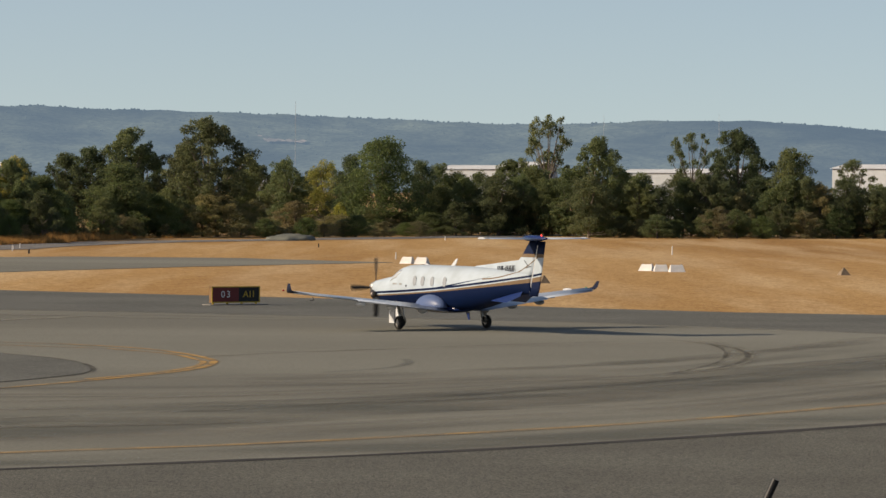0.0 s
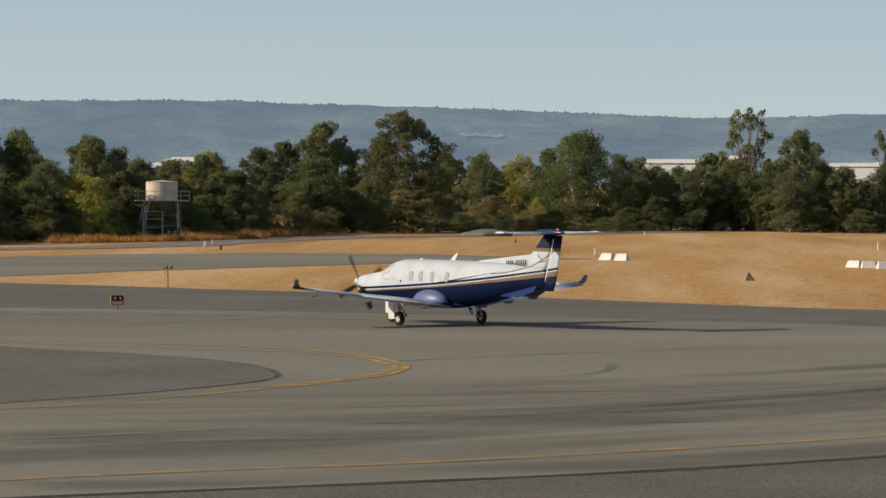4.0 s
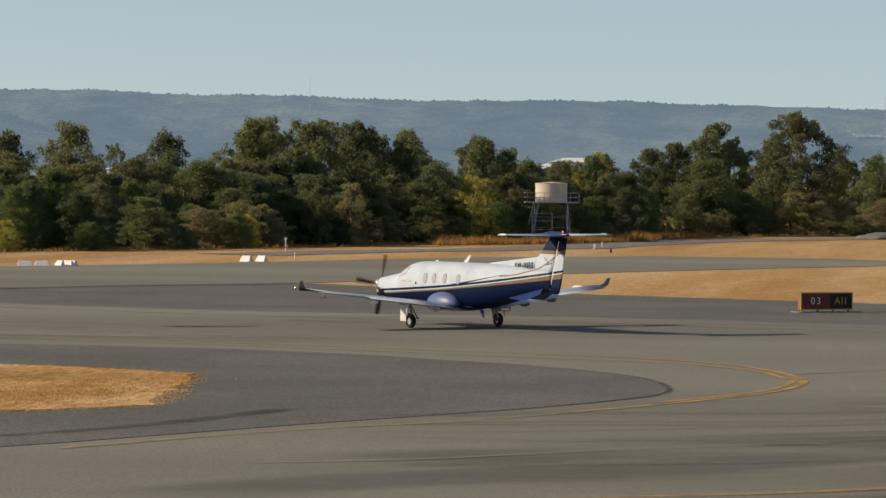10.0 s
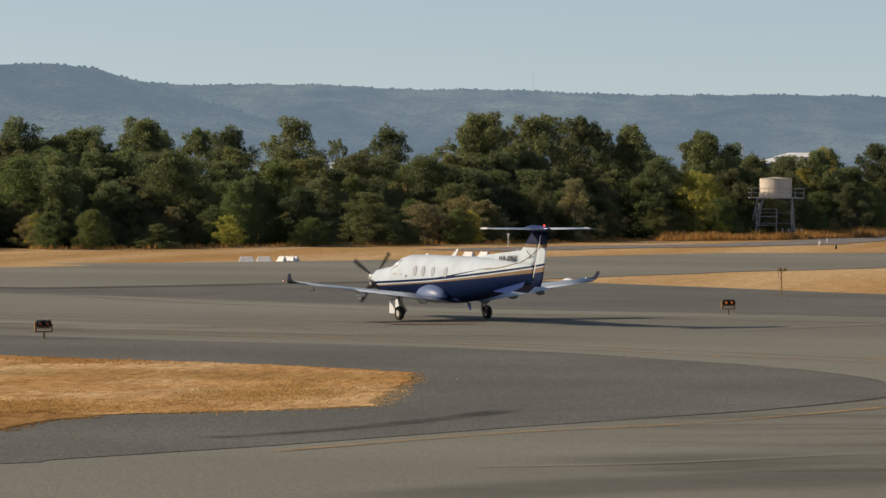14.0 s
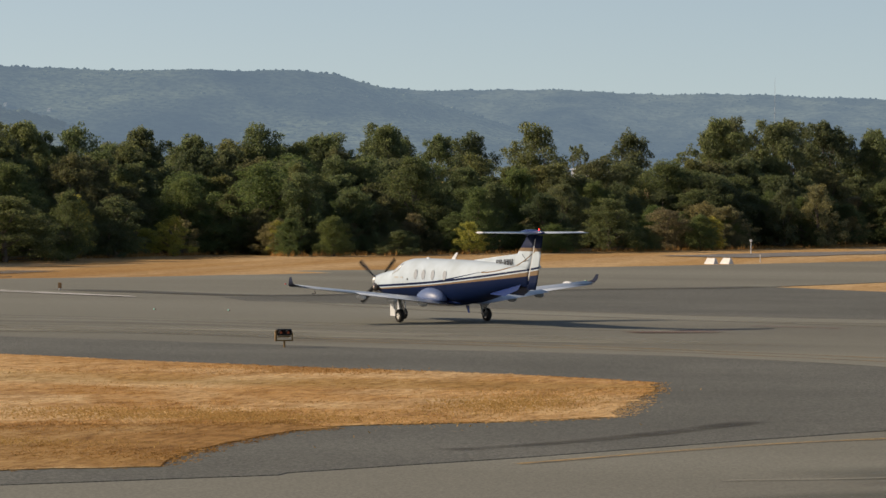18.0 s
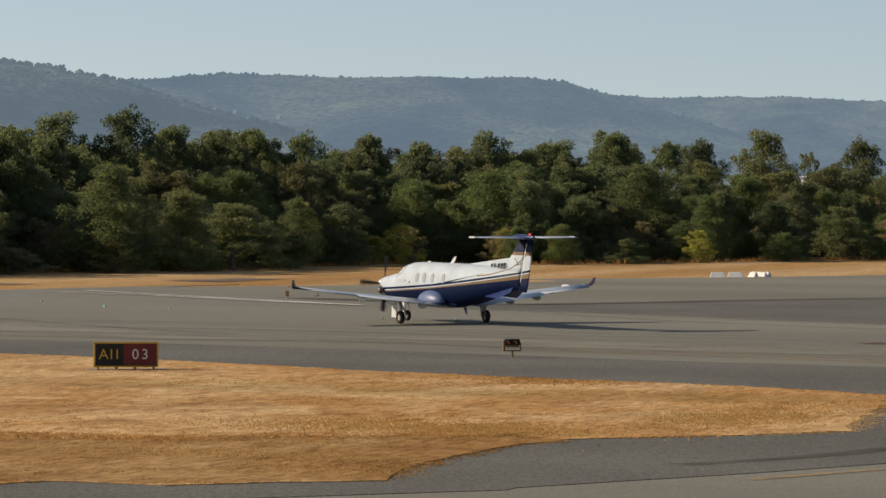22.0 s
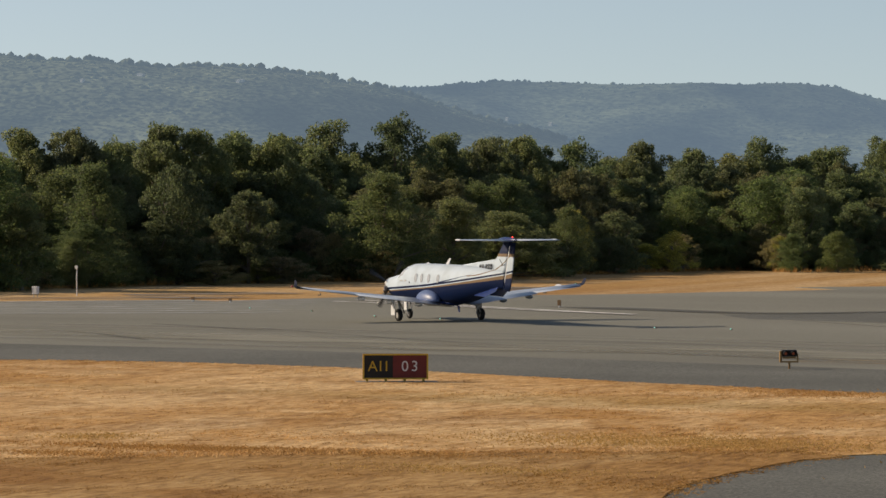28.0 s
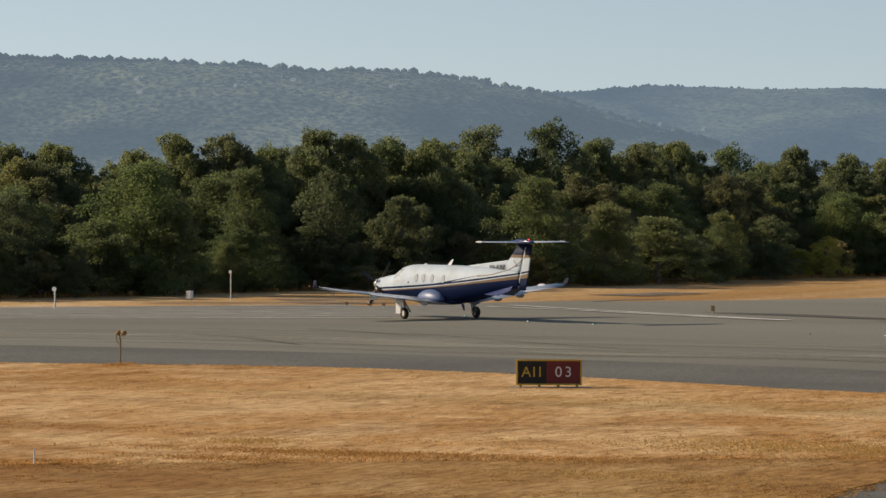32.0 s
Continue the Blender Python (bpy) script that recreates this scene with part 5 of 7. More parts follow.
# the dark blue paint, lightened by a broad sky reflection put into the colour
FAIRING = surface("fairing_sky_reflection", [(0.3, (0.07, 0.105, 0.21)), (0.7, (0.09, 0.125, 0.24))], 1.0, 20.0, rough=0.4, dark=0.05, bump_by=0.02)
LETTER = surface("faded_black_lettering", [(0.3, (0.06, 0.063, 0.07)), (0.7, (0.08, 0.083, 0.09))], 3.0, 20.0, rough=0.5)
TYRE = surface("tyre_rubber", [(0.3, (0.018, 0.017, 0.016)), (0.7, (0.035, 0.033, 0.03))], 3.0, 25.0)
STEEL = surface("gear_steel", [(0.3, (0.35, 0.34, 0.32)), (0.7, (0.5, 0.49, 0.47))], 3.0, 25.0, rough=0.4, metal=0.7, dark=0.15)
BLADE = surface("propeller_black", [(0.3, (0.02, 0.02, 0.02)), (0.7, (0.035, 0.034, 0.033))], 3.0, 25.0, rough=0.4, dark=0.2)
EXHAUST = surface("exhaust_steel", [(0.3, (0.10, 0.08, 0.07)), (0.7, (0.2, 0.17, 0.15))], 3.0, 25.0, rough=0.45, metal=0.8)


def loft(bm, rings, caps=True):
    vs = [[bm.verts.new(p) for p in r] for r in rings]
    n = len(vs[0])
    for a, b in zip(vs, vs[1:]):
        for i in range(n):
            bm.faces.new((a[i], a[(i + 1) % n], b[(i + 1) % n], b[i]))
    if caps:
        bm.faces.new(vs[0][::-1])
        bm.faces.new(vs[-1])
    bmesh.ops.recalc_face_normals(bm, faces=bm.faces[:])
    return bm


def body_ring(x, lo, hi, hw, n=28, sq=2.3):
    out = []
    for i in range(n):
        a = 2 * math.pi * i / n
        c, s = math.cos(a), math.sin(a)
        out.append((x, hw * math.copysign(abs(c) ** (2 / sq), c), (lo + hi) / 2 + (hi - lo) / 2 * math.copysign(abs(s) ** (2 / sq), s)))
    return out


BODY = [(5.62, 1.40, 1.97, 0.29), (5.5, 1.28, 2.02, 0.37), (5.0, 1.10, 2.09, 0.51), (4.4, 0.98, 2.18, 0.65), (3.9, 0.93, 2.24, 0.72), (3.55, 0.90, 2.33, 0.76), (3.2, 0.88, 2.52, 0.8), (2.85, 0.86, 2.68, 0.83), (2.4, 0.84, 2.77, 0.85),
        (1.5, 0.83, 2.80, 0.86), (0.5, 0.83, 2.80, 0.86), (-0.8, 0.83, 2.80, 0.86), (-2.0, 0.85, 2.80, 0.86), (-2.8, 0.92, 2.79, 0.83), (-3.6, 1.05, 2.77, 0.76), (-4.4, 1.22, 2.74, 0.66), (-5.2, 1.42, 2.70, 0.53),
        (-6.0, 1.60, 2.64, 0.37), (-6.6, 1.68, 2.58, 0.23), (-7.0, 1.72, 2.52, 0.11), (-7.12, 1.76, 2.48, 0.05)]


def hull(x, a, grow=1.0):
    """The point of the fuselage skin at x, at the angle a above the left side."""
    xs = [s[0] for s in BODY][::-1]
    lo, hi, hw = (float(np.interp(x, xs, [s[k] for s in BODY][::-1])) for k in (1, 2, 3))
    c, s = math.cos(a), math.sin(a)
    return x, hw * grow * math.copysign(abs(c) ** (2 / 2.3), c), (lo + hi) / 2 + (hi - lo) / 2 * grow * math.copysign(abs(s) ** (2 / 2.3), s)


def aerofoil(chord, thick, n=9):
    """Closed outline, leading edge at x = 0, trailing edge at x = -chord."""
    up, lo = [], []
    for i in range(n + 1):
        t = (1 - math.cos(math.pi * i / n)) / 2
        y = thick * chord * (1.485 * math.sqrt(t) - 0.63 * t - 1.758 * t * t + 1.4215 * t ** 3 - 0.518 * t ** 4)
        up.append((-t * chord, y * 1.1))
        lo.append((-t * chord, -y * 0.85))
    return up[::-1] + lo[1:-1]


def wing_ring(le, y, z, chord, thick, a=0.0):
    return [(le + px, y, z + pz) if not a else (le + px, y - pz * math.sin(a), z + pz * math.cos(a)) for px, pz in aerofoil(chord, thick)]


def wing_at(y):
    s = abs(y) / 7.6
    return 1.45 - 0.95 * s, 0.88 + 0.105 * abs(y), 2.75 - 1.7 * s, 0.15 - 0.03 * s   # leading edge, height, chord, thickness


def aeroplane():
    top = thing("aeroplane", Matrix(), "white and dark blue single-propeller business aeroplane with gold stripes, taxiing", "aeroplane")
    bm = loft(bmesh.new(), [body_ring(*s) for s in BODY])
    fus = part("fuselage", bm, LIVERY, top, "white upper and dark blue lower fuselage with gold stripe", True)
    # belly and wing-root fairings
    for s in (1, -1):
        bm = ball(bmesh.new(), (-0.30, s * 0.80, 1.00), 1.15, 0.42, 0.54, 24, 16)
        for v in bm.verts:                                   # it sits on the wing, with a flat foot
            v.co.z = max(v.co.z, 0.97)
        part("wing_root_fairing", bm, FAIRING, top, "glossy dark blue wing-root fairing, sky reflection painted in", True)
    part("belly_fairing", ball(bmesh.new(), (0.1, 0, 0.93), 2.4, 0.72, 0.22, 20, 10), AIR_BLUE, top, "dark blue belly fairing", True)
    # engine cowl details
    bm = loft(bmesh.new(), [[(x, 0.30 * math.cos(a) * k, 1.16 + 0.13 * math.sin(a) * k) for a in [2 * math.pi * i / 14 for i in range(14)]] for x, k in ((5.66, 0.8), (5.6, 1.0), (5.1, 1.05), (4.6, 0.8))])
    part("chin_intake", bm, BLACK, top, "black air intake under the spinner", True)
    for s in (1, -1):
        bm = rod(bmesh.new(), (5.25, s * 0.5, 1.5), (4.75, s * 0.74, 1.36), 0.11, 0.13, 12)
        part("exhaust_stub", bm, EXHAUST, top, "sooty steel exhaust stub", True)
    # windscreen and cabin windows
    for s in (1, -1):
        for name, x0, x1, a0, a1, skew, label in (("windscreen", 3.50, 2.98, 56, 87, 0.0, "curved windscreen glass with glare painted in pale"), ("cockpit_side_window", 3.30, 2.70, 24, 50, 0.22, "cockpit side window with glare painted in pale")):
            bm = bmesh.new()
            grid = []
            for i in range(6):
                row = []
                for k in range(5):
                    x = x0 + (x1 - x0) * i / 5 - skew * k / 4
                    q = hull(x, radians(a0 + (a1 - a0) * k / 4), 1.012)
                    row.append(bm.verts.new((q[0], s * q[1], q[2])))
                grid.append(row)
            for g0, g1 in zip(grid, grid[1:]):
                for k in range(4):
                    bm.faces.new((g0[k], g0[k + 1], g1[k + 1], g1[k]))
            bmesh.ops.recalc_face_normals(bm, faces=bm.faces[:])
            bmesh.ops.solidify(bm, geom=bm.faces[:], thickness=0.012)
            part(name, bm, SCREEN_GLASS, fus, label, True)
    for s in (1, -1):
        for wx in (1.05, 0.38, -0.42, -1.45):
            bm = bmesh.new()
            bmesh.ops.create_cone(bm, cap_ends=True, segments=20, radius1=0.225, radius2=0.215, depth=0.014,
                                  matrix=Matrix.LocRotScale((wx, s * 0.842, 2.1), Euler((radians(90 + s * 7), 0, 0)), (0.66, 1.0, 1)))
            part("cabin_window", bm, CABIN_GLASS, fus, "oval cabin window with sky reflection painted in grey")
        # small lettering below the cockpit and a round port
        for wx, wz, w in ((2.75, 1.93, 0.34), (2.25, 1.93, 0.2)):
            q = hull(wx, math.asin(0.12), 1.006)
            ob = part("lettering_bar", box(bmesh.new(), -w / 2, w / 2, -0.008, 0.008, -0.035, 0.035), STEEL, fus, "small grey lettering bar")
            ob.matrix_local = Matrix.LocRotScale((wx, s * q[1], wz), Euler((s * radians(4), 0, 0)), None)
        q = hull(1.75, math.asin(0.1), 1.004)
        bm = bmesh.new()
        bmesh.ops.create_cone(bm, cap_ends=True, segments=12, radius1=0.05, radius2=0.05, depth=0.016, matrix=Matrix.LocRotScale((1.75, s * q[1], 1.86), Euler((radians(90), 0, 0)), None))
        part("static_port", bm, BLACK, fus, "small dark round port")
        # registration shown as plain bars
        for i, wx in enumerate((-4.72, -4.96, -5.14, -5.34, -5.58, -5.82)):
            tall = 0.14 if i != 2 else 0.02
            bm = box(bmesh.new(), -0.066, -0.042, -0.02, 0.02, -tall, tall)
            box(bm, 0.042, 0.066, -0.02, 0.02, -tall, tall)
            box(bm, -0.042, 0.042, -0.02, 0.02, -0.014, 0.014)
            ob = part("registration_bar", bm, LETTER, fus, "dark lettering bar")
            ob.matrix_local = Matrix.LocRotScale((wx, s * (0.15 - (-4.7 - wx) * 0.03), 2.72 + 0.05 * (-4.7 - wx)), Euler((s * radians(10), radians(4), s * radians(2))), None)
        for wx, wz, tilt in ((-6.95, 2.86, 12), (-6.8, 3.0, -38)):
            ob = part("fin_mark", box(bmesh.new(), -0.22, 0.22, -0.012, 0.012, -0.008, 0.008), LETTER, fus, "dark thin stroke of the fin emblem")
            ob.matrix_local = Matrix.LocRotScale((wx, s * 0.062, wz), Euler((0, radians(tilt), 0)), None)
    # wings
    for s in (1, -1):
        rings = []
        for y in (0.5, 2.0, 4.0, 6.0, 7.6):
            le, z, c, th = wing_at(y)
            rings.append(wing_ring(le, s * y, z, c * (0.72 if y < 7.6 else 1.0), th))
        bm = loft(bmesh.new(), rings)
        wing = part("wing", bm, WING_SKIN, top, "pale blue-grey wing", True)
        bm = loft(bmesh.new(), [wing_ring(0.5, s * 7.6, 1.679, 1.05, 0.12), wing_ring(0.22, s * 7.76, 1.706, 0.62, 0.10, s * 0.5), wing_ring(0.0, s * 7.88, 1.80, 0.40, 0.09, s * 1.1), wing_ring(-0.20, s * 7.95, 2.06, 0.22, 0.08, s * 1.4)])
        part("winglet", bm, WINGLET, wing, "slate blue winglet", True)
        # flap, drooped, and aileron behind the wing box
        for name, y0, y1, drop in (("flap", 0.85, 4.9, 0.06), ("aileron", 4.95, 7.55, 0.03)):
            rings = []
            for y in (y0, y1):
                le, z, c, th = wing_at(y)
                back = 0.12 + 0.42 * (4.9 - y) / 4.05 if name == "flap" else 0.0      # the lowered flap reaches further aft towards the root
                deep = c * 0.36 + back
                rings.append([(le - c * 0.70 + px, s * y, z - 0.02 - (drop + 0.12 * back) * (-px / deep) + pz) for px, pz in aerofoil(deep, 0.10)])
            part(name, loft(bmesh.new(), rings), WING_SKIN, wing, "grey lowered flap" if name == "flap" else "", True)
        for y in (1.6, 3.1, 4.6):
            le, z, c, th = wing_at(y)
            part("flap_track_fairing", ball(bmesh.new(), (le - c * 0.88, s * y, z - 0.2), 0.42, 0.09, 0.13, 12, 8), AIR_WHITE, wing, "", True)
        le, z, c, th = wing_at(6.2)
        bm = rod(bmesh.new(), (le + 0.0, s * 6.2, z - 0.10), (le - 0.1, s * 6.2, z - 0.22), 0.02)
        rod(bm, (le - 0.1, s * 6.2, z - 0.22), (le + 0.25, s * 6.2, z - 0.24), 0.022)
        part("probe", bm, BLACK, wing)
        if s < 0:
            le, z, c, th = wing_at(6.9)
            part("radar_pod", ball(bmesh.new(), (le - 0.05, s * 6.9, z + 0.02), 0.4, 0.12, 0.11, 16, 10), AIR_WHITE, wing, "white radar pod on the wing", True)
        part("tip_light", ball(bmesh.new(), (0.42, s * 7.8, 1.742), 0.06, 0.05, 0.04, 10, 6), LENS_GREEN if s < 0 else LENS_RED, wing, "")
    # tail
    def fin_ring(z, le, hinge, te, front):
        c, h = le - te, (le - hinge) / (le - te)
        ts = [h * (1 - math.cos(math.pi * 0.5 * i / 7)) for i in range(8)] if front else [h + (1 - h) * i / 5 for i in range(6)]
        half = [0.05 * c * (1.485 * math.sqrt(t) - 0.63 * t - 1.758 * t * t + 1.4215 * t ** 3 - 0.518 * t ** 4) + 0.004 for t in ts]
        return [(le - t * c, y, z) for t, y in zip(ts, half)] + [(le - t * c, -y, z) for t, y in zip(reversed(ts), reversed(half))]
    FIN = [(2.3, -5.2, -7.17, -7.84), (2.75, -5.72, -7.31, -7.93), (3.4, -6.4, -7.50, -8.06), (3.96, -6.95, -7.67, -8.18)]
    fin = part("fin", loft(bmesh.new(), [fin_ring(*f, True) for f in FIN]), FIN_LIVERY, top, "swept white fin with blue top", True)
    FOOT = [(1.62, -5.2, -6.97, -7.62), (1.98, -5.2, -7.07, -7.76)]
    part("rudder", loft(bmesh.new(), [fin_ring(*f, False) for f in FOOT + FIN]), FIN_LIVERY, top, "rudder striped blue, gold and white", True)
    bm = bmesh.new()
    for s in (1, -1):
        loft(bm, [[(x + u * 0.028, s * v, z) for u, v in ((1, 0.0), (1, y), (-1, y), (-1, 0.0))] for x, z, y in ((-7.03, 1.80, 0.056), (-7.62, 3.80, 0.03))])
    part("hinge_line", bm, AIR_WHITE, fin, "bright strip along the rudder hinge")
    bm = bmesh.new()
    loft(bm, [[(-2.6, 0.01, 2.81), (-2.6, -0.01, 2.81), (-2.65, -0.05, 2.74), (-2.65, 0.05, 2.74)], [(-6.3, 0.02, 3.16), (-6.3, -0.02, 3.16), (-6.2, -0.05, 2.5), (-6.2, 0.05, 2.5)]])
    part("dorsal_fin", bm, FIN_LIVERY, top, "white dorsal fin")
    for s in (1, -1):
        bm = loft(bmesh.new(), [wing_ring(-6.72, s * 0.05, 4.06, 1.05, 0.10), wing_ring(-7.0, s * 2.45, 4.08, 0.66, 0.09), wing_ring(-7.05, s * 2.6, 4.08, 0.5, 0.05)])
        part("tailplane", bm, WING_SKIN, top, "pale blue-grey tailplane", True)
        bm = loft(bmesh.new(), [wing_ring(-7.76, s * 0.12, 4.05, 0.45, 0.08), wing_ring(-7.66, s * 2.5, 4.07, 0.32, 0.07)])
        part("elevator", bm, WING_SKIN, top, "", True)
        part("balance_horn", ball(bmesh.new(), (-7.2, s * 2.56, 4.08), 0.34, 0.06, 0.05, 12, 6), AIR_WHITE, top, "", True)
        bm = bmesh.new()
        loft(bm, [[(-4.6, s * 0.40, 1.40), (-6.7, s * 0.16, 1.84), (-6.7, s * 0.19, 1.80), (-4.6, s * 0.43, 1.36)], [(-5.9, s * 0.47, 1.34), (-6.7, s * 0.30, 1.62), (-6.7, s * 0.32, 1.60), (-5.9, s * 0.49, 1.32)]])
        part("ventral_strake", bm, AIR_BLUE, top)
    bm = loft(bmesh.new(), [[(x, r * math.cos(a), 4.08 + r * 0.9 * math.sin(a)) for a in [2 * math.pi * i / 12 for i in range(12)]] for x, r in ((-6.4, 0.03), (-6.6, 0.1), (-7.0, 0.15), (-7.8, 0.13), (-8.2, 0.06), (-8.3, 0.02))])
    part("tail_bullet", bm, AIR_BLUE, top, "dark blue bullet fairing", True)
    part("beacon", ball(bmesh.new(), (-7.85, 0, 4.21), 0.04, 0.03, 0.035, 10, 8), BEACON, top, "red anti-collision beacon")
    # aerials and drain mast
    bm = loft(bmesh.new(), [[(-0.6, 0.02, 2.76), (-0.6, -0.02, 2.76), (-0.95, -0.02, 2.76), (-0.95, 0.02, 2.76)], [(-1.05, 0.01, 3.1), (-1.05, -0.01, 3.1), (-1.2, -0.01, 3.1), (-1.2, 0.01, 3.1)]])
    part("blade_aerial", bm, AIR_WHITE, top, "white swept blade aerial")
    part("aerial_button", ball(bmesh.new(), (1.35, 0, 2.79), 0.16, 0.06, 0.06, 10, 6), AIR_WHITE, top, "", True)
    bm = loft(bmesh.new(), [[(-1.9, 0.02, 0.8), (-1.9, -0.02, 0.8), (-2.15, -0.02, 0.8), (-2.15, 0.02, 0.8)], [(-2.1, 0.01, 0.48), (-2.1, -0.01, 0.48), (-2.22, -0.01, 0.48), (-2.22, 0.01, 0.48)]])
    part("belly_aerial", bm, AIR_BLUE, top, "")
    # undercarriage
    wheels = []
    for name, x, y, r, w in (("main_wheel", 0.0, 2.26, 0.30, 0.22), ("main_wheel", 0.0, -2.26, 0.30, 0.22), ("nose_wheel", 3.48, 0.0, 0.25, 0.17)):
        hub = new(name)
        hub.parent = top
        hub.location = (x, y, r)
        bm = bmesh.new()
        prof = [(0.52 * r, -w / 2), (0.8 * r, -w / 2), (0.96 * r, -w * 0.32), (r, 0), (0.96 * r, w * 0.32), (0.8 * r, w / 2), (0.52 * r, w / 2)]
        loft(bm, [[(p * math.cos(a), q, p * math.sin(a)) for p, q in prof] for a in [2 * math.pi * i / 24 for i in range(25)]], caps=False)
        part("tyre", bm, TYRE, hub, "", True)
        bm = bmesh.new()
        bmesh.ops.create_cone(bm, cap_ends=True, segments=20, radius1=0.54 * r, radius2=0.54 * r, depth=w * 0.7, matrix=Euler((radians(90), 0, 0)).to_matrix().to_4x4())
        for k in range(5):
            a = 2 * math.pi * k / 5
            ball(bm, (0.36 * r * math.cos(a), w * 0.36, 0.36 * r * math.sin(a)), 0.03, 0.02, 0.03, 6, 4)
        part("rim", bm, STEEL, hub)
        wheels.append((hub, r))
        if y:
            s = 1 if y > 0 else -1
            bm = rod(bmesh.new(), (0.12, y - s * 0.17, 0.34), (0.32, y - s * 0.12, 1.15), 0.055, 0.075)
            rod(bm, (0, y - s * 0.2, r), (0, y + s * 0.02, r), 0.05)
            rod(bm, (-0.28, y - s * 0.17, 0.40), (0.28, y - s * 0.14, 1.0), 0.04)
            rod(bm, (0, y - s * 0.17, r), (0.14, y - s * 0.17, 0.36), 0.06)
            part("gear_leg", bm, STEEL, top, "steel trailing-link gear leg")
            bm = box(bmesh.new(), 0.18, 0.62, y + s * 0.12 - 0.015, y + s * 0.12 + 0.015, 0.28, 1.08, 0.012)
            part("gear_door", bm, AIR_WHITE, top, "white gear door on the leg")
        else:
            bm = rod(bmesh.new(), (3.48, 0.12, r), (3.62, 0.08, 0.95), 0.035)
            rod(bm, (3.48, -0.12, r), (3.62, -0.08, 0.95), 0.035)
            rod(bm, (3.48, -0.14, r), (3.48, 0.14, r), 0.04)
            part("nose_gear_leg", bm, STEEL, top, "steel nose gear fork")
            bm = box(bmesh.new(), 3.3, 3.6, 0.24, 0.27, 0.42, 0.92, 0.01)
            part("nose_gear_door", bm, AIR_WHITE, top)
    # propeller: hub with spinner and four blades
    prop = new("propeller")
    prop.parent = top
    prop.location = (5.78, 0, 1.69)
    bm = loft(bmesh.new(), [[(x, r * math.cos(a), r * math.sin(a)) for a in [2 * math.pi * i / 18 for i in range(18)]] for x, r in ((-0.14, 0.30), (0.0, 0.29), (0.15, 0.25), (0.3, 0.17), (0.4, 0.09), (0.46, 0.02))])
    part("spinner", bm, STEEL, prop, "polished metal spinner cone", True)
    for k in range(4):
        bm = loft(bmesh.new(), [[(0.5 * c * math.sin(tw) * u + th * v, -0.5 * c * math.cos(tw) * u, rr) for u, v in ((1, 0), (0.3, 1), (-0.6, 0.8), (-1, 0), (-0.3, -0.6), (0.5, -0.6))]
                               for rr, c, tw, th in ((0.2, 0.12, 1.0, 0.05), (0.45, 0.20, 0.85, 0.04), (0.8, 0.25, 0.65, 0.025), (1.1, 0.24, 0.5, 0.018), (1.28, 0.2, 0.42, 0.012), (1.335, 0.12, 0.4, 0.008))])
        bmesh.ops.rotate(bm, verts=bm.verts[:], cent=(0, 0, 0), matrix=Euler((radians(90 * k), 0, 0)).to_matrix())
        part("blade", bm, BLADE, prop, "black propeller blade", True)
    return top, prop, wheels


PLANE, PROPELLER, WHEELS = aeroplane()
# seconds, x, y, heading
TAXI = [
    (0, 1.73, 162.16, 121.82),
    (3, -4.69, 166.80, 128.77),
    (6, -12.51, 167.65, 133.81),
    (9, -20.84, 168.62, 133.26),
    (11, -26.45, 171.29, 132.15),
    (13, -31.75, 172.51, 132.90),
    (17, -42.96, 174.48, 136.42),
    (19, -48.98, 176.32, 135.81),
    (21, -55.20, 179.01, 137.21),
    (23, -61.51, 182.42, 137.35),
    (25.5, -69.34, 187.45, 136.30),
    (28, -76.07, 190.64, 138.14),
    (30, -81.87, 194.62, 142.53),
    (32, -87.46, 197.51, 148.69),
]


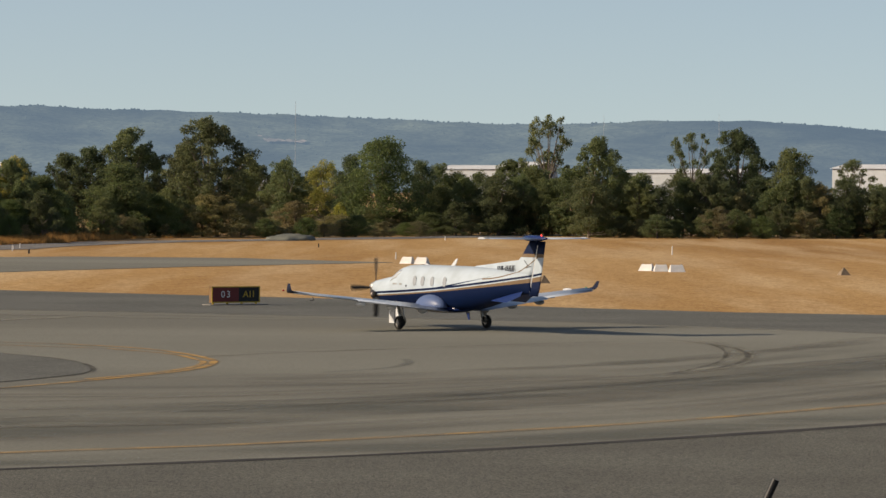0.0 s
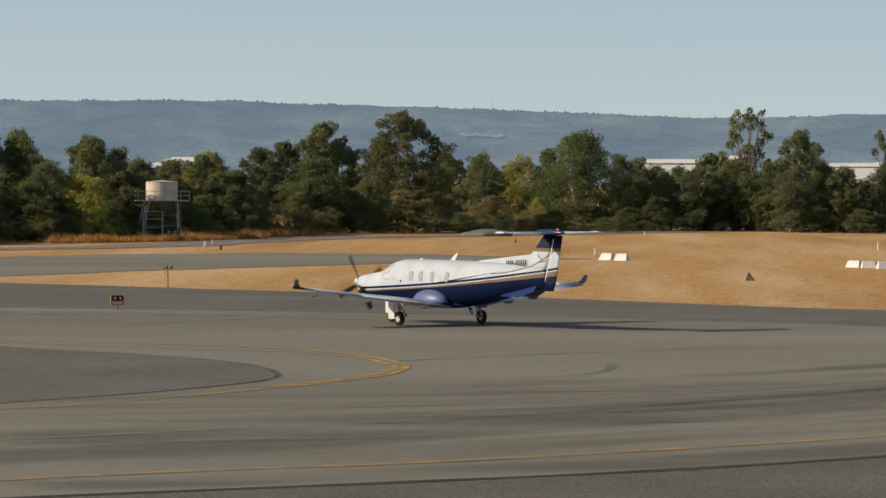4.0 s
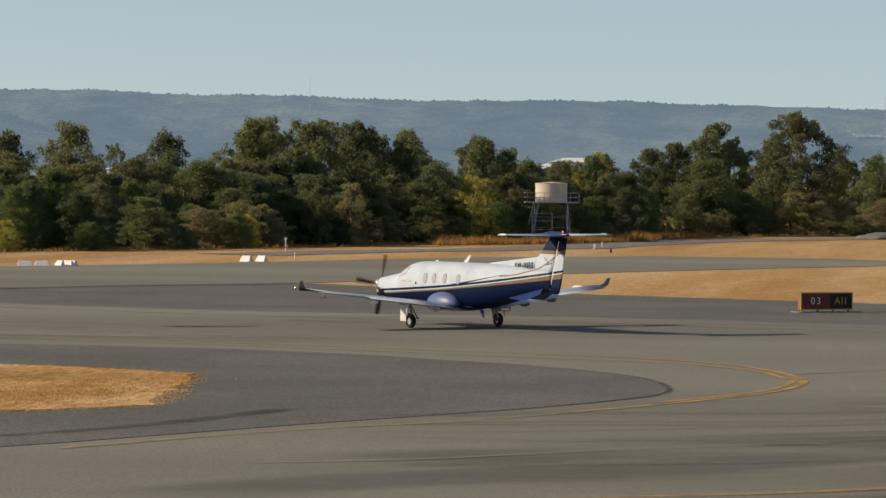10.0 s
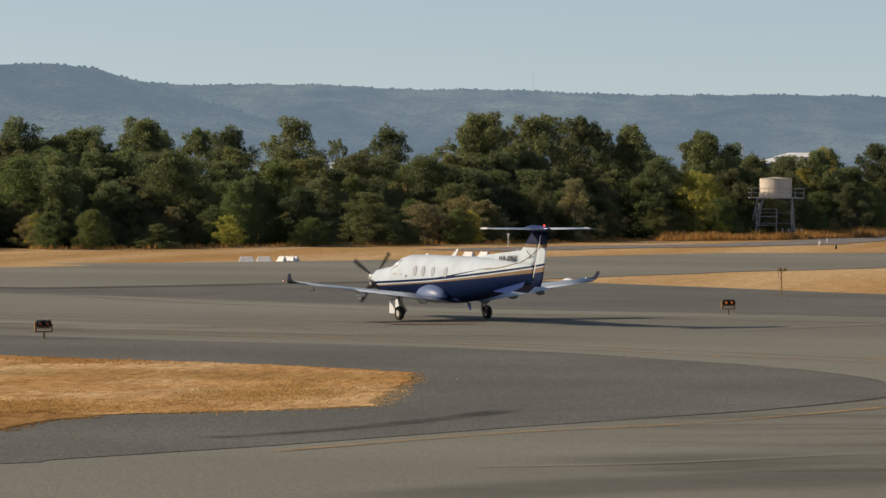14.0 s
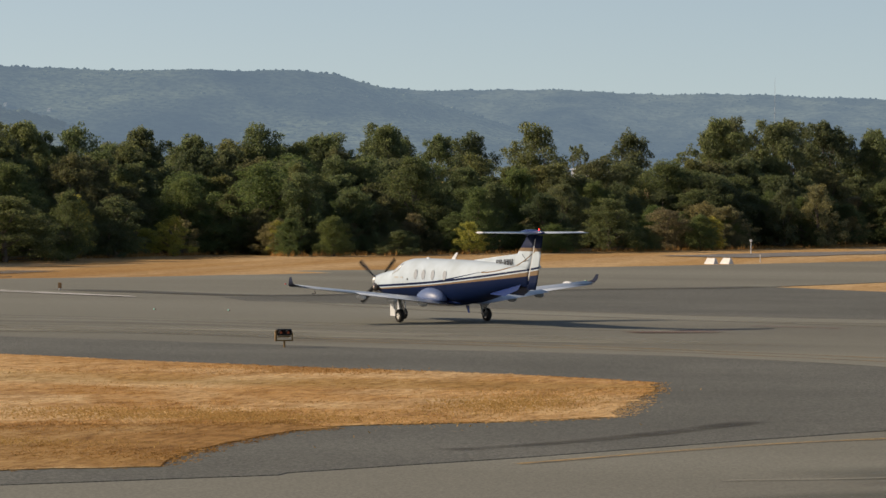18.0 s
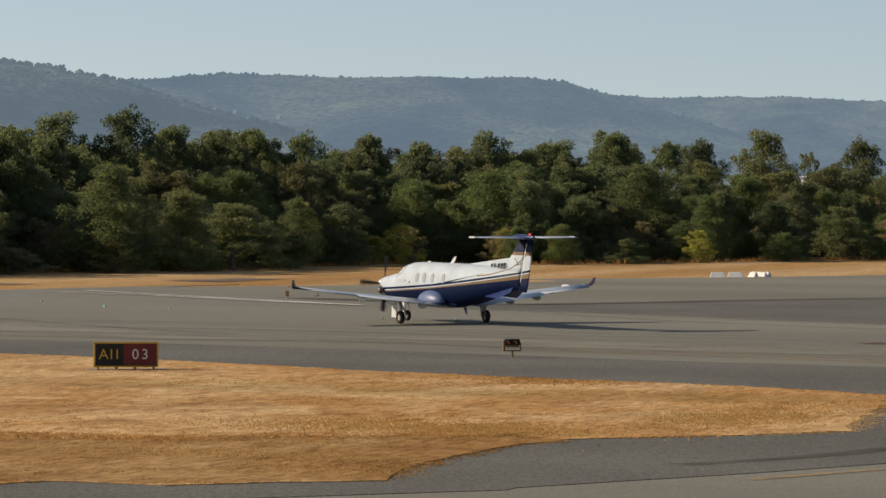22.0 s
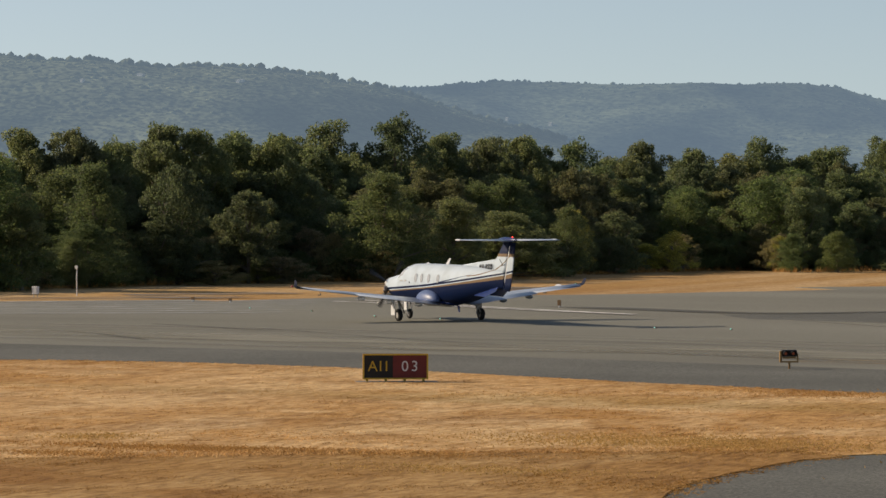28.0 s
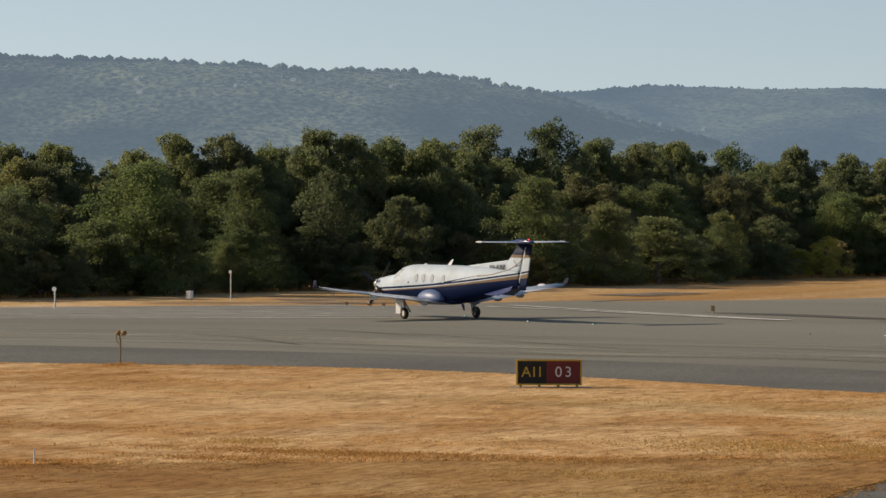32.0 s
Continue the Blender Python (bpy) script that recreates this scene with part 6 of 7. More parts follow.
# ---------------------------------------------------------------- signs, lights and other things on the field
def sign(name, place, end, height, left, right, label):
    """A lit taxiway sign: a long low box on short legs with two coloured faces."""
    a, b = Vector((*place, 0)), Vector((*end, 0))
    w = (b - a).length
    d = (b - a).normalized()
    m = Matrix.Translation((a + b) / 2) @ Euler((0, 0, math.atan2(d.y, d.x))).to_matrix().to_4x4()
    top = thing(name, m, label, "sign")
    lo = 0.07
    part("cabinet", box(bmesh.new(), -w / 2, w / 2, 0.0, 0.28, lo, height, 0.02), BROWN_POST, top, "yellow-brown sign cabinet")
    bm = bmesh.new()
    t = 0.05
    for q in ((-w / 2, w / 2, lo, lo + t), (-w / 2, w / 2, height - t, height), (-w / 2, -w / 2 + t, lo + t, height - t), (w / 2 - t, w / 2, lo + t, height - t)):
        box(bm, q[0], q[1], -0.025, -0.003, q[2], q[3])
    part("frame", bm, SIGN_YELLOW, top, "thin yellow frame")
    mid = -w / 2 + w * left[2]
    for (text, face, share, ink), x0, x1 in ((left, -w / 2 + t, mid), (right, mid, w / 2 - t)):
        panel = part("panel", box(bmesh.new(), x0, x1, -0.012, -0.003, lo + t, height - t), face, top, "")
        size = (height - lo) * 0.58
        steps = [size * (0.40 if ch == "1" else 0.66) for ch in text]
        at = (x0 + x1) / 2 - sum(steps) / 2
        for ch, step in zip(text, steps):
            cu = bpy.data.curves.new("letter", "FONT")
            cu.body, cu.size, cu.align_x, cu.align_y, cu.extrude = ch, size, "CENTER", "CENTER", 0.004
            tmp = bpy.data.objects.new("letter_curve", cu)
            scene.collection.objects.link(tmp)
            me = bpy.data.meshes.new_from_object(tmp.evaluated_get(bpy.context.evaluated_depsgraph_get()))
            bpy.data.objects.remove(tmp)
            me.materials.clear()
            me.materials.append(ink)
            ob = new("letter", me)
            ob.parent = panel
            ob.matrix_local = Matrix.LocRotScale((at + step / 2, -0.018, (lo + height) / 2), Euler((radians(90), 0, 0)), None)
            at += step
    for i in range(4):
        x = -w / 2 + 0.15 + (w - 0.3) * i / 3
        part("leg", box(bmesh.new(), x - 0.04, x + 0.04, 0.08, 0.2, -0.1, lo, 0.005), SIGN_YELLOW, top)
    part("plinth", box(bmesh.new(), -w / 2 - 0.25, w / 2 + 0.35, -0.3, 0.55, -0.1, -0.004, 0.02), GRAVEL, top, "flat grey concrete plinth")
    return top


sign("taxiway_sign", (-10.39, 194.98), (-7.96, 196.54), (-9.2, 195.8, 0.92, 0.30)[2], ("03", SIGN_RED, 0.56, SIGN_WHITE), ("A11", BLACK, 0.44, SIGN_YELLOW), "long low runway sign with red 03 and black A11 panels")
sign("taxiway_sign", (-54.60, 131.12), (-52.63, 132.12), (-53.6, 131.6, 0.93, 0.19)[2], ("A11", BLACK, 0.46, SIGN_YELLOW), ("03", SIGN_RED, 0.54, SIGN_WHITE), "long low runway sign with black A11 and red 03 panels")


def guard_light(place, size, lens=None):
    """Two hooded amber lamps side by side over a brown frame on a stem."""
    top = thing("runway_guard_light", pose(*place, 0, 0, 0, 30), "amber runway guard lamps in a black box on a post", "guard light", "runway guard lights")
    s = size
    part("lamp_box", box(bmesh.new(), -0.34 * s, 0.34 * s, 0.0, 0.22, 0.50 * s, 0.80 * s, 0.03), BLACK, top, "black lamp box")
    bm = box(bmesh.new(), -0.44 * s, -0.345 * s, -0.02, 0.10, 0.24 * s, 0.74 * s, 0.01)
    box(bm, 0.345 * s, 0.40 * s, -0.02, 0.06, 0.24 * s, 0.62 * s, 0.01)
    box(bm, -0.345 * s, 0.345 * s, -0.02, 0.06, 0.24 * s, 0.30 * s)
    box(bm, -0.30 * s, 0.30 * s, 0.02, 0.06, 0.42 * s, 0.495 * s)
    part("bracket", bm, BRACKET, top, "yellow-brown bracket")
    part("stem", rod(bmesh.new(), (0, 0.02, -0.1), (0, 0.02, 0.24 * s), 0.04), BRACKET, top)
    for x in (-0.17, 0.17):
        bm = bmesh.new()
        bmesh.ops.create_cone(bm, cap_ends=True, segments=14, radius1=0.06 * s, radius2=0.05 * s, depth=0.05, matrix=Matrix.LocRotScale((x * s, -0.02, 0.63 * s), Euler((radians(90), 0, 0)), None))
        part("lens", bm, lens or AMBER, top, "amber lens")
        bm = bmesh.new()                                     # round hood, open below and in front
        arc = [radians(a) for a in range(-20, 201, 20)]
        loft(bm, [[(x * s + r * s * math.cos(a), y, 0.64 * s + r * s * math.sin(a)) for a in arc] + [(x * s + (r - 0.015) * s * math.cos(a), y, 0.64 * s + (r - 0.015) * s * math.sin(a)) for a in reversed(arc)] for y, r in ((0.02, 0.13), (-0.20, 0.14))])
        part("visor", bm, BLACK, top, "black hood")


guard_light((-44.56, 147.11), 0.82, AMBER_DIM)
guard_light((-23.42, 183.99), 0.8)


def lamp_post(place, h, label):
    top = thing("field_light", pose(*place, 0), label, "field light")
    part("post", rod(bmesh.new(), (0, 0, -0.1), (0, 0, h * 0.72), 0.035, 0.03), BRACKET, top, "thin brown post")
    bm = rod(bmesh.new(), (0, 0, h * 0.7), (-0.05, 0, h * 0.86), 0.03)
    ball(bm, (-0.08, -0.02, h * 0.93), 0.1, 0.09, 0.1, 10, 8)
    rod(bm, (-0.05, 0, h * 0.78), (0.14, -0.02, h * 0.9), 0.02)
    ball(bm, (0.17, -0.03, h * 0.93), 0.11, 0.1, 0.1, 10, 8)
    part("lamp_head", bm, BRACKET, top, "two small weathered lamp heads", True)
    bm = bmesh.new()
    rod(bm, (-0.16, 0, h * 0.7), (-0.2, 0, h * 0.98), 0.012)
    rod(bm, (-0.16, 0, h * 0.7), (0, 0, h * 0.55), 0.012)
    part("cable", bm, BLACK, top)


lamp_post((-24.54, 213.38), 1.45, "twin obstruction lamp on a thin post beside the taxiway")
lamp_post((-75.21, 140.94), 1.25, "twin field lamp on a thin post in the grass")


patch("grass_hump", (-74.73, 140.07), 260, 0.2, 0.6, 0.09, STALKS, 77, "tuft of dry grass round the lamp post")


def marker_board(place, h):
    top = thing("marker_board", pose(*place, 0), "small dull brown runway marker board on a stub", "marker")
    part("board", box(bmesh.new(), -0.10, 0.10, -0.03, 0.03, 0.06, h, 0.01), BROWN_POST, top)
    part("stub", rod(bmesh.new(), (0, 0, -0.1), (0, 0, 0.07), 0.05), GALV, top)


marker_board((-78.24, 213.22), 0.38)
marker_board((-101.04, 214.42), 0.22)
marker_board((-98.27, 213.54), 0.22)


def white_post(place, h, w, name, label, cat, head=True):
    top = thing(name, pose(*place, 0), label, cat)
    part("post", rod(bmesh.new(), (0, 0, -0.1), (0, 0, h), 0.06 * w, 0.05 * w), SIGN_WHITE, top)
    if head:
        bm = bmesh.new()
        bmesh.ops.create_cone(bm, cap_ends=True, segments=16, radius1=0.17 * w, radius2=0.17 * w, depth=0.05, matrix=Matrix.LocRotScale((0, -0.08, h - 0.1), Euler((radians(90), 0, 0)), None))
        part("disc", bm, SIGN_WHITE, top, "round white disc")


white_post((-113.14, 223.46), (-113.1, 223.5, 1.74, 0.34)[2], 0.6, "distance_post", "tall white post with a round disc at the wood's edge", "post")
white_post((-113.87, 203.43), (-113.9, 203.4, 1.11, 0.32)[2], 0.8, "marker_post", "short weathered marker post in dry grass", "post")
white_post((-62.82, 337.98), (-62.8, 338.0, 1.15, 0.48)[2], 0.7, "distance_post", "pale marker post with a round disc by the scrub", "post")
white_post((-49.79, 90.60), 0.36, 0.4, "survey_stake", "thin grey survey stake in dry grass", "stake", False)
top = thing("equipment_box", pose(*(-113.54, 218.92), 0), "small white equipment box on short legs", "equipment box")
part("case", box(bmesh.new(), -0.17, 0.17, -0.15, 0.15, 0.12, 0.58, 0.02), SIGN_WHITE, top, "white sheet-metal case")
for x in (-0.13, 0.13):
    part("leg", box(bmesh.new(), x - 0.02, x + 0.02, -0.02, 0.02, -0.1, 0.13), GALV, top)
    part("vent", box(bmesh.new(), x - 0.03, x + 0.03, -0.158, -0.149, 0.2, 0.5), GALV, top)


def barrier(place, w, h, turn):
    """One whitewashed concrete block with sloping faces."""
    top = thing("concrete_block", pose(*place, 0, 0, 0, turn), "whitewashed wedge-shaped concrete block on the grass", "concrete block", "whitewashed blocks along the runway")
    bm = bmesh.new()
    loft(bm, [[(-w / 2, -h * 0.6, -0.1), (-w / 2, h * 0.75, -0.1), (-w * 0.40, h * 0.35, h * 0.85), (-w * 0.40, h * 0.05, h * 0.85)], [(w / 2, -h * 0.6, -0.1), (w / 2, h * 0.75, -0.1), (w * 0.40, h * 0.35, h * 0.85), (w * 0.40, h * 0.05, h * 0.85)]])
    bmesh.ops.bevel(bm, geom=bm.edges[:], offset=0.03, segments=1, affect="EDGES")
    part("block", bm, CONCRETE_WHITE, top)
    bm = bmesh.new()
    for x in (-w * 0.3, w * 0.3):
        rod(bm, (x, h * 0.2, h * 0.85 - 0.02), (x, h * 0.2, h * 0.85 + 0.06), 0.03)
    part("lifting_eye", bm, GALV, top)


BLOCKS = [(-1.6, 313.4, 0.61, 1.19), (-0.4, 311.7, 0.61, 1.19), (16.8, 290.9, 0.56, 1.20), (17.8, 289.1, 0.56, 1.11), (18.9, 287.4, 0.60, 1.19), (-58.3, 298.0, 0.48, 1.03), (-57.3, 298.9, 0.48, 1.03), (-67.4, 277.9, 0.38, 1.85),
          (-69.6, 275.2, 0.37, 1.11), (-68.6, 276.2, 0.37, 1.11), (-67.6, 277.2, 0.37, 0.80), (-66.9, 278.1, 0.37, 0.80)]
for i, (x, y, h, w) in enumerate(BLOCKS):
    barrier((x, y), w, max(0.35, h * 0.9), (9 if i in (3, 4, 8, 9) else -32) + 4 * math.sin(i * 1.7))


# ---- water tank on its steel stand
def tank_tower(p, total, wide):
    x, y = p
    top = thing("water_tank_tower", pose(x, y, 0, 0, 0, 12), "cream water tank on a galvanised steel stand with ladder", "water tank")
    k = total
    deck = k * 0.66
    r = wide * 0.31
    bm = bmesh.new()
    bmesh.ops.create_cone(bm, cap_ends=True, segments=32, radius1=r, radius2=r, depth=k - deck - 0.1, matrix=Matrix.Translation((0, 0, (deck + k) / 2 - 0.03)))
    part("tank", bm, TANK, top, "round cream sheet-metal tank")
    bm = bmesh.new()
    bmesh.ops.create_cone(bm, cap_ends=True, segments=32, radius1=r * 1.03, radius2=0.05, depth=0.12, matrix=Matrix.Translation((0, 0, k - 0.02)))
    part("tank_roof", bm, TANK, top, "shallow conical lid")
    part("platform", box(bmesh.new(), -wide / 2, wide / 2, -wide * 0.42, wide * 0.42, deck - 0.07, deck + 0.02, 0.01), GALV, top, "steel platform")
    for sx in (-1, 1):
        for sy in (-1, 1):
            part("stand_leg", rod(bmesh.new(), (sx * r * 1.15, sy * r, -0.1), (sx * r * 0.95, sy * r * 0.9, deck - 0.1), 0.04), GALV, top)
        part("brace", rod(bmesh.new(), (sx * r * 1.1, -r, 0.3), (sx * r * 0.95, r * 0.9, deck - 0.4), 0.035), GALV, top)
        part("brace", rod(bmesh.new(), (sx * r * 1.1, r, 0.3), (sx * r * 0.95, -r * 0.9, deck - 0.4), 0.035), GALV, top)
    for z in (0.35, 0.62):
        part("cross_beam", rod(bmesh.new(), (-r * 1.1, -r, deck * z), (r * 1.1, -r, deck * z), 0.03), GALV, top)
    for i in range(7):
        a = (-wide / 2 + wide * i / 6)
        part("rail_post", rod(bmesh.new(), (a, -wide * 0.42, deck), (a, -wide * 0.42, deck + 0.95), 0.025), GALV, top)
    for z in (0.5, 0.95):
        bm = rod(bmesh.new(), (-wide / 2, -wide * 0.42, deck + z), (wide / 2, -wide * 0.42, deck + z), 0.025)
        rod(bm, (-wide / 2, -wide * 0.42, deck + z), (-wide / 2, wide * 0.42, deck + z), 0.025)
        rod(bm, (wide / 2, -wide * 0.42, deck + z), (wide / 2, wide * 0.42, deck + z), 0.025)
        part("rail", bm, GALV, top)
    # inclined ladder with its frame
    bm = bmesh.new()
    for s in (-0.3, 0.3):
        rod(bm, (-wide * 0.5 + s, -wide * 0.5, 0), (-wide * 0.32 + s, -wide * 0.42, deck), 0.04)
    for i in range(12):
        f = (i + 0.5) / 12
        c = Vector((-wide * 0.5, -wide * 0.5, 0)).lerp(Vector((-wide * 0.32, -wide * 0.42, deck)), f)
        rod(bm, c + Vector((-0.3, 0, 0)), c + Vector((0.3, 0, 0)), 0.025, n=5)
    part("ladder", bm, GALV, top, "steep steel ladder")
    bm = box(bmesh.new(), -wide * 0.42, -wide * 0.405, -wide * 0.55, -wide * 0.5, -0.1, deck * 0.72)
    box(bm, -wide * 0.035, -wide * 0.02, -wide * 0.55, -wide * 0.5, -0.1, deck * 0.72)
    for z in (0.3, 0.52, 0.71):
        box(bm, -wide * 0.42, -wide * 0.02, -wide * 0.54, -wide * 0.51, deck * z - 0.025, deck * z + 0.025)
    part("access_frame", bm, GALV, top, "galvanised access frame")
    bm = rod(bmesh.new(), (wide * 0.28, -wide * 0.35, 0), (wide * 0.28, -wide * 0.35, deck), 0.06)
    for k in (0.1, 0.22, 0.34, 0.46):
        rod(bm, (wide * k, -wide * 0.45, -0.1), (wide * k, -wide * 0.45, deck * 0.22), 0.09)
    part("pipework", bm, GALV, top, "pale downpipes")


_t = (-48.7, 409.3, 5.99, 5.30)
tank_tower((_t[0], _t[1]), _t[2], _t[3])


# ---- warehouses behind the trees
def warehouse(p, w, h, depth, label, wall=SHED_WALL, roof=SHED_ROOF, bays=6):
    x, y = p
    top = thing("warehouse", Matrix.Translation((x, y, 0)) @ Euler((0, 0, -math.atan2(x, y) - 0.5)).to_matrix().to_4x4(), label, "building")
    part("wall", box(bmesh.new(), -w / 2, w / 2, 0, depth, -0.2, h * 0.92, 0.05), wall, top, "pale sheet-clad wall")
    bm = loft(bmesh.new(), [[(-w / 2 - 0.4, -0.4, h * 0.925), (-w / 2 - 0.4, depth / 2, h), (-w / 2 - 0.4, depth + 0.4, h * 0.925), (-w / 2 - 0.4, depth / 2, h - 0.25)], [(w / 2 + 0.4, -0.4, h * 0.925), (w / 2 + 0.4, depth / 2, h), (w / 2 + 0.4, depth + 0.4, h * 0.925), (w / 2 + 0.4, depth / 2, h - 0.25)]])
    part("roof", bm, roof, top, "low-pitched grey metal roof")
    for i in range(bays):
        cx = -w / 2 + w * (i + 0.5) / bays
        part("roller_door", box(bmesh.new(), cx - w / bays * 0.3, cx + w / bays * 0.3, -0.06, -0.004, 0, h * 0.5), roof, top, "grey roller door")


for (x, y, h, w), label, wall in (((6.4, 760.0, 10.41, 16.26), "long pale warehouse behind the trees", SHED_WALL), ((14.2, 769.9, 11.19, 7.69), "white warehouse behind the trees", SHED_WALL), ((44.2, 798.8, 10.04, 19.38), "long warehouse with a grey roof behind the trees", SHED_WALL),
                                  ((55.2, 848.2, 10.46, 18.15), "white warehouse behind the trees", SHED_WALL), ((74.4, 696.0, 10.66, 13.00), "tall white warehouse behind the trees", SHED_WALL), ((-34.3, 699.2, 7.32, 6.00), "white shed behind the trees", SHED_WALL), ((-85.9, 714.9, 9.20, 6.08), "white shed behind the trees", SHED_WALL),
                                  ((-85.1, 684.7, 8.77, 2.53), "blue shed behind the trees", SHED_BLUE), ((-83.1, 715.2, 10.14, 6.17), "pale shed behind the trees", SHED_WALL), ((-146.3, 633.3, 7.99, 3.64), "pale shed behind the trees", SHED_WALL), ((-117.7, 639.3, 7.76, 3.66), "pale shed behind the trees", SHED_WALL)):
    warehouse((x, y), w, h, 10, label, wall)


def mast(p, h, r, label, lattice):
    top = thing("radio_mast" if lattice else "pole", pose(p[0], p[1], 0), label, "mast")
    part("shaft", rod(bmesh.new(), (0, 0, -0.2), (0, 0, h), r, r * 0.5), GALV, top)
    if lattice:
        bm = bmesh.new()
        for i in range(8):
            rod(bm, (-r * 2, 0, h * (0.55 + 0.05 * i)), (r * 2, 0, h * (0.575 + 0.05 * i)), r * 0.3, n=5)
        part("bracing", bm, GALV, top)


_m = (-76.3, 595.1, 10.73, 0.34)
mast(_m, _m[2], 0.14, "slim grey pole above the trees", False)
for _m in ((-167.3, 4296.7, 96.59, 1.81), (161.9, 4296.9, 84.46, 1.81), (284.4, 4290.6, 86.32, 1.81), (-773.2, 4229.9, 111.23, 1.81)):
    mast(_m, _m[2], 0.22, "thin lattice mast on the ridge", True)


# ---- perimeter fence on the right, bollards, mound, rock
def fence(pts, n, h, name, label, mesh=True):
    top = thing(name, Matrix(), label, "fence")
    line = spline(pts, 8)
    for i in range(n):
        f = i / (n - 1) * (len(line) - 1)
        a = line[int(f)].lerp(line[min(int(f) + 1, len(line) - 1)], f % 1)
        part("post", rod(bmesh.new(), (a.x, a.y, -0.2), (a.x, a.y, h), 0.06, n=6), BLACK if mesh else GALV, top)
    for z in (0.1, 0.35, 0.6, 0.85, 0.98):
        bm = bmesh.new()
        for a, b in zip(line, line[1:]):
            rod(bm, (a.x, a.y, h * z), (b.x, b.y, h * z), 0.018, n=4)
        part("rail", bm, BLACK if mesh else GALV, top)
    if mesh:
        bm = bmesh.new()
        for a, b in zip(line, line[1:]):
            n = max(2, int((b - a).length / 0.22))
            for i in range(n):
                q = a.lerp(b, i / n)
                rod(bm, (q.x, q.y, 0), (q.x, q.y, h), 0.012, n=3)
        ob = part("wire", bm, BLACK, top)
        tagged(ob, kind="stuff")


fence([(-27.59, 520.99), (-16.63, 541.78), (-0.84, 566.07), (15.22, 589.68)], 14, 2.6, "security_fence", "dark steel mesh security fence before the trees")
fence([(4.72, 534.81), (17.61, 525.91), (37.25, 532.48), (66.55, 562.91)], 22, 0.9, "wire_fence", "low post-and-wire fence across dry grass", False)


def bollard(x, y, h, w, mat, label):
    top = thing("bollard", pose(x, y, 0), label, "bollard", "small marker posts in the grass")
    part("post", rod(bmesh.new(), (0, 0, -0.1), (0, 0, h), w / 2, w / 2.4), mat, top)
    part("cap", ball(bmesh.new(), (0, 0, h), w / 2, w / 2, w / 3, 10, 6), mat, top)


for (x, y, h, w), mat in (((22.8, 366.1, 1.08, 0.27), SIGN_WHITE), ((-2.8, 333.6, 0.75, 0.24), SIGN_WHITE), ((-11.6, 397.6, 0.42, 0.29), BLACK), ((-36.2, 350.3, 0.39, 0.26), BLACK), ((-39.7, 369.1, 0.47, 0.22), SIGN_WHITE), ((62.2, 626.4, 0.54, 0.54), BLACK), ((1.2, 459.5, 0.54, 0.27), SIGN_WHITE), ((-40.1, 378.8, 0.57, 0.21), SIGN_WHITE), ((-36.0, 348.0, 0.36, 0.29), BLACK), ((-39.1, 362.8, 0.67, 0.20), SIGN_WHITE), ((-56.2, 306.8, 0.72, 0.17), SIGN_WHITE)):
    bollard(x, y, max(h * 0.65, 0.22), max(w * 0.5, 0.07), mat, "small white marker post in dry grass" if mat is SIGN_WHITE else "small dark marker stub in dry grass")


def mound(p, w, h, mat, label, name, cat):
    bm = ball(bmesh.new(), (0, 0, 0), w / 2, w / 3, h, 28, 16)
    for v in bm.verts:
        v.co *= 1 + 0.25 * noise.noise(v.co * 1.3 + Vector((p[0], 0, 0)))
        v.co.z = max(v.co.z, -0.1)
    ob = part(name, bm, mat, smooth=True)
    ob.location = (p[0], p[1], 0)
    return tagged(ob, label, cat)


# the heap by the road is gravel
_t = (-16.5, 447.9, 0.95, 5.18)
mound(_t, _t[3] * 1.1, _t[2] * 0.7, WORN, "low heap of grey gravel beside the road", "gravel_heap", "mound")
for _t in ((30.7, 280.3, 0.48, 0.95), (8.1, 249.6, 0.44, 0.85)):
    top = thing("marker_pyramid", pose(_t[0], _t[1], 0, 0, 0, 62), "small pale concrete pyramid marker in dry grass", "marker", "pyramid markers in the grass")
    bm = bmesh.new()
    bmesh.ops.create_cone(bm, cap_ends=True, segments=4, radius1=_t[3] * 0.62, radius2=0.06, depth=_t[2] + 0.1, matrix=Matrix.Translation((0, 0, _t[2] / 2 - 0.05)))
    bmesh.ops.bevel(bm, geom=bm.edges[:], offset=0.02, segments=1, affect="EDGES")
    part("pyramid", bm, DIRT, top)
fringe = [(p.x, p.y) for p in edge] + [(p.x * 1.012, p.y * 1.012) for p in reversed(edge)]
tufts("fringe_grass", fringe, 12000, 0.5, 8, "tall dry grass along the foot of the woodland", clumpy=True, mat=RUSTY)
for k, line in enumerate(([(-55.52, 376.26), (-47.87, 390.20), (-39.05, 412.98)], [(-44.20, 395.60), (-35.01, 453.90), (-46.11, 430.74)])):
    tufts("fringe_grass", line + [(x * 1.02, y * 1.02) for x, y in reversed(line)], 4000, 1.0, 11 + k, "tall rusty dry grass round the tank stand", clumpy=True, mat=RUSTY)
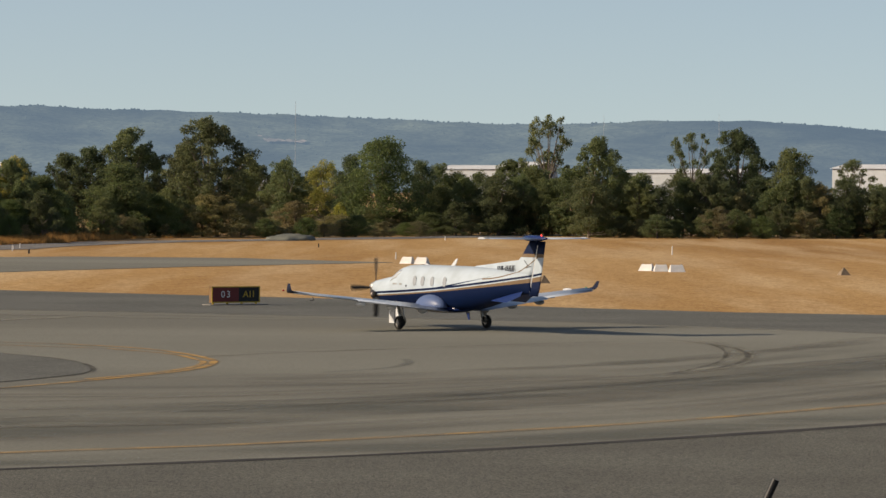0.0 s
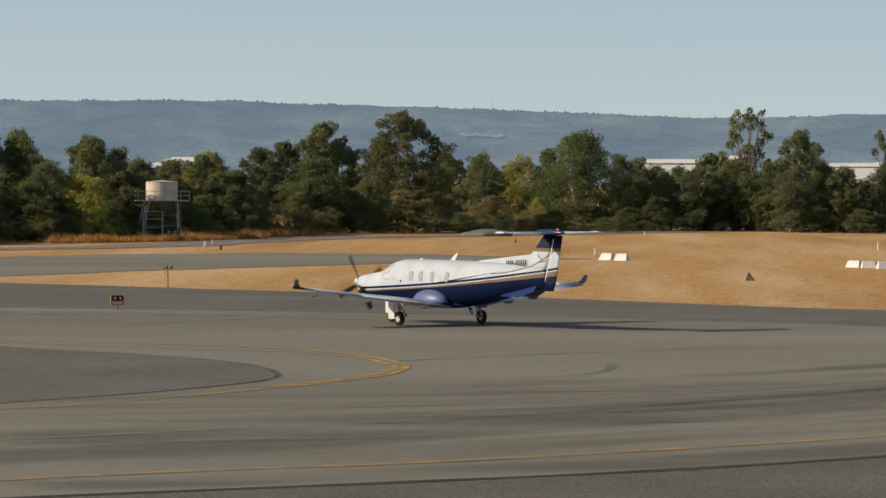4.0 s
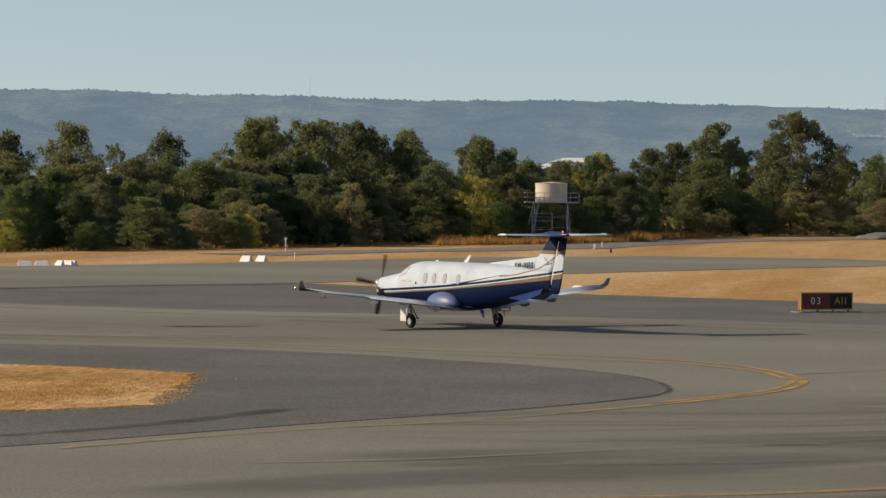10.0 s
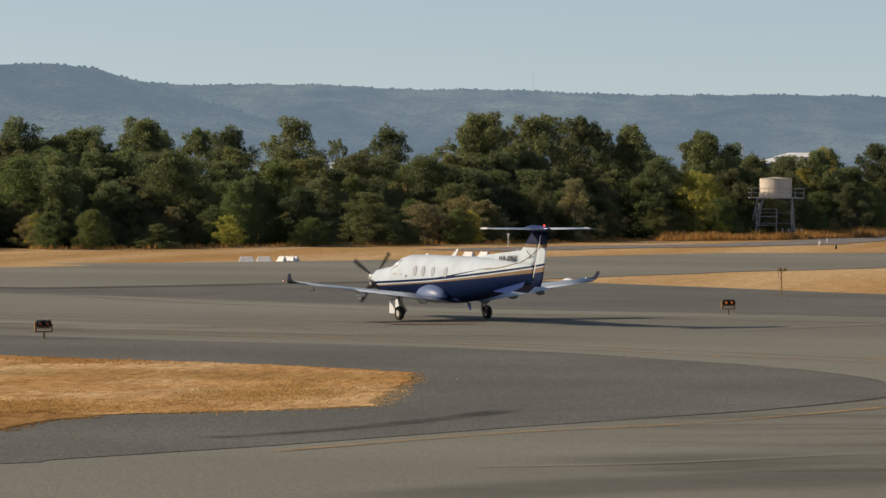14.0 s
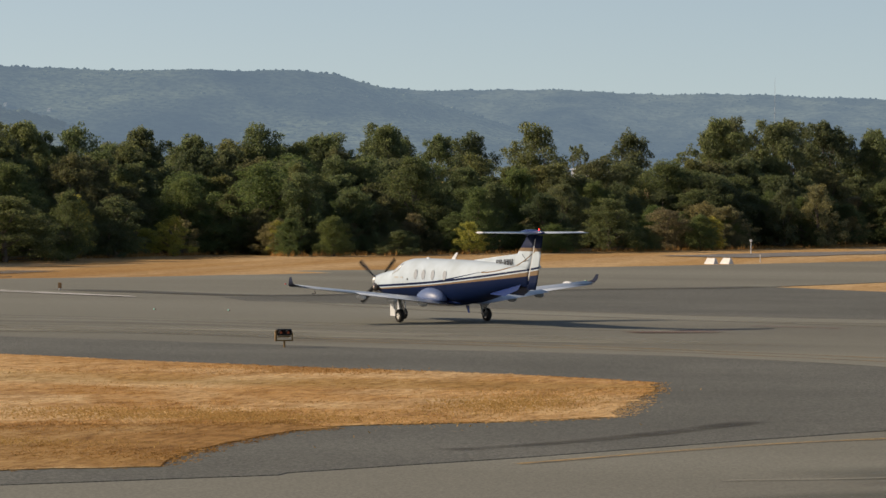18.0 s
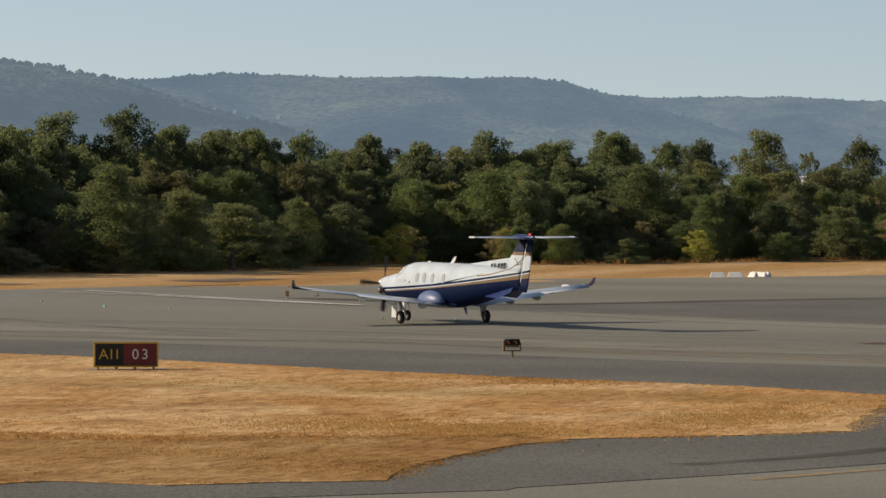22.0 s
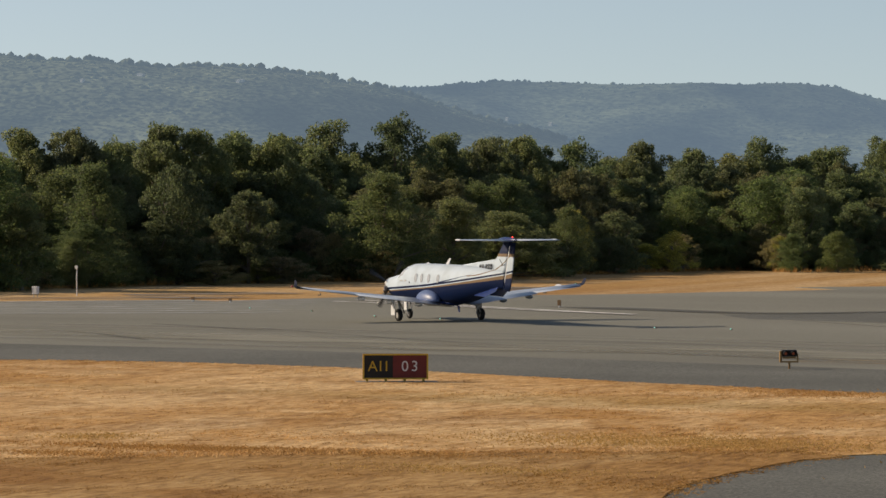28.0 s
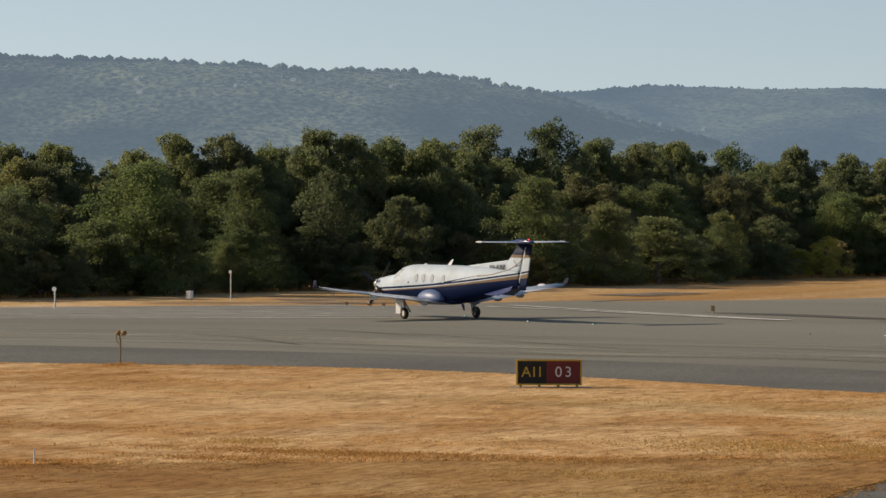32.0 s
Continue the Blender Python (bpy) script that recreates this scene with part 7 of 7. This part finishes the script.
# runway lights set in the asphalt
for p in ((-92.58, 203.97), (-87.63, 201.03), (-81.40, 194.89), (-76.87, 192.62), (-87.61, 200.96), (-62.88, 184.97), (-59.07, 184.72), (-62.86, 184.93), (-81.16, 194.38)):
    top = thing("inset_runway_light", pose(*p, -0.05), "small flush runway light in the asphalt", "runway light", "flush runway lights")
    bm = bmesh.new()
    bmesh.ops.create_cone(bm, cap_ends=True, segments=12, radius1=0.08, radius2=0.055, depth=0.05, matrix=Matrix.Translation((0, 0, 0.03)))
    part("housing", bm, BROWN_POST, top)
    part("lens", box(bmesh.new(), -0.02, 0.02, -0.07, -0.045, 0.025, 0.05, 0.005), GREEN_LENS, top)

# near fence post and wire close below the camera
_p = (8.17, 63.22)
top = thing("fence_post", pose(_p[0], _p[1], 0, 0, 24, 0), "leaning dark post with loose wire", "post")
part("post", rod(bmesh.new(), (0, 0, -0.3), (0, 0, 0.62), 0.075, 0.075, 12), BLACK, top)
bm = bmesh.new()
for i in range(14):
    a, b = [(0.45 + 0.28 * math.cos(t), 0, 0.05 + 0.18 * math.sin(t) + 0.1 * t / 6) for t in (i * 0.45, (i + 1) * 0.45)]
    rod(bm, a, b, 0.012, n=5)
part("wire", bm, BLACK, top)


# ---------------------------------------------------------------- movement
# seconds and the lean of the blades in degrees
PHASES = [(0, 0), (1, 12), (2, 54), (3, 0), (6, 10), (7, 39), (8, 74), (9, 86), (10, 10), (11, 33), (12, 73), (13, 0), (14, 35), (17, 17), (18, 42), (19, 74), (20, 15), (21, 63), (22, 4), (23, 52), (24, 0), (25, 40), (28, 30), (29, 20), (30, 10), (31, 30), (32, 30)]


def motions():
    rows = [(t, pose(x, y, -0.05, 0, 0, h)) for t, x, y, h in TAXI]
    walk(PLANE, rows)
    # wheels roll with the distance gone
    ts = [i * 0.1 for i in range(321)]
    tt = [r[0] for r in TAXI]
    px, py = (np.interp(ts, tt, [r[k] for r in TAXI]) for k in (1, 2))
    way = np.concatenate([[0], np.cumsum(np.hypot(np.diff(px), np.diff(py)))])
    for hub, r in WHEELS:
        loc = hub.location.copy()
        walk(hub, [(t, Matrix.Translation(loc) @ Euler((0, s / r, 0)).to_matrix().to_4x4()) for t, s in zip(ts, way)])
    # propeller: a fast turn, with the blades where they stand at the given seconds
    loc = PROPELLER.location.copy()
    turn, angles = float(PHASES[0][1]), [float(PHASES[0][1])]
    for (t0, a0), (t1, a1) in zip(PHASES, PHASES[1:]):
        n = round((t1 - t0) * FPS)
        gone = round((80.0 * n - (a1 - a0)) / 90) * 90 + a1 - a0
        angles += [turn + gone * (i + 1) / n for i in range(n)]
        turn += gone
    walk(PROPELLER, [(f / FPS, Matrix.Translation(loc) @ Euler((radians(a), 0, 0)).to_matrix().to_4x4()) for f, a in enumerate(angles)])


motions()
